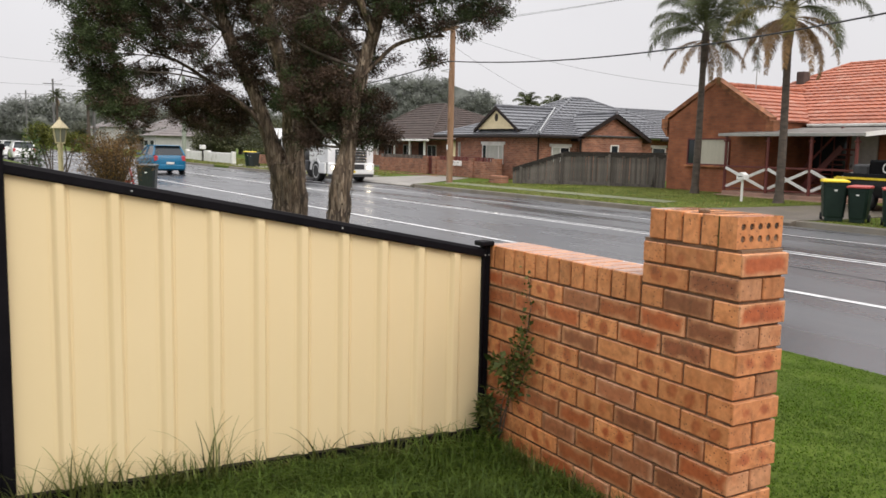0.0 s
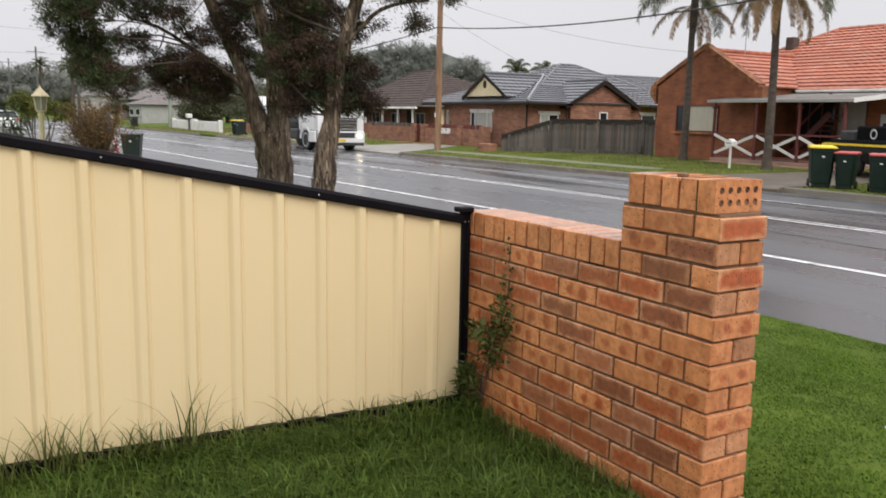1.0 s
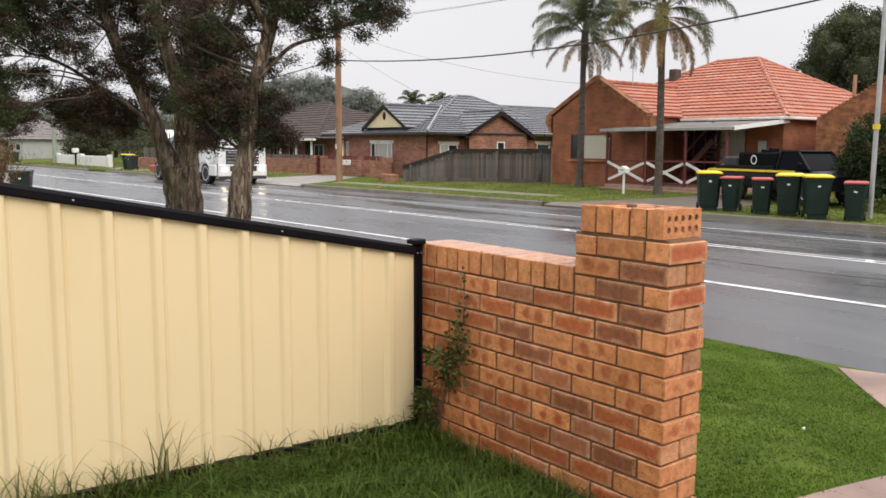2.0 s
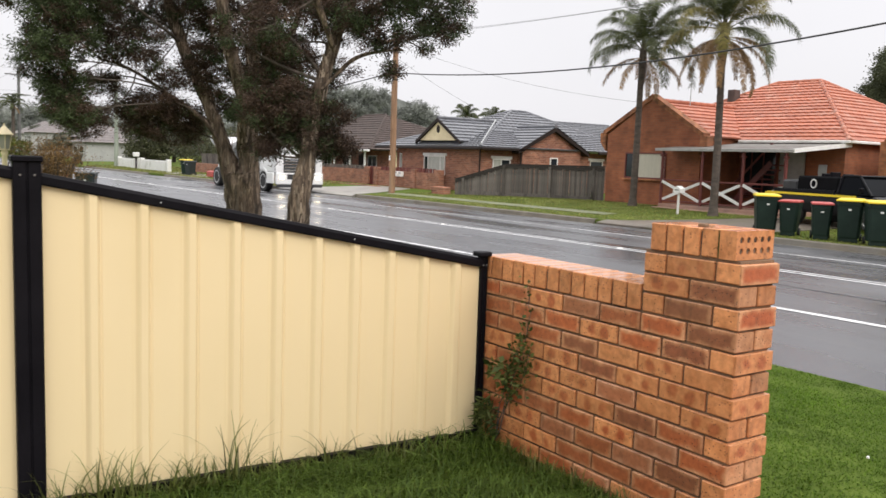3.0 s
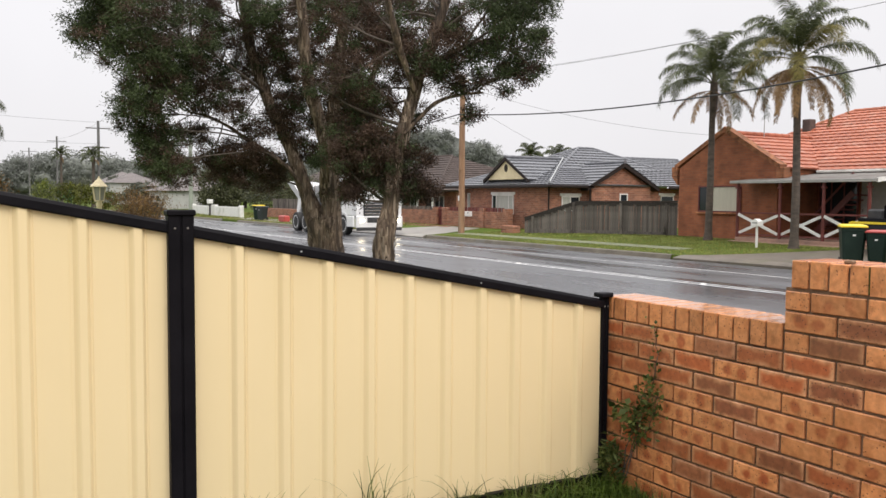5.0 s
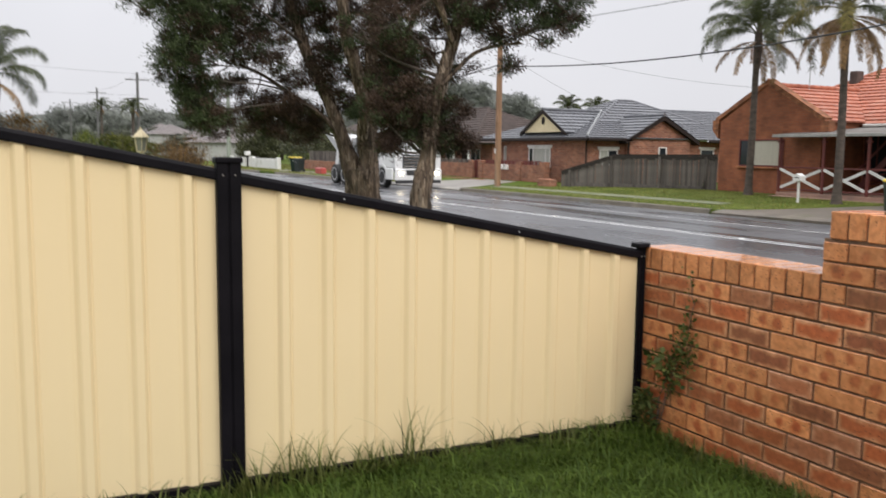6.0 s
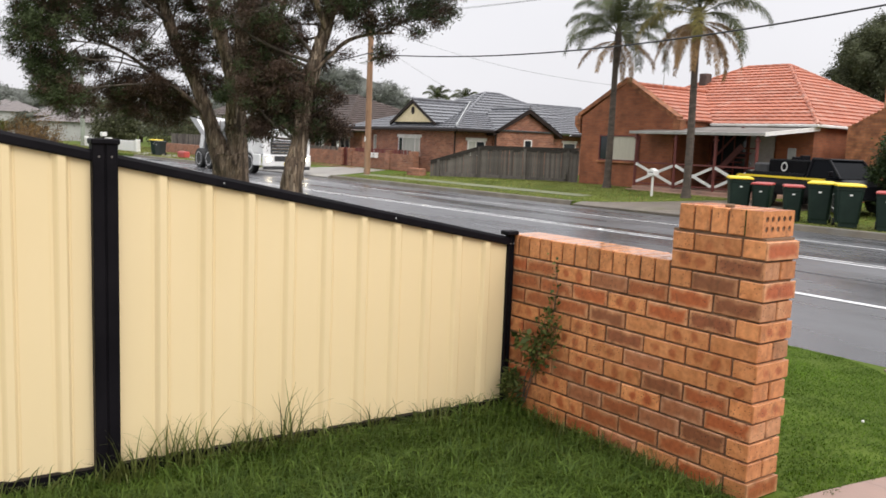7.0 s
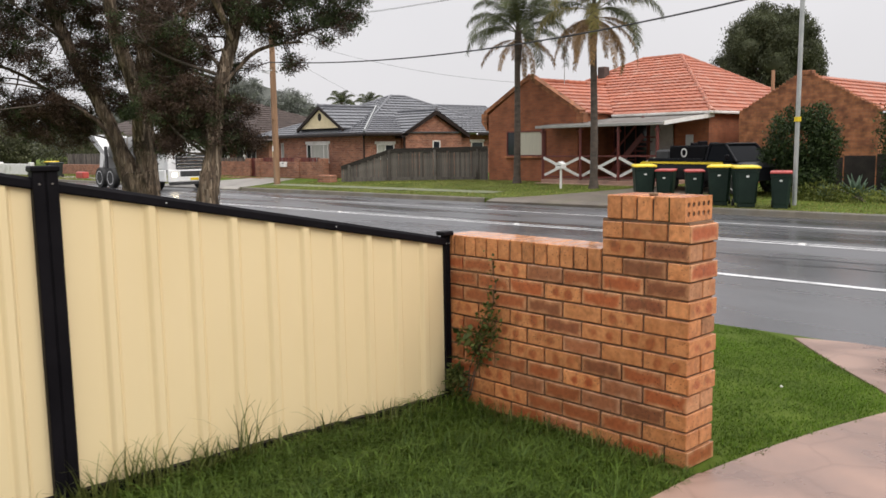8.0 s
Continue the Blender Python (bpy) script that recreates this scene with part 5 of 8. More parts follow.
    part("stair_rail", obox(bmesh.new(), (1.37, 1.33, 1.72), (2.05, 0.05, 0.06), (0, -45, 0)), M_MAROON, h)
    part("meter_box", boxed(3.45, 2.0, 1.25, 3.75, 2.05, 1.75, 0.01), M_STEEL, h, "grey meter box")


def make_grey_house():
    h = thing("brown_brick_house", "brown brick house with grey tiled roof and cream gablet", "house", pose(-32.6, 20.5, 0.0))
    T = M_GREY_TILE
    bm = bmesh.new()
    box(bm, -3.4, 0.0, -0.3, 3.5, 0.25, 2.05)
    part("front_wall", bm, M_BROWN_BRICK, h)
    part("return_wall", boxed(3.25, 0.25, -0.3, 3.5, 16.0, 2.05), M_BROWN_BRICK, h)
    part("left_wall", boxed(-3.4, 0.25, -0.3, -3.15, 16.0, 2.05), M_BROWN_BRICK, h)
    part("back_wall", boxed(-3.15, 15.75, -0.3, 3.25, 16.0, 2.05), M_BROWN_BRICK, h)
    bm = prism(bmesh.new(), [(2.2, -0.3), (5.9, -0.3), (5.9, 2.1), (4.05, 3.02), (2.2, 2.1)], "x", 3.56, 3.86)
    part("gable_wall", bm, M_BROWN_BRICK, h, "brown brick side gable")
    for s in (-1, 1):
        a, b = (4.05, 3.20), (4.05 + s * 2.25, 2.04)
        bm = prism(bmesh.new(), [a, b, (b[0], b[1] - 0.17), (a[0], a[1] - 0.19)], "x", 3.55, 4.06)
        part("barge_board", bm, M_FASCIA, h, "dark brown barge board")
    e = 2.12
    rf, rb = (-0.9, 4.4, 3.75), (-0.9, 12.5, 3.75)
    fl, fr, br, bl = (-5.6, -0.35, e), (3.95, -0.35, e), (3.95, 16.4, e), (-5.6, 16.4, e)
    tile_plane(h, fl, fr, rf, rf, T)
    tile_plane(h, fr, br, rb, rf, T)
    tile_plane(h, bl, fl, rf, rb, T, 0.6)
    for a, b in ((rf, rb), (fr, rf), (fl, rf)):
        ridge_caps(h, a, b, T)
    # the higher hip that stands on it
    cl, cr, dr, dl = (-3.13, 2.2, 2.98), (1.36, 2.2, 2.98), (1.36, 9.1, 2.98), (-3.13, 9.1, 2.98)
    tf, tb = (-0.9, 5.2, 4.18), (-0.9, 6.2, 4.18)
    for q in ((cl, cr, tf, tf), (cr, dr, tb, tf), (dr, dl, tb, tb), (dl, cl, tf, tb)):
        tile_plane(h, *q, T)
    for a, b in ((tf, tb), (cr, tf), (dr, tb), (cl, tf)):
        ridge_caps(h, a, b, T)
    # roof of the side gable
    tile_plane(h, (4.05, 1.8, 2.03), (0.6, 1.8, 2.03), (0.6, 4.05, 3.22), (4.05, 4.05, 3.22), T)
    tile_plane(h, (0.6, 6.3, 2.03), (4.05, 6.3, 2.03), (4.05, 4.05, 3.22), (0.6, 4.05, 3.22), T)
    ridge_caps(h, (4.05, 4.05, 3.25), (1.2, 4.05, 3.25), T)
    # gablet to the street
    bm = prism(bmesh.new(), [(-1.75, 2.42), (1.7, 2.42), (-0.02, 3.36)], "y", -0.02, 0.10)
    part("gablet", bm, M_CREAM_P, h, "cream triangular gablet board")
    for s in (-1, 1):
        a, b = (-0.02, 3.52), (-0.02 + s * 1.95, 2.40)
        bm = prism(bmesh.new(), [a, b, (b[0], b[1] - 0.14), (a[0], a[1] - 0.17)], "y", -0.12, 0.0)
        part("barge_board", bm, M_FASCIA, h, "dark brown barge board")
    bm = bmesh.new()
    lathe(bm, [(0.0, 0), (0.13, 0), (0.13, 0.03), (0.0, 0.03)], 14)
    bmesh.ops.transform(bm, matrix=Matrix.Translation((-0.02, -0.02, 2.98)) @ pose(0, 0, 0, 90) @ Matrix.Diagonal((1, 1.5, 1, 1)), verts=bm.verts)
    part("vent", bm, M_FASCIA, h, "oval brown vent")
    tile_plane(h, (1.95, -0.1, 2.38), (1.95, 3.2, 2.38), (-0.02, 3.2, 3.50), (-0.02, -0.1, 3.50), T)
    tile_plane(h, (-1.99, 3.2, 2.38), (-1.99, -0.1, 2.38), (-0.02, -0.1, 3.50), (-0.02, 3.2, 3.50), T)
    ridge_caps(h, (-0.02, -0.1, 3.53), (-0.02, 3.4, 3.53), T)
    part("gutter", boxed(-5.6, -0.46, 1.99, 4.0, -0.34, 2.11, 0.02), M_FASCIA, h, "dark brown gutter")
    part("side_gutter", boxed(3.94, -0.34, 1.99, 4.06, 2.2, 2.11, 0.02), M_FASCIA, h, "dark brown gutter")
    part("rear_gutter", boxed(3.94, 7.0, 1.99, 4.06, 16.0, 2.11, 0.02), M_FASCIA, h, "dark brown gutter")
    window(h, -1.22, 0.66, 0.72, 1.66, 0.0, [M_GLASS, M_CURTAIN, M_CURTAIN], M_WHITE, sill=M_BROWN_BRICK, mullions=(-0.85, 0.25))
    part("lintel", boxed(-1.35, -0.04, 1.66, 0.78, 0.0, 1.80, 0.005), M_WHITE, h, "pale lintel")
    window(h, 0.7, 1.75, 0.9, 1.60, 3.5, [M_CURTAIN, M_GLASS], M_WHITE, "+x", mullions=(1.2,))
    part("lintel", boxed(3.5, 0.6, 1.60, 3.54, 1.85, 1.74, 0.005), M_WHITE, h, "pale lintel")
    window(h, 3.9, 4.4, 1.2, 1.75, 3.86, M_GLASS, M_WHITE, "+x")
    window(h, 6.9, 7.8, 1.2, 1.68, 3.5, M_GLASS, M_WHITE, "+x")
    part("lintel", boxed(3.5, 6.8, 1.68, 3.54, 7.9, 1.80, 0.005), M_WHITE, h, "pale lintel")
    for x, y in ((3.56, -0.08), (3.92, 2.05)):
        part("downpipe", tube(bmesh.new(), [(x, y, -0.2), (x, y, 2.0)], [0.04, 0.04], 8), M_FASCIA, h, "dark brown downpipe")
    part("side_porch", boxed(-4.6, 0.4, -0.3, -3.41, 2.5, 2.0), M_BROWN_BRICK, h)
    window(h, -4.25, -3.75, 0.4, 1.75, 0.4, M_CURTAIN, M_WHITE)
    part("flashing", tube(bmesh.new(), [(3.9, -0.30, 2.26), (0.1, 3.42, 3.60)], [0.035, 0.035], 6), M_STEEL, h, "pale metal hip flashing")


def make_garage_house():
    h = thing("old_brick_house", "old brick house with stepped gable and red tiled roof", "house", pose(-10.4, 24.5, 0.0))
    out = [(-2.35, -0.2), (2.3, -0.2), (2.3, 2.40), (0.12, 3.66), (-0.25, 3.66), (-2.35, 2.48)]
    part("front_wall", prism(bmesh.new(), out, "y", 0.0, 0.25), M_GARAGE_BRICK, h, "mottled old brick gable wall")
    rnd = random.Random(2)
    n = 18
    for a, b in (((-2.35, 2.46), (-0.25, 3.64)), ((0.12, 3.64), (2.35, 2.36))):
        for i in range(n):
            x, z = a[0] + (b[0] - a[0]) * i / n, a[1] + (b[1] - a[1]) * i / n
            x1 = a[0] + (b[0] - a[0]) * (i + 1) / n
            zz = z + (b[1] - a[1]) / n * 0.5 + rnd.uniform(-0.01, 0.03)
            part("coping_brick", boxed(x + 0.002, -0.012, zz - 0.05, x1 - 0.002, 0.28, zz + 0.035, 0.010), M_GARAGE_BRICK, h)
    part("apex_block", boxed(-0.28, -0.03, 3.60, 0.15, 0.28, 3.76, 0.02), M_GARAGE_BRICK, h)
    part("side_wall", boxed(-2.35, 0.25, -0.2, -2.1, 10, 2.4), M_GARAGE_BRICK, h)
    part("far_side_wall", boxed(2.05, 0.25, -0.2, 2.3, 10, 2.3), M_GARAGE_BRICK, h)
    tile_plane(h, (2.5, 0.3, 2.25), (2.5, 10, 2.25), (0.1, 10, 3.6), (0.1, 0.3, 3.6), M_RED_TILE)
    tile_plane(h, (-2.5, 10, 2.4), (-2.5, 0.3, 2.4), (-0.1, 0.3, 3.6), (-0.1, 10, 3.6), M_RED_TILE)
    # wing beyond
    part("wing_wall", boxed(2.3, 3.2, -0.2, 9.0, 3.45, 2.5), M_GARAGE_BRICK, h)
    tile_plane(h, (1.6, 2.8, 2.5), (9.2, 2.8, 2.5), (7.0, 6.5, 4.25), (0.6, 6.5, 4.25), M_RED_TILE)
    ridge_caps(h, (0.6, 6.5, 4.27), (7.0, 6.5, 4.27), M_RED_TILE)
    part("wing_gutter", boxed(2.3, 2.68, 2.40, 9.2, 2.8, 2.51, 0.02), M_FASCIA, h, "dark gutter")
    bm = lathe(bmesh.new(), [(0, 0), (0.17, 0), (0.17, 0.03), (0, 0.03)], 14)
    bmesh.ops.transform(bm, matrix=Matrix.Translation((-1.75, 0.0, 1.05)) @ pose(0, 0, 0, 90), verts=bm.verts)
    part("round_vent", bm, M_FASCIA, h, "dark round vent")
    part("flue", tube(bmesh.new(), [(-1.75, 1.2, 2.6), (-1.75, 1.2, 3.95)], [0.06, 0.06], 8), M_POLE, h, "rusty flue pipe")


def make_brown_house():
    h = thing("bungalow", "bungalow with brown tiled hip roof and white porch posts", "house", pose(-49.0, 23.0, 0.0))
    T = M_BROWN_TILE
    part("front_wall", boxed(-5.2, 1.4, -0.3, 5.0, 1.65, 1.9), M_BROWN_BRICK, h)
    part("side_wall", boxed(4.75, 1.65, -0.3, 5.0, 10, 1.9), M_CREAM_P, h)
    e = 1.95
    fl, fr, br, bl = (-5.8, -0.3, e), (5.5, -0.3, e), (5.5, 10.5, e), (-5.8, 10.5, e)
    r1, r2 = (-2.0, 3.5, 4.40), (0.9, 3.5, 4.40)
    tile_plane(h, fl, fr, r2, r1, T)
    tile_plane(h, fr, br, r2, r2, T)
    tile_plane(h, bl, fl, r1, r1, T, 0.6)
    for a, b in ((r1, r2), (fr, r2), (fl, r1)):
        ridge_caps(h, a, b, T)
    part("gutter", boxed(-5.8, -0.42, 1.82, 5.55, -0.3, 1.95, 0.02), M_WHITE, h, "white gutter")
    for x in (-4.6, -2.2, 0.4, 2.6, 4.6):
        part("porch_post", tube(bmesh.new(), [(x, -0.1, 0.0), (x, -0.1, 1.85)], [0.08, 0.07], 8), M_WHITE, h, "white porch post")
    part("porch_floor", boxed(-5.2, -0.3, -0.3, 5.0, 1.4, 0.15), M_CONC, h)
    part("porch_rail", boxed(-5.0, -0.2, 0.15, 4.8, -0.05, 0.85), M_BROWN_BRICK, h)
    for x in (-3.6, -0.6, 2.9):
        window(h, x - 0.6, x + 0.6, 0.7, 1.6, 1.4, M_GLASS, M_WHITE, mullions=(x,))
    part("front_door", boxed(1.1, 1.34, 0.15, 1.9, 1.4, 1.75, 0.01), M_FASCIA, h)


def make_front_wall():
    w = thing("front_garden_wall", "low red-brown brick garden wall with maroon gate", "garden wall", pose(-37.0, 19.6, 0.0))
    part("wall_panel", boxed(-7.0, 0, -0.3, -1.3, 0.23, 0.82), M_BROWN_BRICK, w)
    part("wall_panel", boxed(0.0, 0, -0.3, 5.6, 0.23, 0.82), M_BROWN_BRICK, w)
    part("planter_wall", boxed(-7.0, -0.9, -0.3, 1.6, -0.67, 0.02), M_BROWN_BRICK, w, "low brick planter edge")
    for x in (-1.15, -0.15, 1.55, 3.6, 5.7):
        part("pier", boxed(x - 0.2, -0.06, -0.3, x + 0.2, 0.29, 0.98, 0.015), M_BROWN_BRICK, w)
    bm = bmesh.new()
    for k in range(8):
        box(bm, -0.95 + 0.08 * k, 0.08, -0.15, -0.90 + 0.08 * k, 0.12, 1.0)
    box(bm, -0.97, 0.06, 0.0, -0.33, 0.14, 0.06)
    box(bm, -0.97, 0.06, 0.85, -0.33, 0.14, 0.91)
    part("gate", bm, M_MAROON, w, "maroon timber gate")
    for i in range(40):
        x = -6.9 + 0.31 * i
        if -1.4 < x < 0.1:
            continue
        part("picket", boxed(x, 0.08, 0.82, x + 0.20, 0.13, 1.02, 0.004), M_PALING if i < 18 else M_MAROON, w)
    for k, x in enumerate((2.15, 2.55)):
        b = thing("letterbox", "small white letterbox set in a brick wall", "letterbox", pose(-37.0 + x, 19.52, 0.55), "wall letterboxes")
        part("body", boxed(-0.13, -0.10, 0.0, 0.13, 0.074, 0.26, 0.01), M_WHITE, b)
        part("slot", boxed(-0.09, -0.108, 0.17, 0.09, -0.098, 0.20), M_FASCIA, b)


def make_paling_fence():
    f = thing("paling_fence", "weathered dark timber paling fence with sloping end", "fence")
    a, b = Vector((-28.55, 18.75, 0)), Vector((-22.62, 22.0, 0))
    d = (b - a).normalized()
    ang = math.degrees(math.atan2(d.y, d.x))
    L = (b - a).length
    n = int(L / 0.105)
    rnd = random.Random(4)
    shape = boxed(-0.05, -0.009, 0, 0.05, 0.009, 1.0, 0.003)
    me = bpy.data.meshes.new("paling")
    shape.to_mesh(me)
    shape.free()
    me.materials.append(M_PALING)
    for i in range(n):
        s = (i + 0.5) / n
        p = a.lerp(b, s)
        z0 = ground_z(p.x, p.y)
        top = 1.34 + 0.04 * s if s > 0.36 else 0.62 + 0.74 * s / 0.36
        ob = new("paling", me)
        ob.parent = f
        ob.location = (p.x + rnd.uniform(-0.004, 0.004), p.y + rnd.uniform(-0.006, 0.006), z0 - 0.02)
        ob.rotation_euler = (rnd.uniform(-0.01, 0.01), rnd.uniform(-0.012, 0.012), radians(ang))
        ob.scale = (1, 1, top - z0 + 0.02 + rnd.uniform(-0.025, 0.02))
    for s in (0.02, 0.36, 0.68, 0.98):
        p = a.lerp(b, s)
        top = 1.40 if s > 0.3 else 0.68
        part("post", obox(bmesh.new(), (p.x - 0.03, p.y + 0.07, top / 2 - 0.15), (0.10, 0.08, top + 0.3), (0, 0, ang), 0.006), M_PALING, f)
    bm = bmesh.new()
    for s0, s1, z0, z1 in ((0.0, 0.36, 0.60, 1.34), (0.36, 1.0, 1.34, 1.38)):
        p, q = a.lerp(b, s0), a.lerp(b, s1)
        prof = [(-0.05, 0.0), (0.05, 0.0), (0.05, 0.06), (-0.05, 0.06)]
        side = Vector((-d.y, d.x, 0))
        r0 = [bm.verts.new(p + side * u + Vector((0, 0, z0 + w))) for u, w in prof]
        r1 = [bm.verts.new(q + side * u + Vector((0, 0, z1 + w))) for u, w in prof]
        for k in range(4):
            bm.faces.new((r0[k], r0[(k + 1) % 4], r1[(k + 1) % 4], r1[k]))
        bm.faces.new(r0)
        bm.faces.new(r1)
    part("capping", bm, M_CAPPING, f, "dark weathered capping rail")
    # dark boards added over the palings' upper ends for their dark top band, no two alike
    out = Vector((d.y, -d.x, 0))
    tops = []
    for k in range(6):
        tm = bpy.data.meshes.new("top_board")
        bm = boxed(-0.052, -0.010, -0.105 - 0.011 * k, 0.052, 0.010, 0.0, 0.003)
        bm.to_mesh(tm)
        bm.free()
        tm.materials.append(M_CAPPING)
        tops.append(tm)
    for i in range(n):
        s = (i + 0.5) / n
        p = a.lerp(b, s) + out * 0.024
        top = 1.335 + 0.04 * s if s > 0.36 else 0.61 + 0.74 * s / 0.36
        ob = new("top_board", rnd.choice(tops))
        ob.parent = f
        ob.location = (p.x, p.y, top + rnd.uniform(-0.01, 0.005))
        ob.rotation_euler = (rnd.uniform(-0.02, 0.02), rnd.uniform(-0.02, 0.02), radians(ang))
    for s in (0.06, 0.345, 0.655, 0.935):
        p = a.lerp(b, s) + out * 0.060
        top = 1.33 if s > 0.3 else 0.70
        part("front_post", obox(bmesh.new(), (p.x, p.y, top / 2 - 0.1), (0.11, 0.05, top + 0.2), (0, 0, ang), 0.006), M_PALING, f)
    for s0, s1 in ((0.07, 0.34), (0.35, 0.65), (0.66, 0.93)):
        p, q = a.lerp(b, s0) + out * 0.03, a.lerp(b, s1) + out * 0.03
        c = (p + q) / 2
        part("plinth_board", obox(bmesh.new(), (c.x, c.y, 0.06), ((q - p).length, 0.025, 0.20), (0, 0, ang), 0.004), M_PALING, f)
    c = thing("planter_box", "small brick planter at the fence's low end", "planter", pose(-29.3, 18.5, ground_z(-29.3, 18.5)))
    part("body", boxed(-0.5, -0.2, -0.05, 0.5, 0.2, 0.32, 0.02), M_BROWN_BRICK, c)


make_red_house()
make_grey_house()
make_garage_house()
make_brown_house()
make_front_wall()
make_paling_fence()

# ---- poles and cables ----
def sag(a, b, drop, n=24):
    a, b = Vector(a), Vector(b)
    return [a.lerp(b, i / n) - Vector((0, 0, drop * 4 * (i / n) * (1 - i / n))) for i in range(n + 1)]


def utility_pole(x, y, height, label, m=M_POLE, arms=(), r=0.15, group="street poles"):
    z = ground_z(x, y)
    p = thing("utility_pole", label, "utility pole", pose(x, y, z), group)
    bm = tube(bmesh.new(), [(0, 0, -0.3), (0.0, 0, height * 0.5), (0.02, 0, height)], [r, r * 0.9, r * 0.78], 14)
    smooth(part("pole", bm, m, p), 60)
    for hz, half, turn in arms:
        arm = part("cross_arm", obox(bmesh.new(), (-0.14, 0, hz), (0.12, half * 2, 0.14), (0, 0, 0), 0.01) if turn else obox(bmesh.new(), (0, -0.14, hz), (half * 2, 0.09, 0.11), (0, 0, 0), 0.01), m, p)
        for k in (-0.9, -0.45, 0.45, 0.9):
            bm = lathe(bmesh.new(), [(0.03, 0), (0.05, 0.02), (0.035, 0.05), (0.05, 0.08), (0.03, 0.12)], 8, (-0.14, half * k, hz + 0.07) if turn else (half * k, -0.14, hz + 0.055))
            part("insulator", bm, M_WHITE, arm)
    return p


def make_poles():
    p = utility_pole(-31.1, 17.0, 7.2, "orange-brown timber power pole on the grass verge", arms=((6.85, 0.75, 0),))
    part("bracket", tube(bmesh.new(), [(0, -0.15, 4.95), (0.0, -0.55, 4.98), (0.9, -0.6, 5.0)], [0.02, 0.02, 0.02], 6), M_STEEL, p, "thin metal street bracket")
    part("cable_guard", boxed(0.04, -0.19, 2.9, 0.20, -0.10, 4.9, 0.01), M_POLE, p, "timber cable guard")
    part("number_plate", boxed(-0.05, -0.165, 1.5, 0.05, -0.152, 1.72), M_WHITE, p, "small white plate")
    s = thing("steel_service_pole", "grey galvanised service pole by the garden", "pole", pose(-7.55, 17.6, ground_z(-7.55, 17.6)))
    part("pole", tube(bmesh.new(), [(0, 0, -0.2), (0.03, 0, 5.2)], [0.058, 0.054], 12), M_STEEL, s)
    part("head", boxed(-0.07, -0.1, 5.15, 0.13, 0.1, 5.42, 0.02), M_STEEL, s, "grey terminal box")
    part("band", tube(bmesh.new(), [(0.012, 0, 2.1), (0.013, 0, 2.22)], [0.082, 0.082], 12), M_LID_Y, s, "yellow band")
    g = utility_pole(-77.0, 15.5, 7.5, "slim grey-green street pole", M_GREEN_POLE, r=0.20)
    for x, y, h, half in ((-122.0, 13.6, 11.8, 1.6), (-187.0, 14.3, 13.5, 1.8), (-257.0, 13.6, 14.5, 2.0)):
        utility_pole(x, y, h, "distant timber power pole with cross-arms", arms=((h - 1.0, half, 1), (h - 3.6, half * 0.9, 1)), r=0.22, m=M_FARPOLE)
    def cable(name, pts, r, label):
        ob = part(name, tube(bmesh.new(), pts, [r] * len(pts), 6), M_CABLE if name == "power_cable" else M_WIRE, None)
        return tagged(ob, label, "cable")
    cable("power_cable", sag((-31.1, 16.85, 5.3), (-1.0, 17.6, 6.0), 0.95), 0.024, "thick black bundled power cable above the verge")
    cable("power_cable", sag((-70, 15.0, 5.3), (-31.1, 16.85, 5.3), 0.9), 0.024, "thick black bundled power cable above the verge")
    for k, dy in enumerate((-0.6, 0.0, 0.6)):
        cable("overhead_wire", sag((-31.1 + dy, 16.9, 6.95), (3.0 + dy, 17.8, 7.1), 0.55), 0.0042, "thin dark overhead wire along the street")
        cable("overhead_wire", sag((-122, 13.6 + dy, 10.9), (-31.1 + dy, 16.9, 6.95), 0.8), 0.010, "thin dark overhead wire along the street")
    cable("service_wire", sag((-31.1, 17.0, 6.6), (-20.2, 24.0, 3.9), 0.5), 0.007, "thin service wire to the roof")
    cable("service_wire", sag((-31.1, 17.0, 6.0), (-29.4, 23.0, 3.0), 0.2), 0.007, "thin service wire to the roof")
    cable("service_wire", sag((-7.5, 17.6, 5.3), (2.0, 17.9, 6.0), 0.2), 0.010, "thin grey service wire from the pole")
    for z in (11.5, 8.6):
        cable("overhead_wire", sag((-187, 14.3, z + 1.5), (-122, 13.6, z), 0.5), 0.018, "distant thin dark overhead wire")
        cable("overhead_wire", sag((-122, 13.6, z), (-70, -30, z - 1.5), 0.6), 0.016, "distant thin dark overhead wire")


make_poles()


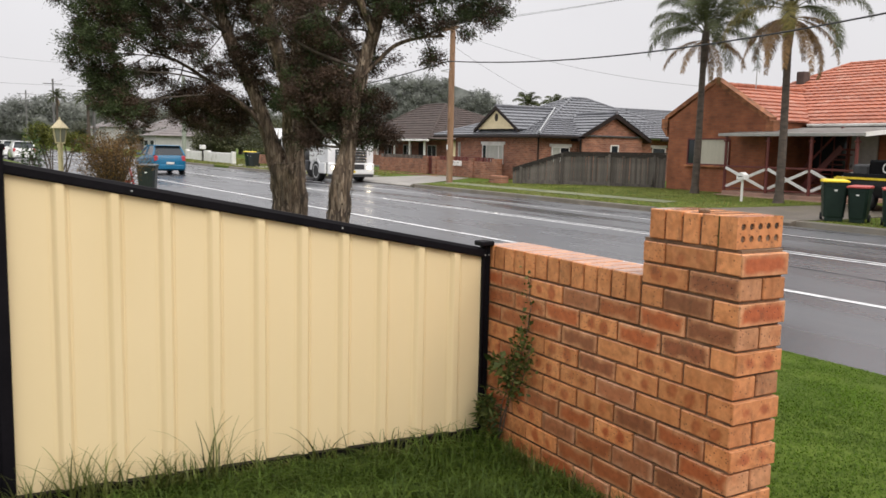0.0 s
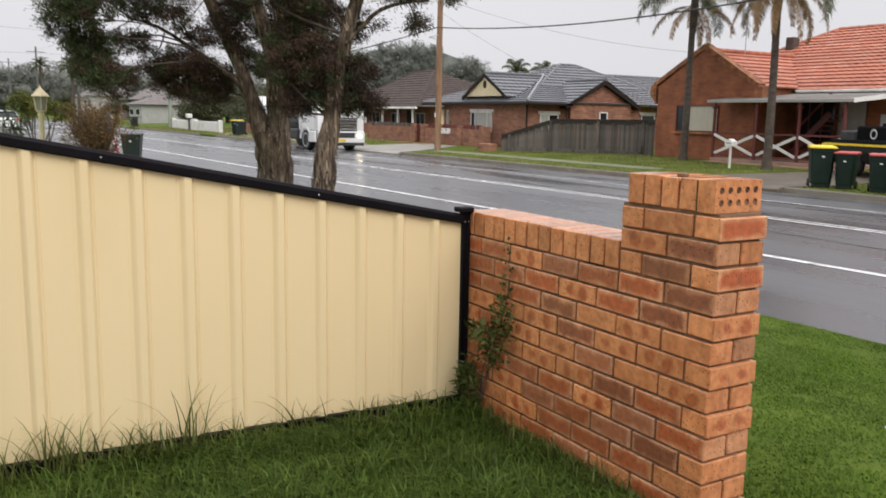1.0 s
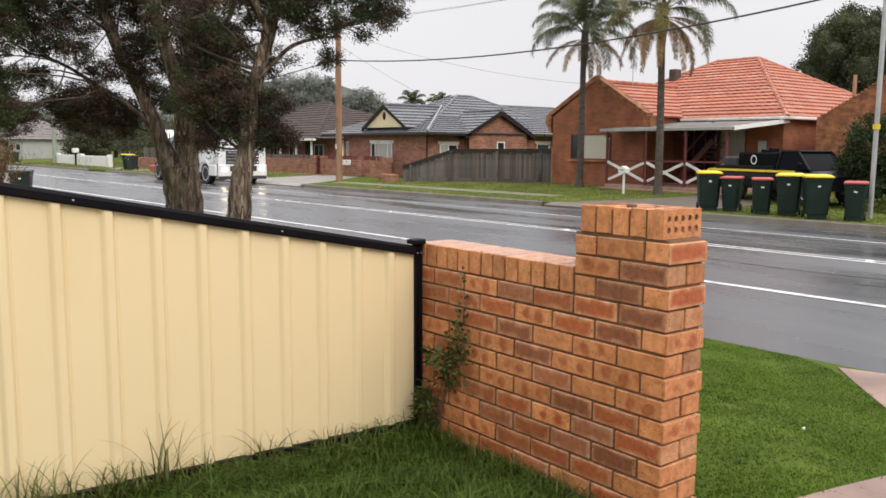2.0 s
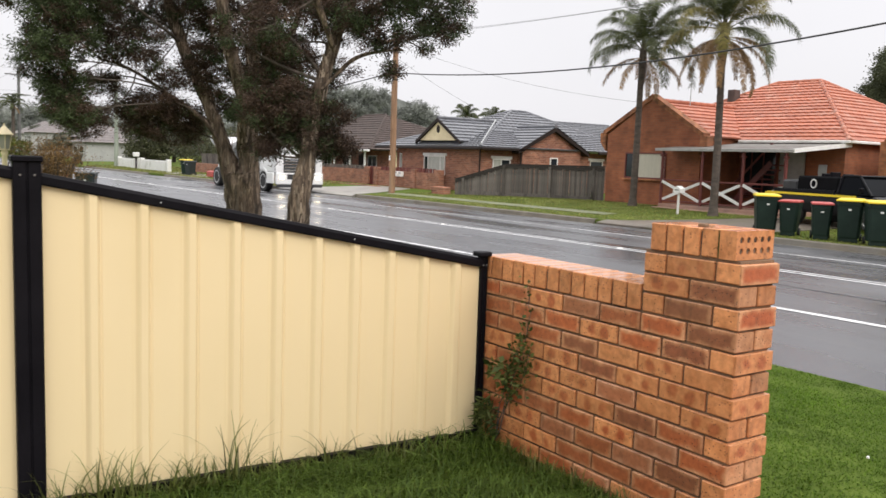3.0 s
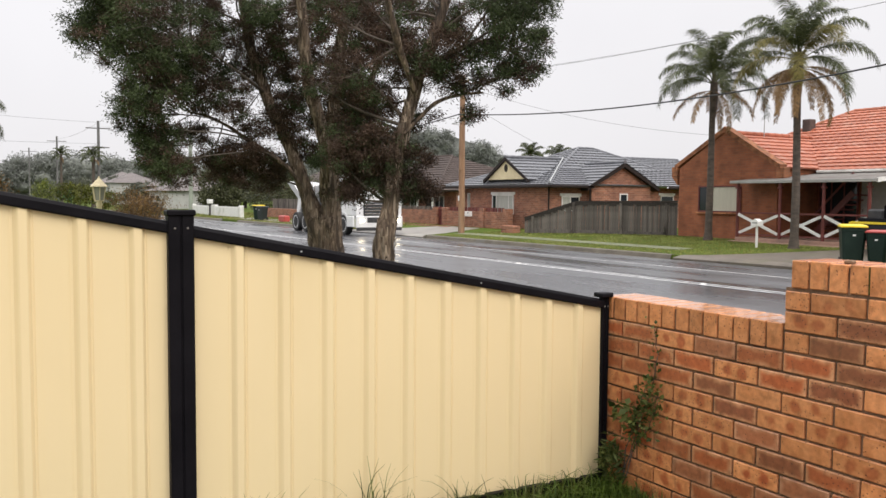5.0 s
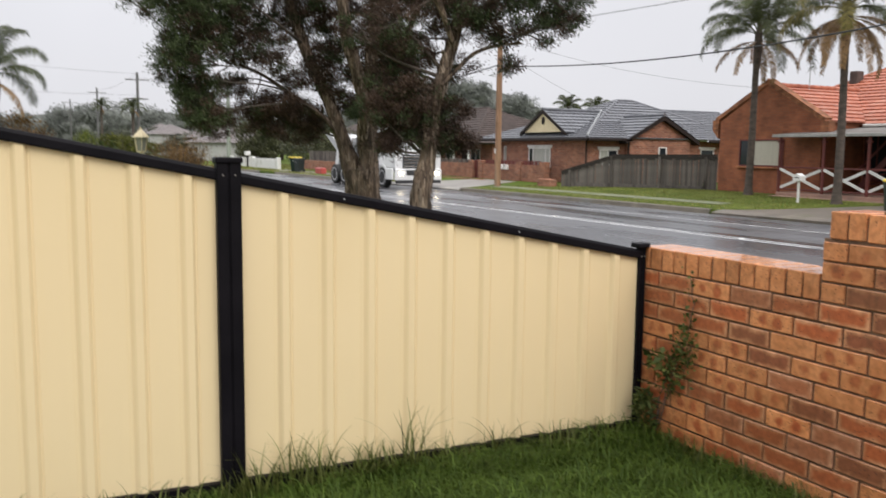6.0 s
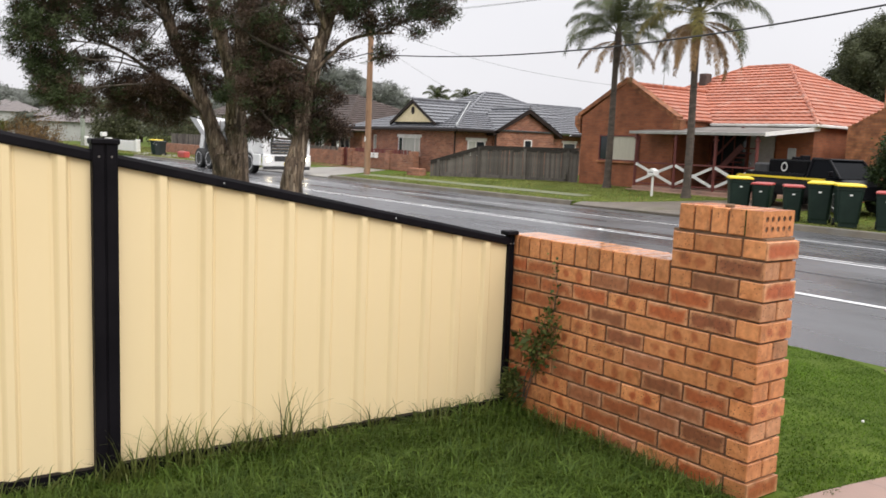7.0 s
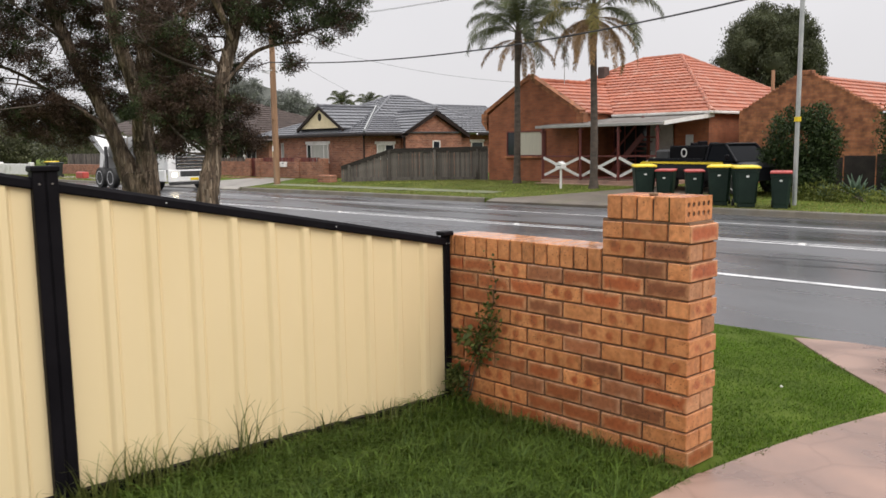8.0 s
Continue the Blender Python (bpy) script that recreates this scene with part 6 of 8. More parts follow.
# ---- wheelie bins ----
def wheelie_bin(h, w, d, lid_m, body_m, label):
    b = thing("wheelie_bin", label, "bin", None, "wheelie bins on the verge")
    bm = bmesh.new()
    lo, hi = 0.10, h * 0.93
    rows = []
    for z, s in ((lo, 0.80), (lo + 0.03, 0.82), (hi - 0.10, 0.985), (hi - 0.09, 1.02), (hi, 1.03)):
        x, y = w / 2 * s, d / 2 * s
        c = 0.06
        rows.append([bm.verts.new((px, py, z)) for px, py in ((-x + c, -y), (x - c, -y), (x, -y + c), (x, y - c), (x - c, y), (-x + c, y), (-x, y - c), (-x, -y + c))])
    for a, q in zip(rows, rows[1:]):
        for k in range(8):
            bm.faces.new((a[k], a[(k + 1) % 8], q[(k + 1) % 8], q[k]))
    bm.faces.new(rows[0][::-1])
    bm.faces.new(rows[-1])
    body = part("body", bm, body_m, b)
    part("emblem", boxed(-0.035, -d / 2 * 0.95 - 0.010, h * 0.72, 0.035, -d / 2 * 0.90, h * 0.76, 0.004), M_WHITE, body, "small white printed mark")
    bm = bmesh.new()
    x, y = w / 2 * 1.06, d / 2 * 1.06
    r0 = [bm.verts.new(p) for p in ((-x, -y - 0.02, hi + 0.002), (x, -y - 0.02, hi + 0.002), (x, y, hi + 0.002), (-x, y, hi + 0.002))]
    r1 = [bm.verts.new(p) for p in ((-x, -y - 0.02, hi + 0.035), (x, -y - 0.02, hi + 0.035), (x, y, hi + 0.05), (-x, y, hi + 0.05))]
    r2 = [bm.verts.new(p) for p in ((-x * 0.8, -y * 0.8, h - 0.005), (x * 0.8, -y * 0.8, h - 0.005), (x * 0.8, y * 0.85, h), (-x * 0.8, y * 0.85, h))]
    for p, q in ((r0, r1), (r1, r2)):
        for k in range(4):
            bm.faces.new((p[k], p[(k + 1) % 4], q[(k + 1) % 4], q[k]))
    bm.faces.new(r0[::-1])
    bm.faces.new(r2)
    part("lid", bm, lid_m, b, "closed plastic lid")
    part("handle", tube(bmesh.new(), [(-w * 0.4, d / 2 + 0.07, hi - 0.02), (w * 0.4, d / 2 + 0.07, hi - 0.02)], [0.016, 0.016], 8), body_m, b)
    for s in (-1, 1):
        bm = lathe(bmesh.new(), [(0.03, 0), (0.10, 0), (0.10, 0.05), (0.03, 0.05)], 14)
        bmesh.ops.transform(bm, matrix=Matrix.Translation((s * (w * 0.42) - (0.025), d * 0.36, 0.10)) @ pose(0, 0, 0, 0, 90, 0), verts=bm.verts)
        part("wheel", bm, M_RUBBER, b)
    bm = boxed(-w * 0.36, -d * 0.38, 0.0, w * 0.36, -d * 0.2, 0.11, 0.01)
    part("foot", bm, body_m, b)
    return b


def make_bins():
    big_y = wheelie_bin(1.06, 0.58, 0.70, M_LID_Y, M_BIN, "dark green wheelie bin with a yellow lid on the verge")
    small_r = wheelie_bin(0.93, 0.48, 0.54, M_LID_R, M_BIN, "smaller dark green wheelie bin with a red lid")
    dark = wheelie_bin(0.98, 0.56, 0.66, M_BIN_DARK, M_BIN_DARK, "dark wheelie bin with a dark lid beside the road")
    row = ((big_y, -11.55, 16.9, 12), (small_r, -10.9, 17.0, -8), (small_r, -9.97, 16.9, 5), (big_y, -9.28, 17.0, -4), (big_y, -8.47, 16.8, 8), (small_r, -7.55, 16.85, -6))
    used = set()
    for src, x, y, turn in row + ((big_y, -56.0, 15.3, 10), (dark, -55.0, 15.25, -5), (dark, -84.0, 13.6, 0)):
        m = pose(x, y, ground_z(x, y), 0, 0, turn + 30)
        if src in used:
            copy_thing(src, m)
        else:
            src.matrix_basis = m
            used.add(src)
    copy_thing(dark, pose(-25.4, 2.75, ground_z(-25.4, 2.75), 0, 0, 70))
    s = thing("marker_stand", "pinkish red plastic folding stand beside the bin", "stand", pose(-26.2, 2.3, ground_z(-26.2, 2.3)))
    for y in (-0.14, 0.14):
        part("leg", tube(bmesh.new(), [(0, y * 1.7, 0), (0, y * 0.3, 0.82)], [0.03, 0.03], 6), M_PINK, s)
    part("brace", boxed(-0.02, -0.15, 0.35, 0.02, 0.15, 0.42), M_PINK, s)


make_bins()


# ---- letterbox, lantern, shrubs ----
def make_letterbox():
    b = thing("letterbox", "white letterbox on a white post in the lawn", "letterbox", pose(-16.5, 19.3, ground_z(-16.5, 19.3)) @ Matrix.Diagonal((0.66, 0.66, 0.98, 1)))
    part("post", boxed(-0.045, -0.045, -0.1, 0.045, 0.045, 0.74, 0.006), M_WHITE, b)
    body = part("box", prism(bmesh.new(), [(-0.22, 0.72), (0.22, 0.72), (0.22, 0.86), (0.0, 0.95), (-0.22, 0.86)], "y", -0.18, 0.18), M_WHITE, b)
    part("slot", boxed(-0.14, -0.186, 0.80, 0.14, -0.178, 0.825), M_FASCIA, body)


def make_lantern():
    z = ground_z(-14.85, -0.7)
    g = thing("garden_lantern", "cream post lantern with a gilded pyramid roof", "lamp post", pose(-14.85, -0.7, z))
    H = 1.38
    smooth(part("post", lathe(bmesh.new(), [(0.07, -0.1), (0.07, 0.1), (0.045, 0.14), (0.045, H - 0.10), (0.06, H - 0.06), (0.04, H)], 14), M_CREAM_P, g))
    bm = bmesh.new()
    n = 6
    for z0, z1, r0, r1 in ((H, H + 0.26, 0.085, 0.125),):
        for k in range(n):
            a = 2 * math.pi * k / n
            tube(bm, [(r0 * math.cos(a), r0 * math.sin(a), z0), (r1 * math.cos(a), r1 * math.sin(a), z1)], [0.008, 0.008], 5)
    lathe(bm, [(0.09, H - 0.01), (0.09, H + 0.01)], n)
    part("lantern_frame", bm, M_CREAM_P, g)
    part("glass", lathe(bmesh.new(), [(0.078, H + 0.012), (0.118, H + 0.255)], n), M_LANTERN, g, "dull lantern glass")
    part("lantern_roof", lathe(bmesh.new(), [(0.165, H + 0.26), (0.16, H + 0.275), (0.02, H + 0.42), (0.012, H + 0.46)], n), M_CREAM_P, g, "gilded pyramid roof")


def blob_points(c, r, n, k):
    """Tufts of leaf places inside an uneven round form."""
    cs = []
    for _ in range(n):
        o = RNG.normal(size=3)
        o /= np.linalg.norm(o)
        q = np.array(c) + o * np.array(r) * RNG.uniform(0.55, 1.0) ** 0.5
        cs.append(q + RNG.normal(size=(k, 3)) * np.array(r) * 0.16)
    return np.concatenate(cs)


def shrub(name, label, place, blobs, mat_, leaf, n, k, stems=5, category="shrub", stem_r=0.03):
    s = thing(name, label, category, pose(place[0], place[1], ground_z(place[0], place[1]) if len(place) < 3 else place[2]))
    rnd = random.Random(len(name) + int(abs(place[0]) * 10))
    for i in range(stems):
        b = blobs[i % len(blobs)]
        bm = bmesh.new()
        tube(bm, bent((rnd.uniform(-0.1, 0.1), rnd.uniform(-0.1, 0.1), -0.1), (b[0] + rnd.uniform(-0.4, 0.4) * b[3], b[1] + rnd.uniform(-0.4, 0.4) * b[4], b[2] + 0.5 * b[5]), 5, 0.1, rnd),
             [stem_r * (1 - 0.14 * q) for q in range(6)], 6)
        part("stem", bm, M_TWIG, s)
    pts = np.concatenate([blob_points(b[:3], b[3:6], max(6, int(n * b[3] * b[5])), k) for b in blobs])
    part_mesh("foliage", leaf_mesh("foliage", pts, leaf[0], leaf[1]), mat_, s)
    return s


def twiggy_shrub():
    x, y = -19.6, 0.85
    s = thing("twiggy_shrub", "bare rusty-brown twiggy shrub in the garden", "shrub", pose(x, y, ground_z(x, y)))
    rnd = random.Random(12)
    bm = bmesh.new()
    tips = []
    for i in range(150):
        a, lean = rnd.uniform(0, 6.28), rnd.uniform(0.05, 0.85)
        L = rnd.uniform(1.1, 1.82)
        tip = Vector((math.cos(a) * lean * L * 0.72, math.sin(a) * lean * L * 0.72, L * math.sqrt(max(0.1, 1 - 0.75 * lean * lean))))
        p = bent((rnd.uniform(-0.15, 0.15), rnd.uniform(-0.15, 0.15), -0.05), tip, 4, 0.06, rnd)
        tube(bm, p, [0.012, 0.010, 0.008, 0.006, 0.004], 4, False)
        tips += [p[4], p[3], p[3].lerp(p[4], 0.5), p[2]]
    tagged(part("twig_mass", bm, M_TWIG, s, "thin rusty stems"), kind="stuff")
    pts = np.concatenate([np.array(t)[None, :] + RNG.normal(size=(17, 3)) * 0.08 for t in tips])
    part_mesh("foliage", leaf_mesh("foliage", pts, 0.055, 0.022), M_RUST, s, "sparse rusty leaves")


def make_shrubs():
    twiggy_shrub()
    shrub("dark_shrub", "dark clipped shrub behind the lantern", (-17.6, -1.0), [(0, 0, 0.8, 0.22, 0.22, 0.75)], M_HEDGE, (0.07, 0.035), 260, 18)
    shrub("yellow_green_hedge", "yellow-green clipped hedge in the neighbouring garden", (-22.5, -0.1), [(0, 0, 1.52, 0.5, 0.36, 0.28), (0.1, 0.55, 1.40, 0.45, 0.34, 0.24), (-0.1, -0.35, 1.62, 0.4, 0.26, 0.26)], M_HEDGE_Y, (0.07, 0.035), 420, 26, 7)
    shrub("autumn_hedge", "rusty orange-brown hedge in the neighbouring garden", (-30.0, -2.7), [(0, 0, 1.9, 0.5, 1.1, 0.6), (0.2, 0.4, 1.2, 0.5, 0.9, 0.8)], M_RUST, (0.10, 0.05), 160, 26, 6)
    # garden across the road
    shrub("garden_bush", "large dark green rounded garden bush", (-8.55, 19.9), [(0.1, 0, 1.55, 0.85, 0.8, 0.72), (0.15, 0.2, 0.7, 0.75, 0.7, 0.6), (-0.55, 0, 1.0, 0.45, 0.5, 0.5), (0.5, 0, 2.05, 0.42, 0.4, 0.42), (-0.3, 0.1, 2.1, 0.4, 0.35, 0.34), (0.8, 0, 1.4, 0.4, 0.4, 0.5), (0.1, 0, 0.5, 0.9, 0.7, 0.5)], M_BUSH, (0.10, 0.045), 330, 26, 8)
    shrub("garden_bush", "dark green garden bush by the driveway", (-6.0, 21.0), [(0.1, 0, 1.6, 0.9, 0.8, 0.95), (0.2, -0.3, 0.6, 0.7, 0.6, 0.5), (0.9, 0, 1.0, 0.9, 0.8, 0.9)], M_BUSH, (0.085, 0.042), 300, 30, 8)
    shrub("low_groundcover", "low green groundcover along the garden edge", (-6.2, 18.9), [(0, 0, 0.12, 2.0, 0.5, 0.2), (-1.4, 0.2, 0.2, 0.9, 0.5, 0.28), (1.3, 0.3, 0.2, 1.0, 0.5, 0.3)], M_HEDGE_L, (0.09, 0.04), 160, 22, 6, stem_r=0.012)
    for x, y, r in ((-6.7, 19.3, 0.62), (-5.7, 19.1, 0.55), (-7.35, 19.0, 0.4)):
        a = thing("agave", "pale green agave with broad pointed leaves", "plant", pose(x, y, ground_z(x, y)), "agaves in the garden bed")
        rnd = random.Random(int(x * 10))
        for k in range(22):
            ang, el = k * 2.4, radians(20 + 62 * (k / 22))
            L = r * rnd.uniform(0.85, 1.15)
            d = Vector((math.cos(ang) * math.cos(el), math.sin(ang) * math.cos(el), math.sin(el)))
            s = Vector((-math.sin(ang), math.cos(ang), 0)) * 0.06 * r / 0.5
            up = d.cross(s).normalized() * 0.02
            bm = bmesh.new()
            pts = [Vector((0, 0, 0.03)), d * L * 0.45 + Vector((0, 0, 0.03)), d * L]
            rows = [[bm.verts.new(p - s * w), ] + [bm.verts.new(p - abs(up.z) * Vector((0, 0, 0.6))), bm.verts.new(p + s * w)] for p, w in zip(pts, (0.8, 1.1, 0.06))]
            for p, q in zip(rows, rows[1:]):
                for i in range(2):
                    bm.faces.new((p[i], p[i + 1], q[i + 1], q[i]))
            ob = part("leaf", bm, M_AGAVE, a)
            md = ob.modifiers.new("thickness", "SOLIDIFY")
            md.thickness = 0.012
    # dark boundary fence behind the right-hand garden
    f = thing("dark_panel_fence", "dark grey panel fence behind the garden", "fence", pose(-9.9, 21.9, 0))
    for i in range(6):
        part("panel", boxed(0.02 + i * 0.9, 0, -0.1, 0.88 + i * 0.9, 0.04, 0.92 + 0.05 * i, 0.004), M_CAPPING, f)


make_letterbox()
make_lantern()
make_shrubs()


# ---- palms ----
def frond(length, rise, bend, leaf_len, rnd):
    """A feather leaf in the xz plane: a rib that leaves at the angle rise and arches over, with leaflets on both sides."""
    n = 40
    t = np.linspace(0, 1, n)
    ang = np.radians(rise - bend * t ** (1.2 + 1.1 * max(0.0, rise) / 88))
    step = length / (n - 1)
    x = np.concatenate([[0], np.cumsum(np.cos(ang[:-1]) * step)])
    z = np.concatenate([[0], np.cumsum(np.sin(ang[:-1]) * step)])
    rib = np.stack([x, np.zeros(n), z], 1)
    d = np.stack([np.cos(ang), np.zeros(n), np.sin(ang)], 1)
    up = np.stack([-np.sin(ang), np.zeros(n), np.cos(ang)], 1)
    vs, fs = [], []
    for i in range(7, n):
        L = leaf_len * min(1.0, 0.45 + 2.2 * (t[i] - 0.15)) * (1.0 - 0.55 * max(0.0, t[i] - 0.55) / 0.45)
        for s in (-1, 1):
            for rep in range(6):
                j = rnd.uniform(-0.3, 0.3)
                side = d[i] * (0.55 + j) + np.array([0, s * (0.80 + 0.3 * j), 0]) + up[i] * rnd.uniform(-0.5, 0.35)
                side = side / np.linalg.norm(side)
                p = rib[i] + d[i] * rnd.uniform(-0.06, 0.06)
                w = d[i] * 0.008
                LL = L * rnd.uniform(0.75, 1.1)
                m = p + side * LL * 0.5 + np.array([0, 0, -0.06 * LL])
                q = p + side * LL * 0.86 + np.array([0, 0, -0.42 * LL])
                k = len(vs)
                vs += [p - w * 0.6, p + w * 0.6, m + w, m - w, q]
                fs += [(k, k + 1, k + 2), (k, k + 2, k + 3), (k + 3, k + 2, k + 4)]
    for i in range(n - 1):
        r = 0.024 * (1 - 0.85 * t[i])
        k = len(vs)
        vs += [rib[i] + (0, r, 0), rib[i] - (0, r, 0), rib[i + 1] - (0, r, 0), rib[i + 1] + (0, r, 0), rib[i] + (0, 0, -r * 1.3), rib[i + 1] + (0, 0, -r * 1.3)]
        fs += [(k, k + 1, k + 2), (k, k + 2, k + 3), (k, k + 4, k + 5), (k, k + 5, k + 3), (k + 1, k + 4, k + 5), (k + 1, k + 5, k + 2)]
    return np.array(vs), fs


def palm(place, height, lean, n_live, n_dead, seed, label, crown=2.75, r=(0.132, 0.105), golden=0.0):
    rnd = random.Random(seed)
    x, y = place
    p = thing("palm_tree", label, "palm tree", pose(x, y, ground_z(x, y)), "palms on the lawn")
    pts, rad = [], []
    for i in range(61):
        s = i / 60
        pts.append((lean * s ** 1.5 + 0.02 * math.sin(5 * s), 0, -0.1 + (height + 0.1) * s))
        rad.append((r[0] + (r[1] - r[0]) * min(1, s * 1.5)) * (1 + (0.45 * (1 - s * 14) if s < 0.07 else 0)) * (1 + 0.05 * (i % 2)))
    smooth(part("trunk", tube(bmesh.new(), pts, rad, 14), M_PALM_TRUNK, p, "ringed grey palm trunk"), 25)
    top = Vector((lean, 0, height))
    bm = lathe(bmesh.new(), [(r[1] * 0.9, -0.95), (r[1] * 1.15, -0.6), (r[1] * 1.45, -0.15), (r[1] * 1.2, 0.25), (0.05, 0.6)], 12, top)
    part("crownshaft", bm, M_PALM_TRUNK, p, "brown fibrous leaf bases")
    for k in range(n_live + n_dead):
        dead = k >= n_live
        L = crown * rnd.uniform(0.88, 1.1)
        u = k / n_live
        m = M_PALM
        if dead:
            rise, bend, L, leaf, m = rnd.uniform(-35, 12), rnd.uniform(58, 92), L * rnd.uniform(0.60, 0.95), 0.26, M_PALM_DEAD
        else:
            rise, bend, leaf = 88 - 78 * u + rnd.uniform(-6, 6), 122 - 12 * (1 - u) + rnd.uniform(-12, 12), 0.54
            if u > 1 - golden and rnd.random() < 0.75:
                m = M_PALM_GOLD
        vs, fs = frond(L, rise, bend, leaf, rnd)
        mt = Matrix.Translation(top + Vector((0, 0, 0.22 if not dead else 0.0))) @ pose(0, 0, 0, 0, 0, k * 137.5 + rnd.uniform(-12, 12))
        v4 = np.concatenate([vs, np.ones((len(vs), 1))], 1) @ np.array(mt).T
        part_mesh("frond", np_mesh("frond", v4[:, :3], fs), m, p, {M_PALM_DEAD: "hanging dry brown frond", M_PALM_GOLD: "yellowing drooping frond"}.get(m, ""))
    return p


def make_palms():
    palm((-19.72, 20.6), 5.38, 0.10, 22, 6, 21, "tall palm with drooping green fronds before the gable", crown=2.6, golden=0.25)
    palm((-15.41, 19.7), 5.62, -0.03, 22, 16, 34, "tall palm with dry brown fronds hanging below the crown", crown=2.6, golden=0.55)


make_palms()

# ---- vehicles ----
def wheel_at(parent, x, y, r, w, name="wheel"):
    """A wheel on its own axle; the hub sits on the outer side."""
    e = new(name)
    e.parent = parent
    e.matrix_basis = Matrix.Translation((x, y, r))
    s = 1 if y > 0 else -1
    bm = lathe(bmesh.new(), [(r * 0.66, -w / 2), (r * 0.93, -w / 2), (r, -w * 0.36), (r, w * 0.36), (r * 0.93, w / 2), (r * 0.66, w / 2)], 24)
    bmesh.ops.transform(bm, matrix=pose(0, 0, 0, 90, 0, 0), verts=bm.verts)
    smooth(part("tyre", bm, M_RUBBER, e), 40)
    bm = lathe(bmesh.new(), [(r * 0.65, -w * 0.35), (r * 0.67, w * 0.51), (r * 0.58, w * 0.50), (r * 0.46, w * 0.36), (r * 0.20, w * 0.46), (0.02, w * 0.48)], 18)
    for k in range(5):
        a = 2 * math.pi * k / 5
        tube(bm, [(r * 0.12 * math.cos(a), r * 0.12 * math.sin(a), w * 0.34), (r * 0.55 * math.cos(a), r * 0.55 * math.sin(a), w * 0.40)], [r * 0.08, r * 0.07], 6)
    bmesh.ops.transform(bm, matrix=pose(0, 0, 0, -90 * s, 0, 0), verts=bm.verts)
    part("rim", bm, M_RIM, e)
    return e


def loft(bm, sections):
    """Closed skin over cross-sections of equal count."""
    rows = [[bm.verts.new(p) for p in s] for s in sections]
    n = len(rows[0])
    for a, b in zip(rows, rows[1:]):
        for k in range(n):
            bm.faces.new((a[k], a[(k + 1) % n], b[(k + 1) % n], b[k]))
    bm.faces.new(rows[0][::-1])
    bm.faces.new(rows[-1])
    return bm


def car_section(x, half, z0, z1, round_=0.10):
    r = round_
    return [(x, -half + r * 0.6, z0), (x, -half, z0 + r), (x, -half, z1 - 2 * r), (x, -half + r * 0.5, z1 - r * 0.5), (x, -half + r * 2.2, z1),
            (x, half - r * 2.2, z1), (x, half - r * 0.5, z1 - r * 0.5), (x, half, z1 - 2 * r), (x, half, z0 + r), (x, half - r * 0.6, z0)]


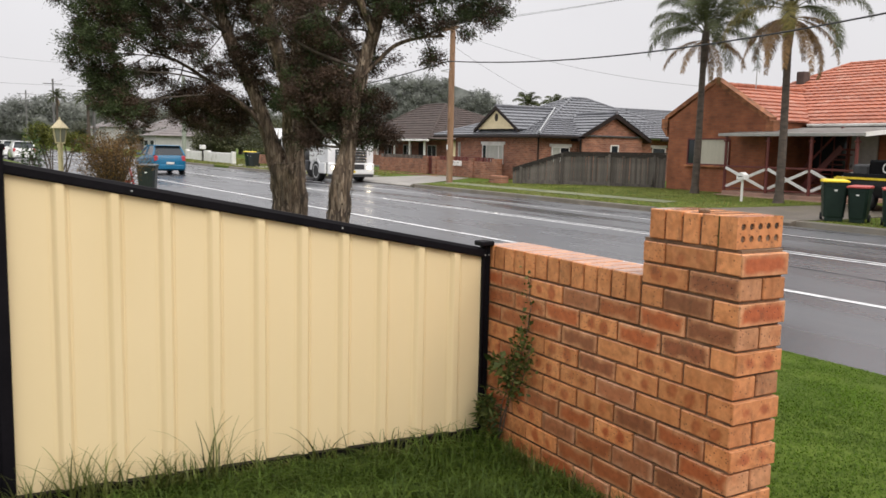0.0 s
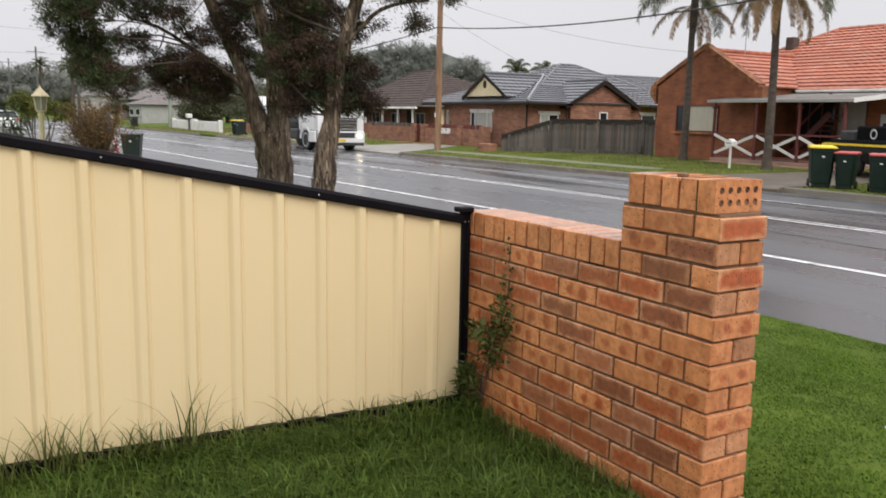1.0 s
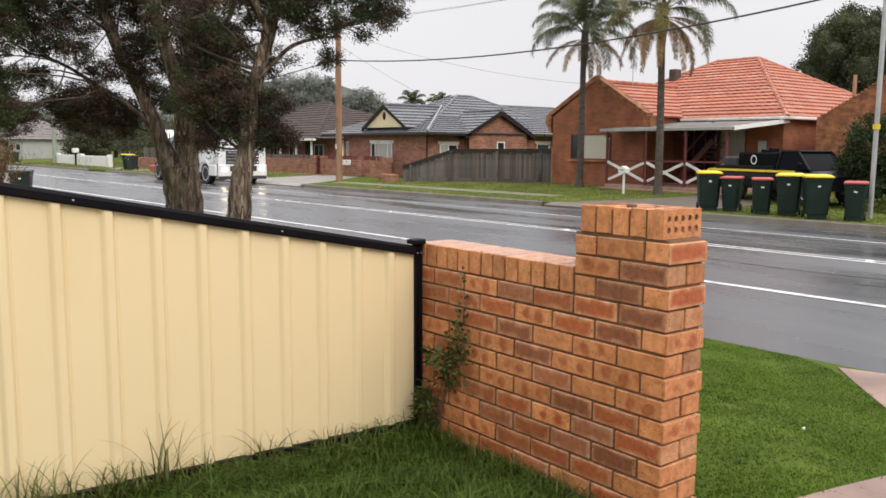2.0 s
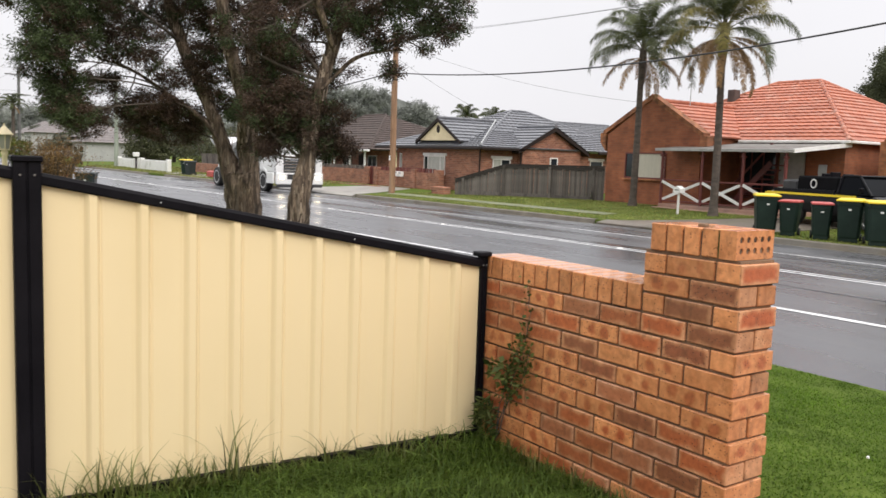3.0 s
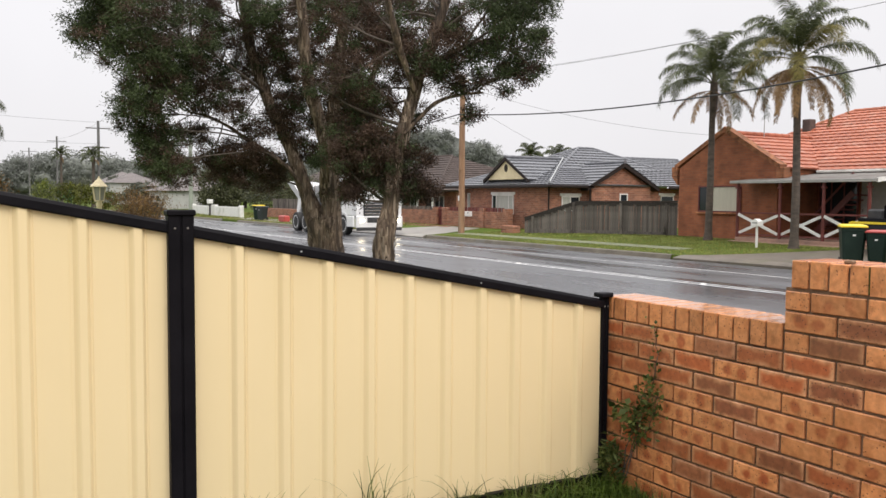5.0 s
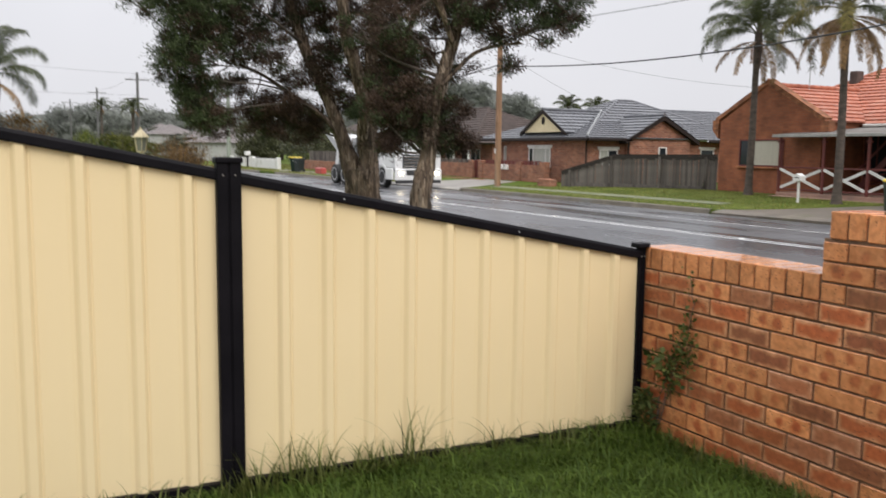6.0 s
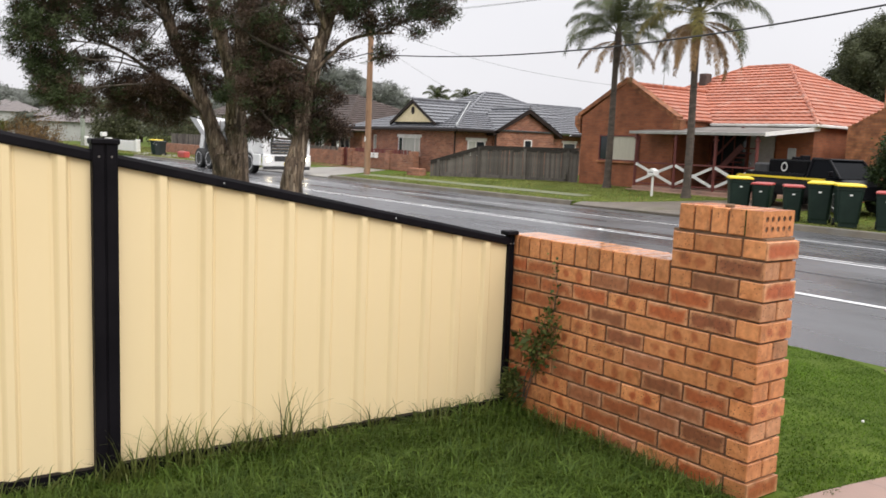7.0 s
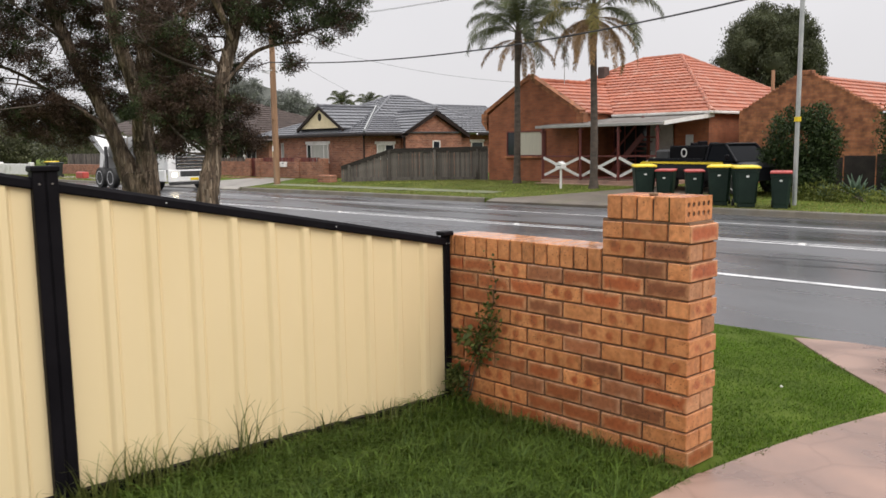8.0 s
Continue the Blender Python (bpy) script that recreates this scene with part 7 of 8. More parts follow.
def hatchback(name, label, paint, length=3.95, width=1.70, height=1.50):
    c = thing(name, label, "car")
    L, W = length / 2, width / 2
    bm = loft(bmesh.new(), [car_section(-L, W * 0.82, 0.36, 0.80), car_section(-L + 0.08, W * 0.93, 0.26, 0.98), car_section(-L + 0.50, W, 0.20, 1.03), car_section(0, W, 0.20, 1.0),
                            car_section(L - 0.95, W, 0.20, 0.92), car_section(L - 0.35, W * 0.95, 0.22, 0.80), car_section(L - 0.06, W * 0.84, 0.28, 0.68), car_section(L, W * 0.72, 0.36, 0.60)])
    body = smooth(part("body", bm, paint, c), 35)

    def cab(x, half, z, top):
        return [(x[0], -half, z), (x[1], half, z), ] if False else None
    h = height
    lo = [(-L + 0.13, W * 0.90), (L - 1.05, W * 0.90)]
    hi = [(-L + 0.52, W * 0.72), (L - 1.90, W * 0.72)]
    zb, zt = 0.99, h
    bm = bmesh.new()
    b0 = [bm.verts.new((x, s * w, zb)) for x, w, s in ((lo[0][0], lo[0][1], -1), (lo[1][0], lo[1][1], -1), (lo[1][0], lo[1][1], 1), (lo[0][0], lo[0][1], 1))]
    t0 = [bm.verts.new((x, s * w, zt - 0.05)) for x, w, s in ((hi[0][0], hi[0][1], -1), (hi[1][0], hi[1][1], -1), (hi[1][0], hi[1][1], 1), (hi[0][0], hi[0][1], 1))]
    for k in range(4):
        bm.faces.new((b0[k], b0[(k + 1) % 4], t0[(k + 1) % 4], t0[k]))
    bm.faces.new(b0[::-1])
    bm.faces.new(t0)
    part("greenhouse", bm, M_GLASS, c, "dark reflective glasshouse")
    bm = bmesh.new()
    prism(bm, [(hi[0][0] - 0.12, zt - 0.055), (hi[1][0] + 0.05, zt - 0.055), (hi[1][0] - 0.15, zt - 0.005), (hi[0][0] + 0.3, zt), (hi[0][0] - 0.14, zt - 0.03)], "y", -W * 0.74, W * 0.74)
    part("roof", bm, paint, c)
    bm = bmesh.new()
    for s in (-1, 1):
        for (xa, xb) in ((lo[0][0], hi[0][0]), (-0.25, -0.28), (lo[1][0], hi[1][0])):
            tube(bm, [(xa, s * W * 0.905, zb - 0.02), (xb, s * W * 0.73, zt - 0.04)], [0.045, 0.035], 6)
    part("pillars", bm, paint, c)
    for s in (-1, 1):
        part("tail_light", boxed(-L - 0.005, s * W * 0.80 - 0.09, 0.70, -L + 0.14, s * W * 0.80 + 0.09, 0.96, 0.03), M_TAIL, c, "red tail light")
        part("headlight", boxed(L - 0.22, s * W * 0.70 - 0.12, 0.58, L - 0.03, s * W * 0.70 + 0.12, 0.72, 0.03), M_LANTERN, c)
        part("mirror", boxed(L - 1.30, s * (W + 0.08) - 0.07, 0.94, L - 1.18, s * (W + 0.08) + 0.07, 1.08, 0.03), paint, c)
        for x in (-L + 0.72, L - 0.78):
            bm = lathe(bmesh.new(), [(0.33, -0.015), (0.33, 0.015), (0.02, 0.02)], 20)
            bmesh.ops.transform(bm, matrix=Matrix.Translation((x, s * (W - 0.004), 0.30)) @ pose(0, 0, 0, -90 * s), verts=bm.verts)
            part("wheel_arch", bm, M_DARK_STEEL, c)
    part("rear_bumper", boxed(-L - 0.04, -W * 0.82, 0.28, -L + 0.12, W * 0.82, 0.52, 0.04), paint, c)
    part("number_plate", boxed(-L - 0.052, -0.19, 0.55, -L - 0.035, 0.19, 0.66), M_WHITE, c, "plain pale plate")
    wheels = [wheel_at(c, x, s * (W - 0.09), 0.30, 0.20) for x in (-L + 0.72, L - 0.78) for s in (-1, 1)]
    return c, wheels


def mixer_truck():
    """A cab-over truck with a mixing drum: x forward from its front bumper, y to its left."""
    t = thing("concrete_truck", "white cab-over concrete truck with lit headlights, by the far kerb", "truck")
    W = 1.22
    bm = bmesh.new()
    sec = lambda x, h, z0, z1, r: car_section(x, h, z0, z1, r)
    loft(bm, [sec(-2.05, W, 0.92, 2.72, 0.06), sec(-1.9, W, 0.92, 2.82, 0.08), sec(-0.5, W, 0.92, 2.82, 0.08), sec(-0.12, W * 0.985, 0.92, 2.05, 0.06), sec(-0.04, W * 0.96, 0.92, 1.75, 0.06)])
    cab = smooth(part("cab", bm, M_WHITE_CAR, t, "white truck cab"), 30)
    bm = bmesh.new()
    q = [bm.verts.new(p) for p in ((-0.105, -W * 0.9, 1.72), (-0.105, W * 0.9, 1.72), (-0.44, W * 0.86, 2.55), (-0.44, -W * 0.86, 2.55))]
    o = [bm.verts.new(v.co + Vector((0.03, 0, 0.02))) for v in q]
    bm.faces.new(o)
    for k in range(4):
        bm.faces.new((q[k], q[(k + 1) % 4], o[(k + 1) % 4], o[k]))
    part("windscreen", bm, M_GLASS, cab, "dark windscreen")
    for s in (-1, 1):
        part("side_window", boxed(-1.55, s * W - 0.012, 1.72, -0.62, s * W + 0.012, 2.42, 0.01), M_GLASS, cab, "dark side window")
        part("mirror", boxed(-0.35, s * (W + 0.22) - 0.09, 1.65, -0.25, s * (W + 0.22) + 0.09, 2.25, 0.02), M_BLACK, cab, "black wing mirror")
        part("headlight", boxed(-0.03, s * 0.92 - 0.11, 0.64, 0.085, s * 0.92 + 0.11, 0.78, 0.02), M_HEAD, t, "lit headlight")
        part("beacon", boxed(-0.9, s * 0.8 - 0.10, 2.83, -0.7, s * 0.8 + 0.10, 2.93, 0.03), M_AMBER, cab, "amber roof lamp")
        part("step", boxed(-0.75, s * W - 0.10, 0.42, -0.08, s * W + 0.01, 0.92, 0.03), M_WHITE_CAR, t, "white step panel")
        bm = lathe(bmesh.new(), [(0.62, -0.02), (0.62, 0.02), (0.53, 0.025), (0.53, -0.025)], 24)
        bmesh.ops.transform(bm, matrix=Matrix.Translation((-1.32, s * (W + 0.005), 0.52)) @ pose(0, 0, 0, 90), verts=bm.verts)
        bmesh.ops.bisect_plane(bm, geom=bm.verts[:] + bm.edges[:] + bm.faces[:], plane_co=(0, 0, 0.55), plane_no=(0, 0, -1), clear_outer=True)
        part("mudguard", bm, M_WHITE_CAR, t, "white mudguard")
    bm = bmesh.new()
    box(bm, -0.10, -W * 0.98, 0.38, 0.06, W * 0.98, 0.92, 0.04)
    bumper = part("bumper", bm, M_WHITE_CAR, t, "white front bumper")
    part("air_intake", boxed(0.052, -0.66, 0.62, 0.068, 0.66, 0.86, 0.01), M_DARK_STEEL, bumper, "dark slotted air intake")
    part("under_lip", boxed(-0.06, -W * 0.95, 0.26, 0.04, W * 0.95, 0.40, 0.02), M_DARK_STEEL, bumper, "dark lower lip")
    g = part("grille", boxed(-0.06, -0.80, 0.95, 0.045, 0.80, 1.55, 0.02), M_DARK_STEEL, t, "dark grille")
    for k in range(4):
        part("grille_bar", boxed(0.043, -0.78, 1.0 + 0.14 * k, 0.06, 0.78, 1.05 + 0.14 * k, 0.008), M_CHROME, g)
    part("number_plate", boxed(0.058, -0.19, 0.46, 0.072, 0.19, 0.57), M_LID_Y, t, "plain yellowish plate")
    for y in (-0.45, 0.45):
        part("chassis_rail", boxed(-8.2, y - 0.05, 0.70, -1.9, y + 0.05, 0.95), M_DARK_STEEL, t)
    part("fuel_tank", boxed(-3.6, -1.15, 0.48, -2.4, -0.6, 0.98, 0.08, 2), M_DARK_STEEL, t, "dark metal fuel tank")
    part("air_tank", boxed(-4.6, -1.12, 0.55, -3.75, -0.65, 0.95, 0.06), M_DARK_STEEL, t)
    bm = lathe(bmesh.new(), [(0.30, 0), (0.72, 0.9), (0.85, 1.9), (0.80, 3.0), (0.62, 4.4), (0.5, 5.0)], 24)
    bmesh.ops.transform(bm, matrix=Matrix.Translation((-2.45, 0, 1.52)) @ pose(0, 0, 0, 0, -87, 0), verts=bm.verts)
    smooth(part("drum", bm, M_DRUM, t, "grey mixing drum"), 30)
    for s in (-1, 1):
        part("drum_stand", boxed(-7.3, s * 0.7 - 0.05, 0.95, -7.1, s * 0.7 + 0.05, 2.0), M_DARK_STEEL, t)
    bm = bmesh.new()     # loading hopper and chute at the back
    loft(bm, [[(-7.55, -0.45, 1.5), (-7.55, 0.45, 1.5), (-8.15, 0.40, 1.45), (-8.15, -0.40, 1.45)], [(-8.15, -0.85, 2.50), (-8.15, 0.85, 2.50), (-9.2, 0.8, 2.60), (-9.2, -0.8, 2.60)]])
    part("hopper", bm, M_WHITE_CAR, t, "white loading hopper")
    bm = bmesh.new()
    loft(bm, [[(-7.9, -0.50, 1.45), (-7.9, 0.40, 1.45), (-8.3, 0.40, 1.8), (-8.3, -0.50, 1.8)], [(-8.1, -0.55, 0.75), (-8.1, 0.35, 0.75), (-8.4, 0.35, 1.0), (-8.4, -0.55, 1.0)]])
    part("chute", bm, M_WHITE_CAR, t, "white folded chute")
    wheels = []
    for x in (-1.32, -5.75, -6.95):
        for s in (-1, 1):
            wheels.append((wheel_at(t, x, s * 1.06, 0.50, 0.30), 0.50))
    return t, wheels


def make_ute():
    """A black tray truck parked in the far drive, x forward."""
    u = thing("pickup_truck", "black pickup with loaded tray and yellow stripe, parked in the drive", "pickup truck", pose(-10.9, 19.95, ground_z(-10.9, 19.95), 0, 0, -13) @ Matrix.Diagonal((0.85, 0.87, 0.91, 1)))
    W, P = 0.92, M_BLACK_CAR
    bm = loft(bmesh.new(), [car_section(-2.6, W * 0.95, 0.5, 1.0), car_section(-2.5, W, 0.42, 1.05), car_section(0.9, W, 0.38, 1.05), car_section(1.9, W * 0.96, 0.40, 0.98), car_section(2.3, W * 0.85, 0.45, 0.85)])
    smooth(part("body", bm, P, u), 35)
    bm = loft(bmesh.new(), [[(0.12, -W * 0.92, 1.03), (0.12, W * 0.92, 1.03), (0.18, W * 0.78, 1.55), (0.18, -W * 0.78, 1.55)], [(1.42, -W * 0.92, 1.03), (1.42, W * 0.92, 1.03), (0.86, W * 0.78, 1.55), (0.86, -W * 0.78, 1.55)]])
    cab = part("cab_glass", bm, M_TINT, u, "dark tinted cab glass")
    part("cab_roof", boxed(0.12, -W * 0.80, 1.53, 0.92, W * 0.80, 1.61, 0.03), P, u)
    for s in (-1, 1):
        for (x0, z0), (x1, z1), wide in (((1.46, 1.02), (0.88, 1.56), 0.035), ((0.13, 1.02), (0.19, 1.56), 0.05)):
            part("pillar", tube(bmesh.new(), [(x0, s * W * 0.925, z0), (x1, s * W * 0.79, z1)], [wide, wide], 6), P, cab)
        part("door_handle", boxed(0.30, s * W - 0.01, 0.93, 0.44, s * W + 0.02, 0.96, 0.006), M_CHROME, u)
        part("wing_mirror", boxed(1.16, s * (W + 0.10) - 0.07, 1.08, 1.26, s * (W + 0.10) + 0.07, 1.24, 0.02), M_BLACK, u)
    part("tray_side", boxed(-2.6, -W - 0.03, 1.0, 0.08, -W + 0.02, 1.12, 0.01), P, u)
    part("toolbox", boxed(-1.75, -W * 0.8, 1.06, 0.02, W * 0.8, 1.54, 0.05), M_BOX, u, "black canopy box")
    part("canvas_load", boxed(-2.5, -W * 0.75, 1.06, -1.8, W * 0.75, 1.40, 0.06), M_DARK_STEEL, u)
    ring = bmesh.new()
    n = 20
    a = [ring.verts.new((-1.0 + 0.14 * math.cos(6.2832 * k / n), -W * 0.8 - 0.012, 1.30 + 0.15 * math.sin(6.2832 * k / n))) for k in range(n)]
    b = [ring.verts.new((-1.0 + 0.10 * math.cos(6.2832 * k / n), -W * 0.8 - 0.012, 1.30 + 0.11 * math.sin(6.2832 * k / n))) for k in range(n)]
    for k in range(n):
        ring.faces.new((a[k], a[(k + 1) % n], b[(k + 1) % n], b[k]))
    part("round_mark", ring, M_WHITE, u, "white ring-shaped mark")
    part("stripe", boxed(-2.9, -W - 0.035, 0.93, 0.95, -W - 0.005, 1.0), M_LID_Y, u, "yellow stripe")
    part("tail_board", boxed(-3.05, -W, 0.9, -2.6, W, 0.97, 0.01), M_LID_Y, u, "yellow edge of the tray")
    for x in (-1.2, -0.85, -0.3):
        part("work_lamp", boxed(x - 0.06, -0.2, 1.53, x + 0.06, 0.2, 1.63 + 0.05 * (x == -0.85), 0.02), M_BLACK, u)
    for x in (-1.6, 1.45):
        for s in (-1, 1):
            wheel_at(u, x, s * (W - 0.1), 0.37, 0.24)


def make_vehicles():
    car, cw = hatchback("blue_hatchback", "bright blue hatchback driving away along the wet road", M_BLUE)
    parked, _ = hatchback("white_car", "white car parked at the road's near edge", M_WHITE_CAR)
    parked.matrix_basis = pose(-72.0, 5.05 - SKEW * 72, road_z(5.05), 0, 0, 180 + ROAD_TURN)
    for x, v in ((-81.0, 5.1), (-91.0, 5.0)):
        copy_thing(parked, pose(x, v + SKEW * x, road_z(v), 0, 0, 180 + ROAD_TURN))
    truck, tw = mixer_truck()
    make_ute()
    return car, cw, truck, tw


CAR, CAR_WHEELS, TRUCK, TRUCK_WHEELS = make_vehicles()

# ---- the distance ----
def lumps(blobs):
    """Uneven rounded masses, as one mesh."""
    bm = bmesh.new()
    for c, r in blobs:
        got = bmesh.ops.create_icosphere(bm, subdivisions=2, radius=1.0)["verts"]
        for v in got:
            q = v.co * (1 + 0.25 * noise.noise(v.co * 2.3 + Vector(c)))
            v.co = Vector((c[0] + q.x * r[0], c[1] + q.y * r[1], c[2] + q.z * r[2]))
    me = bpy.data.meshes.new("lumps")
    for f in bm.faces:
        f.smooth = True
    bm.to_mesh(me)
    bm.free()
    return me


def far_tree(x, y, h, w, mat_, label, seed, leaf=0.3, n=26, k=24, trunk=0.3, name="tree", dome=False):
    rnd = random.Random(seed)
    z = ground_z(x, y)
    t = thing(name, label, "tree", pose(x, y, z))
    bm = tube(bmesh.new(), [(0, 0, -0.2), (0.05 * h * rnd.uniform(-1, 1), 0, h * 0.35), (0, 0, h * 0.75)], [trunk, trunk * 0.7, trunk * 0.25], 8)
    blobs = []
    count = 26 if dome else 8
    for i in range(count):
        a = i * 2.4 + rnd.uniform(-0.3, 0.3)
        rr = w * rnd.uniform(0.15, 0.42)
        c = (rr * math.cos(a), rr * math.sin(a), h * rnd.uniform(0.40, 0.82))
        size = (w * rnd.uniform(0.26, 0.36),) * 2 + (h * rnd.uniform(0.14, 0.22),)
        if dome:        # an even rounded crown of many lobes
            up_ = (i + 0.5) / count
            el = math.asin(min(1.0, up_ * 1.5 - 0.5))
            c = (0.52 * w * math.cos(el) * math.cos(a), 0.52 * w * math.cos(el) * math.sin(a), h * (0.56 + 0.33 * math.sin(el)))
            size = (w * rnd.uniform(0.19, 0.27),) * 2 + (h * rnd.uniform(0.08, 0.11),)
        blobs.append((c, size))
        tube(bm, [(0, 0, h * 0.3), (c[0] * 0.6, c[1] * 0.6, c[2] * 0.8), c], [trunk * 0.4, trunk * 0.25, trunk * 0.1], 5)
    part("trunk", bm, M_TWIG, t)
    part_mesh("inner_crown", lumps([(c, tuple(q * 0.72 for q in r)) for c, r in blobs]), mat_, t)
    pts = np.concatenate([blob_points(c, r, n, k) for c, r in blobs])
    part_mesh("crown", leaf_mesh("crown", pts, leaf, leaf * 0.55), mat_, t)
    return t


def small_house(x, y, w, d, wall_h, roof_h, wall_m, roof_m, label, turn=0.0):
    h = thing("house", label, "house", pose(x, y, ground_z(x, y), 0, 0, turn))
    bm = bmesh.new()
    box(bm, -w / 2, 0, -0.3, w / 2, d, wall_h)
    part("wall", bm, wall_m, h)
    e, o = wall_h - 0.02, 0.4
    fl, fr, br, bl = (-w / 2 - o, -o, e), (w / 2 + o, -o, e), (w / 2 + o, d + o, e), (-w / 2 - o, d + o, e)
    r1, r2 = (-max(0.3, (w - d) / 2), d / 2, wall_h + roof_h), (max(0.3, (w - d) / 2), d / 2, wall_h + roof_h)
    for q in ((fl, fr, r2, r1), (fr, br, r2, r2), (bl, fl, r1, r1), (br, bl, r1, r2)):
        tile_plane(h, *q, roof_m, 0.55, 0.03, 0.0)
    for xx in (-w * 0.28, w * 0.22):
        window(h, xx - 0.7, xx + 0.7, 0.9, wall_h - 0.5, 0.0, M_GLASS, M_WHITE)
    return h


def make_far():
    # straight across, behind the houses
    far_tree(-22.2, 46, 9.7, 4.4, M_DOME, "large dark rounded tree behind the red roof", 5, 0.14, 60, 56, dome=True)
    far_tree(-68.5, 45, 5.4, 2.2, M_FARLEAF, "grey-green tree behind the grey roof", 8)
    for x, y, h, s in ((-64.6, 45.0, 5.3, 3), (-61.6, 46.0, 5.0, 4)):
        p = palm((x, y), h, 0.1, 14, 1, s, "distant palm behind the grey roof", 1.9, (0.2, 0.14))
    # far verge to the left
    w = thing("white_garden_wall", "low white rendered garden wall", "garden wall", pose(-69, 15.6, ground_z(-69, 15.6)))
    for a, b in ((-7.6, -0.8), (0.0, 7.4)):
        part("panel", boxed(a, 0, -0.2, b, 0.2, 0.78, 0.02), M_WHITE, w)
        for x in (a, b):
            part("pier", boxed(x - 0.18, -0.05, -0.2, x + 0.18, 0.25, 0.9, 0.02), M_WHITE, w)
    lb = thing("letterbox", "white letterbox by the garden wall", "letterbox", pose(-69.4, 15.3, ground_z(-69.4, 15.3)))
    part("post", boxed(-0.06, -0.06, 0, 0.06, 0.06, 1.0), M_FASCIA, lb)
    part("box", boxed(-0.3, -0.2, 1.0, 0.3, 0.2, 1.35, 0.03), M_WHITE, lb)
    shrub("round_tree", "dense rounded dark green tree", (-80, 19), [(0, 0, 2.3, 2.3, 2.0, 2.0), (0.5, 0, 1.3, 2.2, 2, 1.3)], M_OLIVE, (0.26, 0.14), 34, 24, 4, category="tree", stem_r=0.12)
    shrub("garden_trees", "olive green garden trees behind the white wall", (-64, 20), [(-3, 0, 1.8, 2.6, 2, 1.8), (1.5, 1, 1.6, 2.6, 2, 1.5), (5, 0.5, 1.2, 2.2, 2, 1.2)], M_OLIVE, (0.20, 0.10), 34, 26, 6, category="tree", stem_r=0.1)
    shrub("garden_trees", "olive green garden trees beyond the paling fence", (-58, 20.5), [(-2, 0, 1.2, 2.2, 2, 1.2), (2, 1, 1.3, 2.0, 2, 1.2)], M_OLIVE, (0.20, 0.10), 34, 26, 5, category="tree", stem_r=0.1)
    f = thing("paling_fence", "old grey-brown paling fence along the garden", "fence", pose(-51, 18.0, 0))
    for i in range(56):
        part("paling", boxed(-10.0 + i * 0.25, 0, -0.1, -9.78 + i * 0.25, 0.03, 1.30 + 0.02 * (i % 3), 0.004), M_PALING, f)
    b = thing("brick_garden_wall", "low brown brick garden wall on the far verge", "garden wall", pose(-48.5, 17.2, 0))
    part("panel", boxed(-11.8, 0, -0.2, 4.0, 0.23, 0.62, 0.01), M_BROWN_BRICK, b)
    o = thing("barrier_block", "small orange plastic block on the verge", "barrier", pose(-50.9, 15.4, ground_z(-50.9, 15.4)))
    part("block", boxed(-0.6, -0.2, 0.0, 0.6, 0.2, 0.42, 0.06), M_LID_R, o)
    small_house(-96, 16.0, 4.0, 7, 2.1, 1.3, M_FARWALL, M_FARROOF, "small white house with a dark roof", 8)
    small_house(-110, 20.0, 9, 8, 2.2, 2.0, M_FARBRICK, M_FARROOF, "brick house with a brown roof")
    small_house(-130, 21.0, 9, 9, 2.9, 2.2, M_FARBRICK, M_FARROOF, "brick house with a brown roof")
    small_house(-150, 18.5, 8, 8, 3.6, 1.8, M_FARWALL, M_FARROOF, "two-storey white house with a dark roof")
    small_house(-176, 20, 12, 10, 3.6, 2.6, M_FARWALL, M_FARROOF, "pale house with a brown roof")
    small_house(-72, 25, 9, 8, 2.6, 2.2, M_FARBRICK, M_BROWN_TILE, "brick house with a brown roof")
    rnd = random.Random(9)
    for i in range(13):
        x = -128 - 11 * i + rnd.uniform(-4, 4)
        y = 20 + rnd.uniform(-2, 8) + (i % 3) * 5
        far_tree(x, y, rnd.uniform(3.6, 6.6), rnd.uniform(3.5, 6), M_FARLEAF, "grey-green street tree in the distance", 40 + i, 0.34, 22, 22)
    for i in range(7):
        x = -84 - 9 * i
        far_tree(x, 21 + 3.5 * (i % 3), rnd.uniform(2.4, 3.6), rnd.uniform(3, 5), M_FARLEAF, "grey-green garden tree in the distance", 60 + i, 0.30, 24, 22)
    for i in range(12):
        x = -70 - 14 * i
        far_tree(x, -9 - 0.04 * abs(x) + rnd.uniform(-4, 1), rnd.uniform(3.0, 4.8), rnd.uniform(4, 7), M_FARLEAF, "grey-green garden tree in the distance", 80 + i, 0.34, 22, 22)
    for x, y, h, s in ((-121.5, 12.8, 6.6, 31), (-167, 13.1, 8.6, 33), (-30, -3.3, 3.5, 35)):
        palm((x, y), h, 0.3, 16, 2, s, "tall palm in the distance" if x < -100 else "palm in the neighbouring garden", 2.3, (0.3, 0.2))
    shrub("yellow_shrub", "yellowish flowering shrub in the distance", (-92, 4.4), [(0, 0, 1.6, 1.3, 1.2, 1.6)], M_HEDGE_L, (0.22, 0.12), 40, 20, 4)

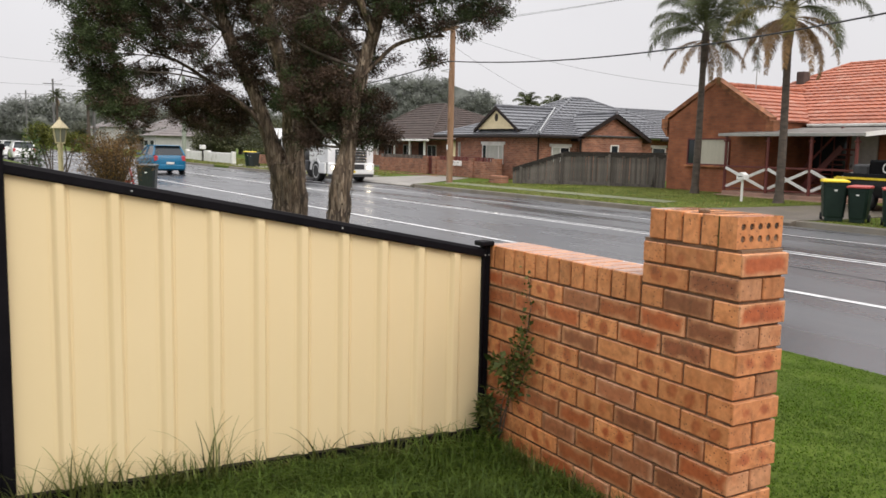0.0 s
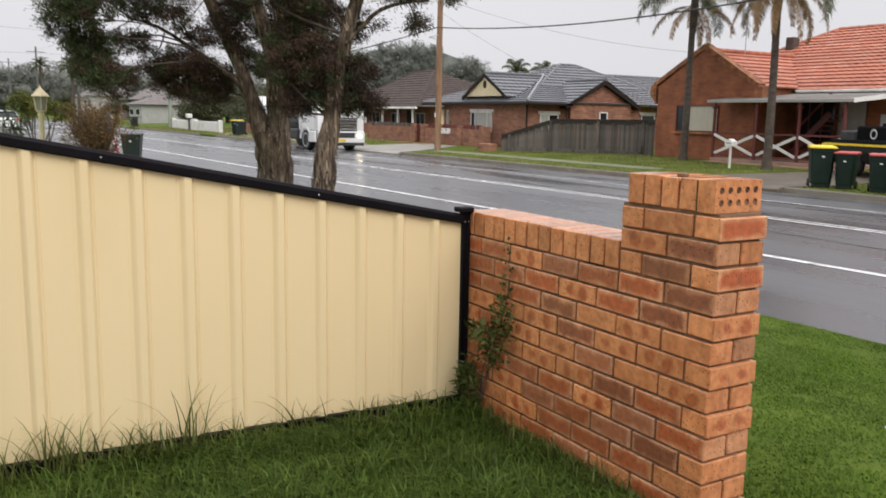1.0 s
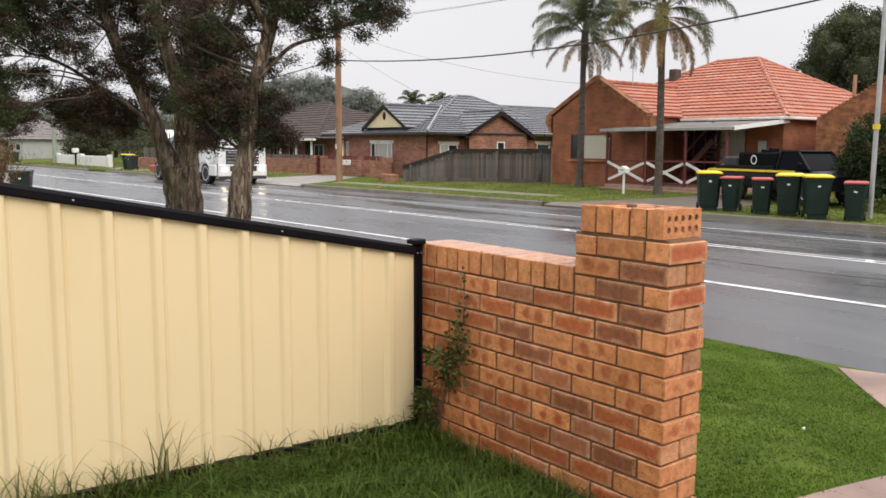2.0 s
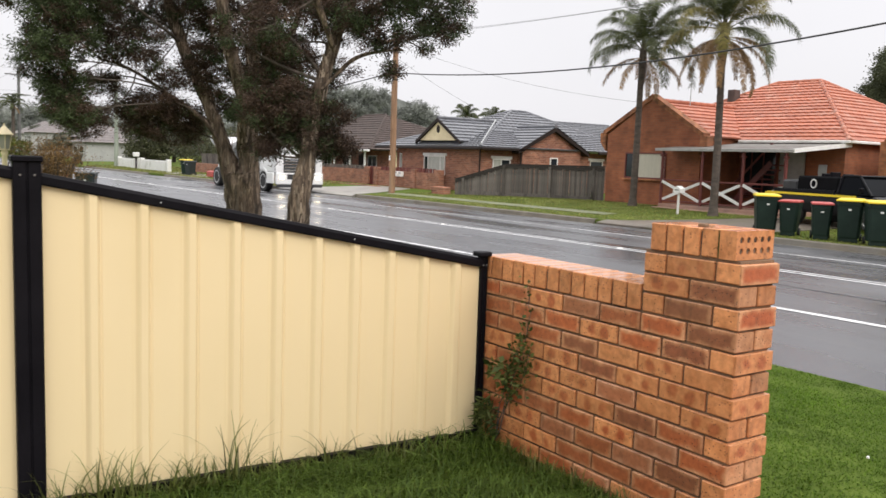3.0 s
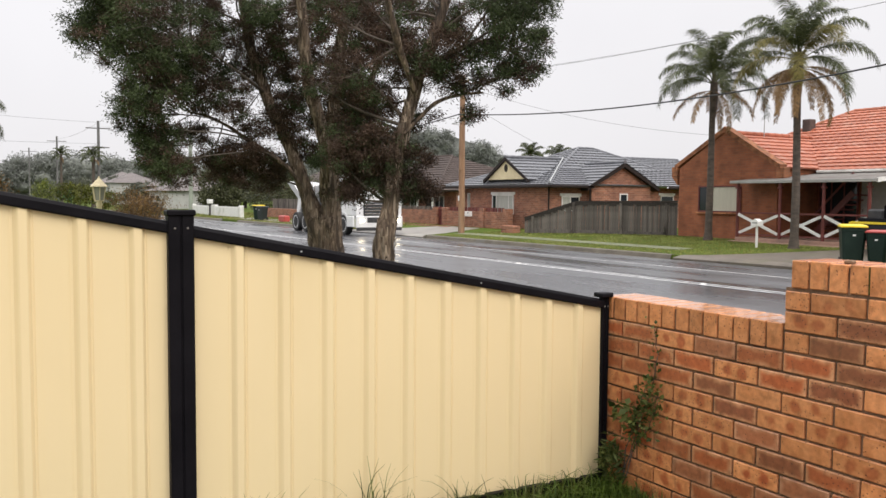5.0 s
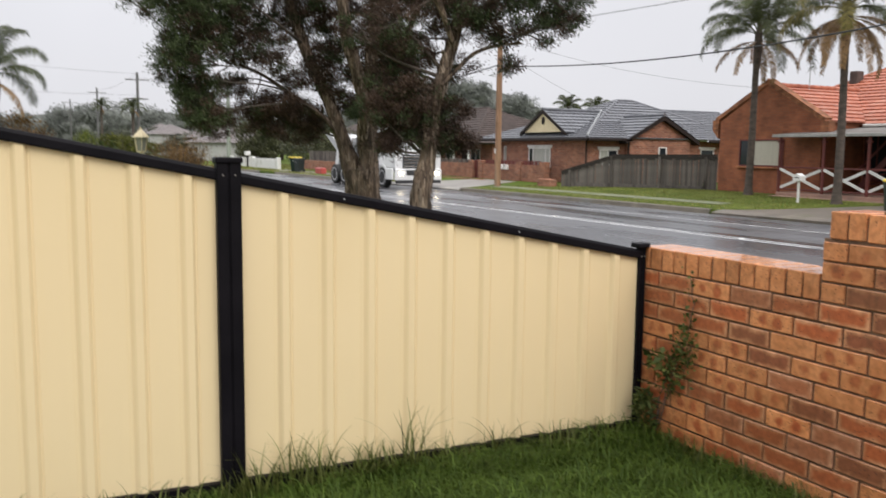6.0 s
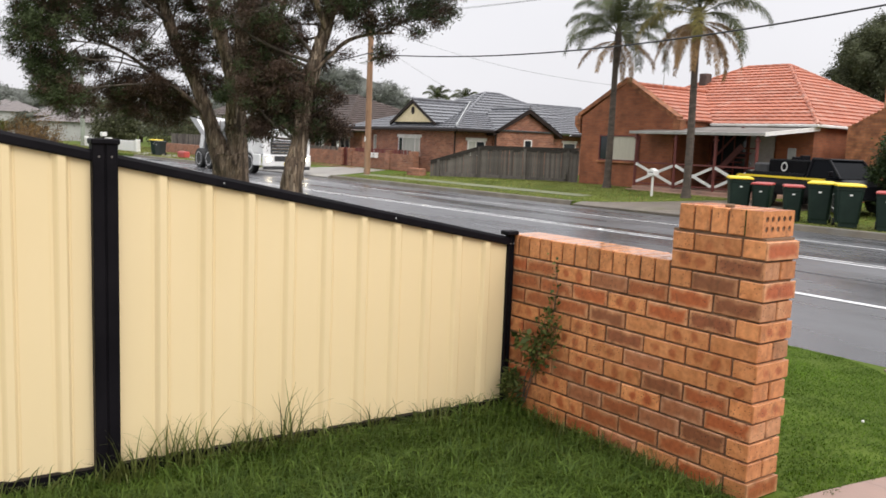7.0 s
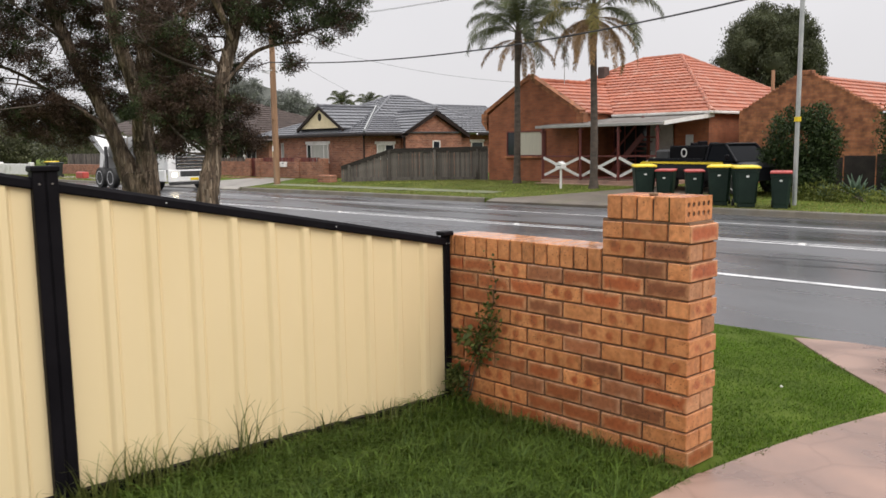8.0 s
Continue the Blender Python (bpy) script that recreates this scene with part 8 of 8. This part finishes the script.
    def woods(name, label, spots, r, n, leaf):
        """A wooded rise with haze put into its pale colour: a low bank with many round crowns along it."""
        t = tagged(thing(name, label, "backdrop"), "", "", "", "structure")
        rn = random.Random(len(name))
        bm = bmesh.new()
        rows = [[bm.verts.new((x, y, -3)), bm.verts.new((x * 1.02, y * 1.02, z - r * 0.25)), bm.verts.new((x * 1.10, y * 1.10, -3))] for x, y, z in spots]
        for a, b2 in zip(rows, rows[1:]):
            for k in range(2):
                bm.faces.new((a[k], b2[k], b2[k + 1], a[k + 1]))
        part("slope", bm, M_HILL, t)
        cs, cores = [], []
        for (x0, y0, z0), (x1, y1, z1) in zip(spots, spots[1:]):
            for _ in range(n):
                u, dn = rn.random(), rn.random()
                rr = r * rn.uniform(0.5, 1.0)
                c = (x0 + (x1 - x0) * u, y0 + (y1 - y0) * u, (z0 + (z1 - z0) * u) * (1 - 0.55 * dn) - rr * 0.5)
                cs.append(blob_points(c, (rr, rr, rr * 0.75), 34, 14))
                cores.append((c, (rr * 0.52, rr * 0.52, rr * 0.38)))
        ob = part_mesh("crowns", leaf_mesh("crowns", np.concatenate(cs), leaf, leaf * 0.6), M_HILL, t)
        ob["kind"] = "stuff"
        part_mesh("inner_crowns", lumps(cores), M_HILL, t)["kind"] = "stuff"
    woods("hill_left", "wooded ridge in the distance, its leaf colour paled for haze", [(-300 + 4 * k, -90 + 26 * k, 11 + 2 * math.sin(k * 1.7) + 0.4 * k) for k in range(9)], 6.0, 30, 0.6)
    woods("hill_middle", "wooded hill behind the houses, its leaf colour paled for haze", [(-122 + 2.6 * k, 46 + 4.6 * k, (7.0, 10.0, 12.0, 12.5, 11.8, 10.0, 7.0)[k]) for k in range(7)], 2.3, 26, 0.26)


make_far()

# ---- grass ----
def blades(n, region, height, width, lean, keep=None):
    """Blades of grass over a patch of ground: each a bent, tapering strip."""
    x = RNG.uniform(region[0], region[1], n)
    y = RNG.uniform(region[2], region[3], n)
    h = height * RNG.uniform(0.45, 1.25, n)
    if keep is not None:
        ok, scale = keep(x, y)
        x, y, h = x[ok], y[ok], (h * scale)[ok]
    n = len(x)
    z = np.array([ground_z(a, b) for a, b in zip(x, y)])
    ang = RNG.uniform(0, 2 * np.pi, n)
    d = np.stack([np.cos(ang), np.sin(ang), np.zeros(n)], 1)
    s = np.stack([-np.sin(ang), np.cos(ang), np.zeros(n)], 1)
    ln = (lean * RNG.uniform(0.1, 1.3, n) * h)[:, None]
    w = (width * RNG.uniform(0.7, 1.3, n))[:, None]
    b = np.stack([x, y, z - 0.01], 1)
    up = np.array([0, 0, 1.0])[None, :]
    m = b + up * (h * 0.6)[:, None] + d * ln * 0.35
    t = b + up * (h * (1 - 0.25 * lean))[:, None] + d * ln
    v = np.stack([b - s * w, b + s * w, m + s * w * 0.75, m - s * w * 0.75, t], 1).reshape(-1, 3)
    i = np.arange(n)[:, None] * 5
    f = np.concatenate([i + [0, 1, 2], i + [0, 2, 3], i + [3, 2, 4]], 0)
    return np_mesh("grass", v, f)


def make_grass():
    def yard(x, y):
        nz = np.array([noise.noise((a * 2.2, b * 2.2, 0.4)) + 0.8 * noise.noise((a * 6.5, b * 6.5, 3.1)) for a, b in zip(x, y)])
        tall = np.clip(1 - (x + 1.5) / 0.10, 0, 1) * 0.15 - 0.35 * np.clip(1 - (x + 1.5) / 0.05, 0, 1)
        return (x < 0.06) & (y < -0.005), (1 + 0.62 * nz) * (1 + tall)
    g = part_mesh("yard_grass", blades(96000, (-1.50, 0.07, -4.5, -0.01), 0.075, 0.0024, 1.2, yard), M_BLADE, None)
    tagged(g, "long wet green grass growing against the fence", "grass", "", "stuff")

    def long_ones(x, y):
        nz = np.array([noise.noise((a * 3.2, b * 3.2, 5.4)) for a, b in zip(x, y)])
        return (nz > 0.0) & (x < 0.03), 0.8 + 0.8 * np.clip(nz, 0, 1)
    g = part_mesh("long_grass", blades(9000, (-1.46, 0.05, -3.4, -0.03), 0.13, 0.0028, 1.5, long_ones), M_BLADE, None)
    tagged(g, "longer bent grass blades among the lawn", "grass", "", "stuff")

    rnd = random.Random(41)
    vs, fs = [], []
    spots = [(-1.475 + rnd.uniform(-0.02, 0.05), -0.25 - 2.9 * (i + rnd.uniform(0.1, 0.9)) / 42) for i in range(42)]
    foot = [(-1.36 + 1.38 * (i + rnd.uniform(0.1, 0.9)) / 26, -0.045 + rnd.uniform(-0.03, 0.015)) for i in range(26)]
    for cx, cy in spots + foot:
        tall = rnd.choice((0.06, 0.08, 0.11, 0.14)) if cx > -1.37 else rnd.choice((0.10, 0.13, 0.16, 0.19, 0.23, 0.28)) * (0.62 if cy > -0.85 else 1.0 if cy > -1.3 else 1.12 if cy > -2.1 else 0.65)
        for _ in range(rnd.randint(12, 30)):
            bx, by = cx + rnd.gauss(0, 0.018), cy + rnd.gauss(0, 0.035)
            h, a = tall * rnd.uniform(0.6, 1.2), rnd.uniform(0, 6.283)
            reach, w = h * rnd.uniform(0.15, 0.9), rnd.uniform(0.0030, 0.0068)
            dx, dy = math.cos(a), math.sin(a)
            k, n = len(vs), 6
            for i in range(n):
                u = i / (n - 1)
                px, py = max(bx + dx * reach * u ** 1.8, FX + 0.006), by + dy * reach * u ** 1.8
                pz = ground_z(bx, by) - 0.01 + h * (u - 0.38 * (reach / h) * u ** 3)
                ww = w * (1 - 0.9 * u)
                vs += [(px - dy * ww, py + dx * ww, pz), (px + dy * ww, py - dx * ww, pz)]
            fs += [(k + 2 * i, k + 2 * i + 1, k + 2 * i + 3, k + 2 * i + 2) for i in range(n - 1)]
    g = part_mesh("grass_tufts", np_mesh("grass_tufts", np.array(vs), fs), M_TUFT, None)
    tagged(g, "taller wispy grass blades along the foot of the fence", "grass", "", "stuff")

    def verge(x, y):
        v = y - SKEW * x
        ragged = np.array([0.035 * noise.noise((a * 8, b * 8, 1.3)) + 0.02 * noise.noise((a * 31, b * 31, 4.3)) for a, b in zip(x, y)])
        left_of_drive = x + ragged < np.where(y < 1.98, 0.132 + 0.070 * np.clip(y, 0, 1.98), 0.258 - (y - 1.98) * 0.839 + 0.055 * np.sin(np.pi * np.clip((y - 1.98) / 1.97, 0, 1)) - 0.30 * np.clip((y - 3.6) / 0.4, 0, 1) ** 2) - 0.09 * np.clip(1 - np.abs(y - 1.98) / 0.28, 0, 1)
        patch = np.array([noise.noise((a * 1.7, b * 1.7, 2.6)) + 0.6 * noise.noise((a * 5.1, b * 5.1, 7.0)) for a, b in zip(x, y)])
        return (v < 4.04) & (y > np.where(x > 0.065, -0.02, 0.25)) & left_of_drive, 1 + 0.45 * patch
    g = part_mesh("verge_grass", blades(155000, (-3.6, 0.34, -0.02, 4.1), 0.029, 0.0030, 1.1, verge), M_BLADE2, None)
    tagged(g, "short bright green wet lawn on the verge", "grass", "", "stuff")

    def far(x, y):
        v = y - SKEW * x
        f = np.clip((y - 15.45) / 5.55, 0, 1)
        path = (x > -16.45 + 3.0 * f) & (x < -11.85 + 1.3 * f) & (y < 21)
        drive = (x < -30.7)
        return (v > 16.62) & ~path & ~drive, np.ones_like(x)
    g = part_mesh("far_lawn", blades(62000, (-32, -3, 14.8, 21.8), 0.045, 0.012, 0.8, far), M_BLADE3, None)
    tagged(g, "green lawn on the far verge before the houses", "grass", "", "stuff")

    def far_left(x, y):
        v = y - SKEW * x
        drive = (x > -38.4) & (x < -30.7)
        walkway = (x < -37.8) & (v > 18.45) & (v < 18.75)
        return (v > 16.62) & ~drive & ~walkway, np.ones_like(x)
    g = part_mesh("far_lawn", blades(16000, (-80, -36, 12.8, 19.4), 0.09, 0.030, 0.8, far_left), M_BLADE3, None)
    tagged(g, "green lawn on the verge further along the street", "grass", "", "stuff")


make_grass()


def make_weed():
    """The climber in the corner of fence and wall, and the weeds at its foot."""
    rnd = random.Random(8)
    w = thing("wall_creeper", "straggling green creeper climbing the brick wall by the fence", "plant", pose(-1.40, -0.012, 0.0))
    runs = (((0.0, 0.03), (0.07, 0.24), (0.15, 0.42), (0.215, 0.60), (0.235, 0.74), (0.205, 0.87)),
            ((0.0, 0.03), (0.03, 0.22), (0.09, 0.40), (0.15, 0.52), (0.20, 0.62)),
            ((0.01, 0.03), (0.10, 0.26), (0.19, 0.36), (0.235, 0.47), (0.25, 0.56)))
    small, broad = [], []
    for run in runs:
        path = []
        for (x0, z0), (x1, z1) in zip(run, run[1:]):
            for k in range(4):
                path.append(Vector((x0 + (x1 - x0) * k / 4 + rnd.uniform(-0.006, 0.006), rnd.uniform(-0.008, 0.0), z0 + (z1 - z0) * k / 4)))
        path.append(Vector((run[-1][0], -0.004, run[-1][1])))
        n = len(path)
        part("stem", tube(bmesh.new(), path, [0.0034 - 0.002 * i / (n - 1) for i in range(n)], 5, False), M_TWIG, w)
        for p in path:
            if p.z < 0.28:
                continue
            dense = 14 if p.z < 0.50 else 7 if p.z < 0.70 else 3
            spread = 0.034 if p.z < 0.55 else 0.016
            small.append(np.array(p)[None, :] + RNG.normal(size=(dense, 3)) * np.array([spread, 0.010, 0.026]) + np.array([0, -0.016, 0]))
    for _ in range(22):
        broad.append((rnd.uniform(-0.03, 0.10), -0.03 + rnd.uniform(-0.02, 0.0), rnd.uniform(0.355, 0.455)))
    small = np.concatenate(small)
    small[:, 1] = np.minimum(small[:, 1], -0.004)
    part_mesh("leaves", leaf_mesh("leaves", small, 0.026, 0.019), M_CREEP, w, "small pale-edged green leaves")
    part_mesh("broad_leaves", leaf_mesh("broad_leaves", np.array(broad), 0.060, 0.036), M_CREEP, w, "broad dark green leaves")
    f = thing("corner_weeds", "dark green weeds in the corner of fence and wall", "plant", pose(-1.43, -0.09, 0.0))
    cs = blob_points((0.0, 0.03, 0.11), (0.045, 0.05, 0.15), 44, 7)
    part_mesh("leaves", leaf_mesh("leaves", cs, 0.055, 0.013), M_CREEP, f)


make_weed()
for k, (x, y) in enumerate(((-0.37, 1.73),)):
    s = part("litter", bmesh.new(), M_WHITE, None)
    bm = bmesh.new()
    bmesh.ops.create_icosphere(bm, subdivisions=1, radius=0.010, matrix=Matrix.Translation((x, y, ground_z(x, y) + 0.03)))
    bm.to_mesh(s.data)
    bm.free()
    tagged(s, "tiny white scrap of litter lying in the grass", "litter")


# ---- brick wall and pier ----
C = 0.086


def brick_mesh(name, lx, ly, lz, bevel=0.004):
    bm = boxed(-lx / 2, -ly / 2, -lz / 2, lx / 2, ly / 2, lz / 2, bevel)
    me = bpy.data.meshes.new(name)
    bm.to_mesh(me)
    bm.free()
    me.materials.append(M_BRICK["A"])
    return me


def holed_brick():
    """The on-edge brick at the pier's end, whose bed face shows ten core holes towards +x."""
    bm = bmesh.new()
    hx, hy, hz = 0.038, 0.115, 0.055
    cols, rows_, r = 5, 2, 0.0125
    xs = hx
    dy, dz = 2 * 0.105 / cols, 2 * 0.042 / rows_
    def V(x, y, z):
        return bm.verts.new((x, y, z))
    for i in range(cols):
        for j in range(rows_):
            cy, cz = -0.105 + dy * (i + 0.5), -0.042 + dz * (j + 0.5)
            sq = [(cy - dy / 2, cz - dz / 2), (cy, cz - dz / 2), (cy + dy / 2, cz - dz / 2), (cy + dy / 2, cz), (cy + dy / 2, cz + dz / 2), (cy, cz + dz / 2), (cy - dy / 2, cz + dz / 2), (cy - dy / 2, cz)]
            outer = [V(xs, a, b) for a, b in sq]
            ring = [V(xs, cy + r * math.cos(radians(225 + 45 * k)), cz + r * math.sin(radians(225 + 45 * k))) for k in range(8)]
            deep = [V(xs - 0.012 - 0.006 * ((i + j) % 3), v.co.y, v.co.z) for v in ring]
            for k in range(8):
                q = (k + 1) % 8
                bm.faces.new((outer[k], outer[q], ring[q], ring[k]))
                bm.faces.new((ring[k], ring[q], deep[q], deep[k]))
            bm.faces.new(deep)
    # margin round the holes, then the body
    for a in ((-hy, -hz, -0.105, hz), (0.105, -hz, hy, hz), (-0.105, -hz, 0.105, -0.042), (-0.105, 0.042, 0.105, hz)):
        bm.faces.new([V(xs, a[0], a[1]), V(xs, a[2], a[1]), V(xs, a[2], a[3]), V(xs, a[0], a[3])])
    b = [V(-hx, -hy, -hz), V(-hx, hy, -hz), V(-hx, hy, hz), V(-hx, -hy, hz)]
    f = [V(xs, -hy, -hz), V(xs, hy, -hz), V(xs, hy, hz), V(xs, -hy, hz)]
    bm.faces.new(b[::-1])
    for k in range(4):
        q = (k + 1) % 4
        bm.faces.new((b[k], b[q], f[q], f[k]))
    bmesh.ops.remove_doubles(bm, verts=bm.verts, dist=1e-5)
    me = bpy.data.meshes.new("holed_brick")
    bmesh.ops.recalc_face_normals(bm, faces=bm.faces)
    bm.to_mesh(me)
    bm.free()
    me.materials.append(M_BRICK["A"])
    return me


def make_wall():
    wall = thing("brick_wall", "low wall of buff and red fired bricks with brick-on-edge cap and end pier", "wall")
    rnd = random.Random(17)
    core = bmesh.new()
    box(core, -1.565, 0.011, -0.25, -0.475, 0.219, 0.962)
    box(core, -0.475 + 0.001, 0.011, -0.25, -0.011, 0.219, 1.125)
    box(core, -0.438, 0.011, 1.125, -0.032, 0.219, 1.226)
    part("mortar", core, M_MORTAR, wall, "dark weathered mortar")
    S = brick_mesh("stretcher", 0.2305, 0.110, 0.0765)
    H = brick_mesh("header", 0.1105, 0.230, 0.0765)
    E_ = brick_mesh("edge_brick", 0.0765, 0.230, 0.112)
    cut = {}

    def put(me, x, y, z, kind, turn=0.0):
        ob = new("brick", me)
        ob.parent = wall
        ob.matrix_basis = Matrix.Translation((x + rnd.uniform(-0.0015, 0.0015), y + rnd.uniform(-0.002, 0.0015), z + rnd.uniform(-0.001, 0.001))) @ pose(0, 0, 0, rnd.uniform(-0.4, 0.4), rnd.uniform(-0.35, 0.35), turn + rnd.uniform(-0.5, 0.5))
        ob.material_slots[0].link = "OBJECT"
        ob.material_slots[0].material = M_BRICK[kind]
        return ob
    TOP = 1.238
    # faces read from the corner of the pier leftwards, course by course from the one under the pier's cap
    kinds = {2: "ACA", 3: "DC", 4: "ADA", 5: "DBBPCB", 6: "ADBCBBB", 7: "ACADBBB", 8: "ACCDCCC", 9: "CAPCCBC", 10: "ABDCCCB", 11: "BPCBBBC", 12: "ADPBPCB", 13: "ABBBCCB", 14: "ABAPBCA"}
    ends = {2: "B", 4: "B", 6: "C", 8: "C", 10: "C", 12: "A", 14: "B"}
    for r in range(2, 15):
        z = TOP - 0.12 - C * (r - 1.5)
        row = list(kinds[r]) + ["B", "C", "A", "P"]
        x = 0.0
        stop = -0.47 if r < 5 else -1.545
        i = 0
        if r % 2 == 0:
            put(H, -0.055, 0.115, z, "A")
            if ends.get(r, "A") != "A":      # the end face of the corner brick carries its own mark
                e = put(brick_mesh("end_face", 0.230, 0.010, 0.0755, 0.002), 0.0025, 0.115, z, ends[r], 90)
            x, i = -0.12, 1
        while x > stop + 0.02:
            x1 = max(x - 0.23, stop)
            w = x - x1
            kind = row[min(i, len(row) - 1)]
            if w > 0.225:
                put(S, x - 0.115, 0.055, z, kind)
                put(S, x - 0.115, 0.175, z, rnd.choice("ABC"))
            else:
                key = round(w, 3)
                if key not in cut:
                    cut[key] = brick_mesh("cut_brick", w + 0.0005, 0.110, 0.0765)
                if r < 5 and r % 2 == 0:
                    put(H, x - 0.055, 0.115, z, "A")
                else:
                    put(cut[key], x - w / 2, 0.055, z, kind)
                    put(cut[key], x - w / 2, 0.175, z, "A")
            x = x1 - 0.01
            i += 1
    for k in range(4):
        put(E_, -0.445 + 0.038 + 0.0855 * k, 0.115, TOP - 0.055, "A")
    hb = put(holed_brick(), -0.445 + 0.038 + 0.0855 * 4, 0.115, TOP - 0.055, "A")
    zc = TOP - 0.12 - 3 * C + 0.06
    k = 0
    while True:
        x = -0.475 - 0.043 - 0.086 * k
        if x < -1.56:
            break
        put(E_, x, 0.115, zc, "A")
        k += 1
    part("moss", boxed(-0.1115, 0.002, TOP - 0.108, -0.1040, 0.03, TOP - 0.003, 0.001), M_MOSS, wall, "dark green moss in a joint of the cap")
    s = part("mortar_crumb", boxed(-0.235, 0.03, TOP - 0.001, -0.20, 0.06, TOP + 0.014, 0.004), M_MORTAR, wall, "dark crumb of mortar on the cap")


make_wall()


# ---- what moves ----
def motions():
    def car_x(t):
        return -43.4 - 13.6 * t
    rows, spin = [], []
    for k in range(241):
        t = k / 30
        x = car_x(t)
        rows.append((t, pose(x, 8.65 + SKEW * x, road_z(8.65), 0, 0, 180 + ROAD_TURN)))
    walk(CAR, rows[::6])
    for w in CAR_WHEELS:
        px, py, pz = w.location
        walk(w, [(k / 30, pose(px, py, pz, 0, math.degrees(13.6 * (k / 30) / 0.30) % 360, 0)) for k in range(241)])
    V = 15.12
    steps = ((0.0, -34.4), (1.7, -33.95), (3.0, -33.7), (3.5, -33.55), (4.5, -33.05), (5.5, -32.6), (6.5, -32.5), (8.0, -32.5))
    walk(TRUCK, [(t, pose(x, V + SKEW * x, road_z(V), 0, 0, ROAD_TURN)) for t, x in steps])
    for w, r in TRUCK_WHEELS:
        px, py, pz = w.location
        walk(w, [(t, pose(px, py, pz, 0, math.degrees((x - steps[0][1]) / r), 0)) for t, x in steps])


motions()
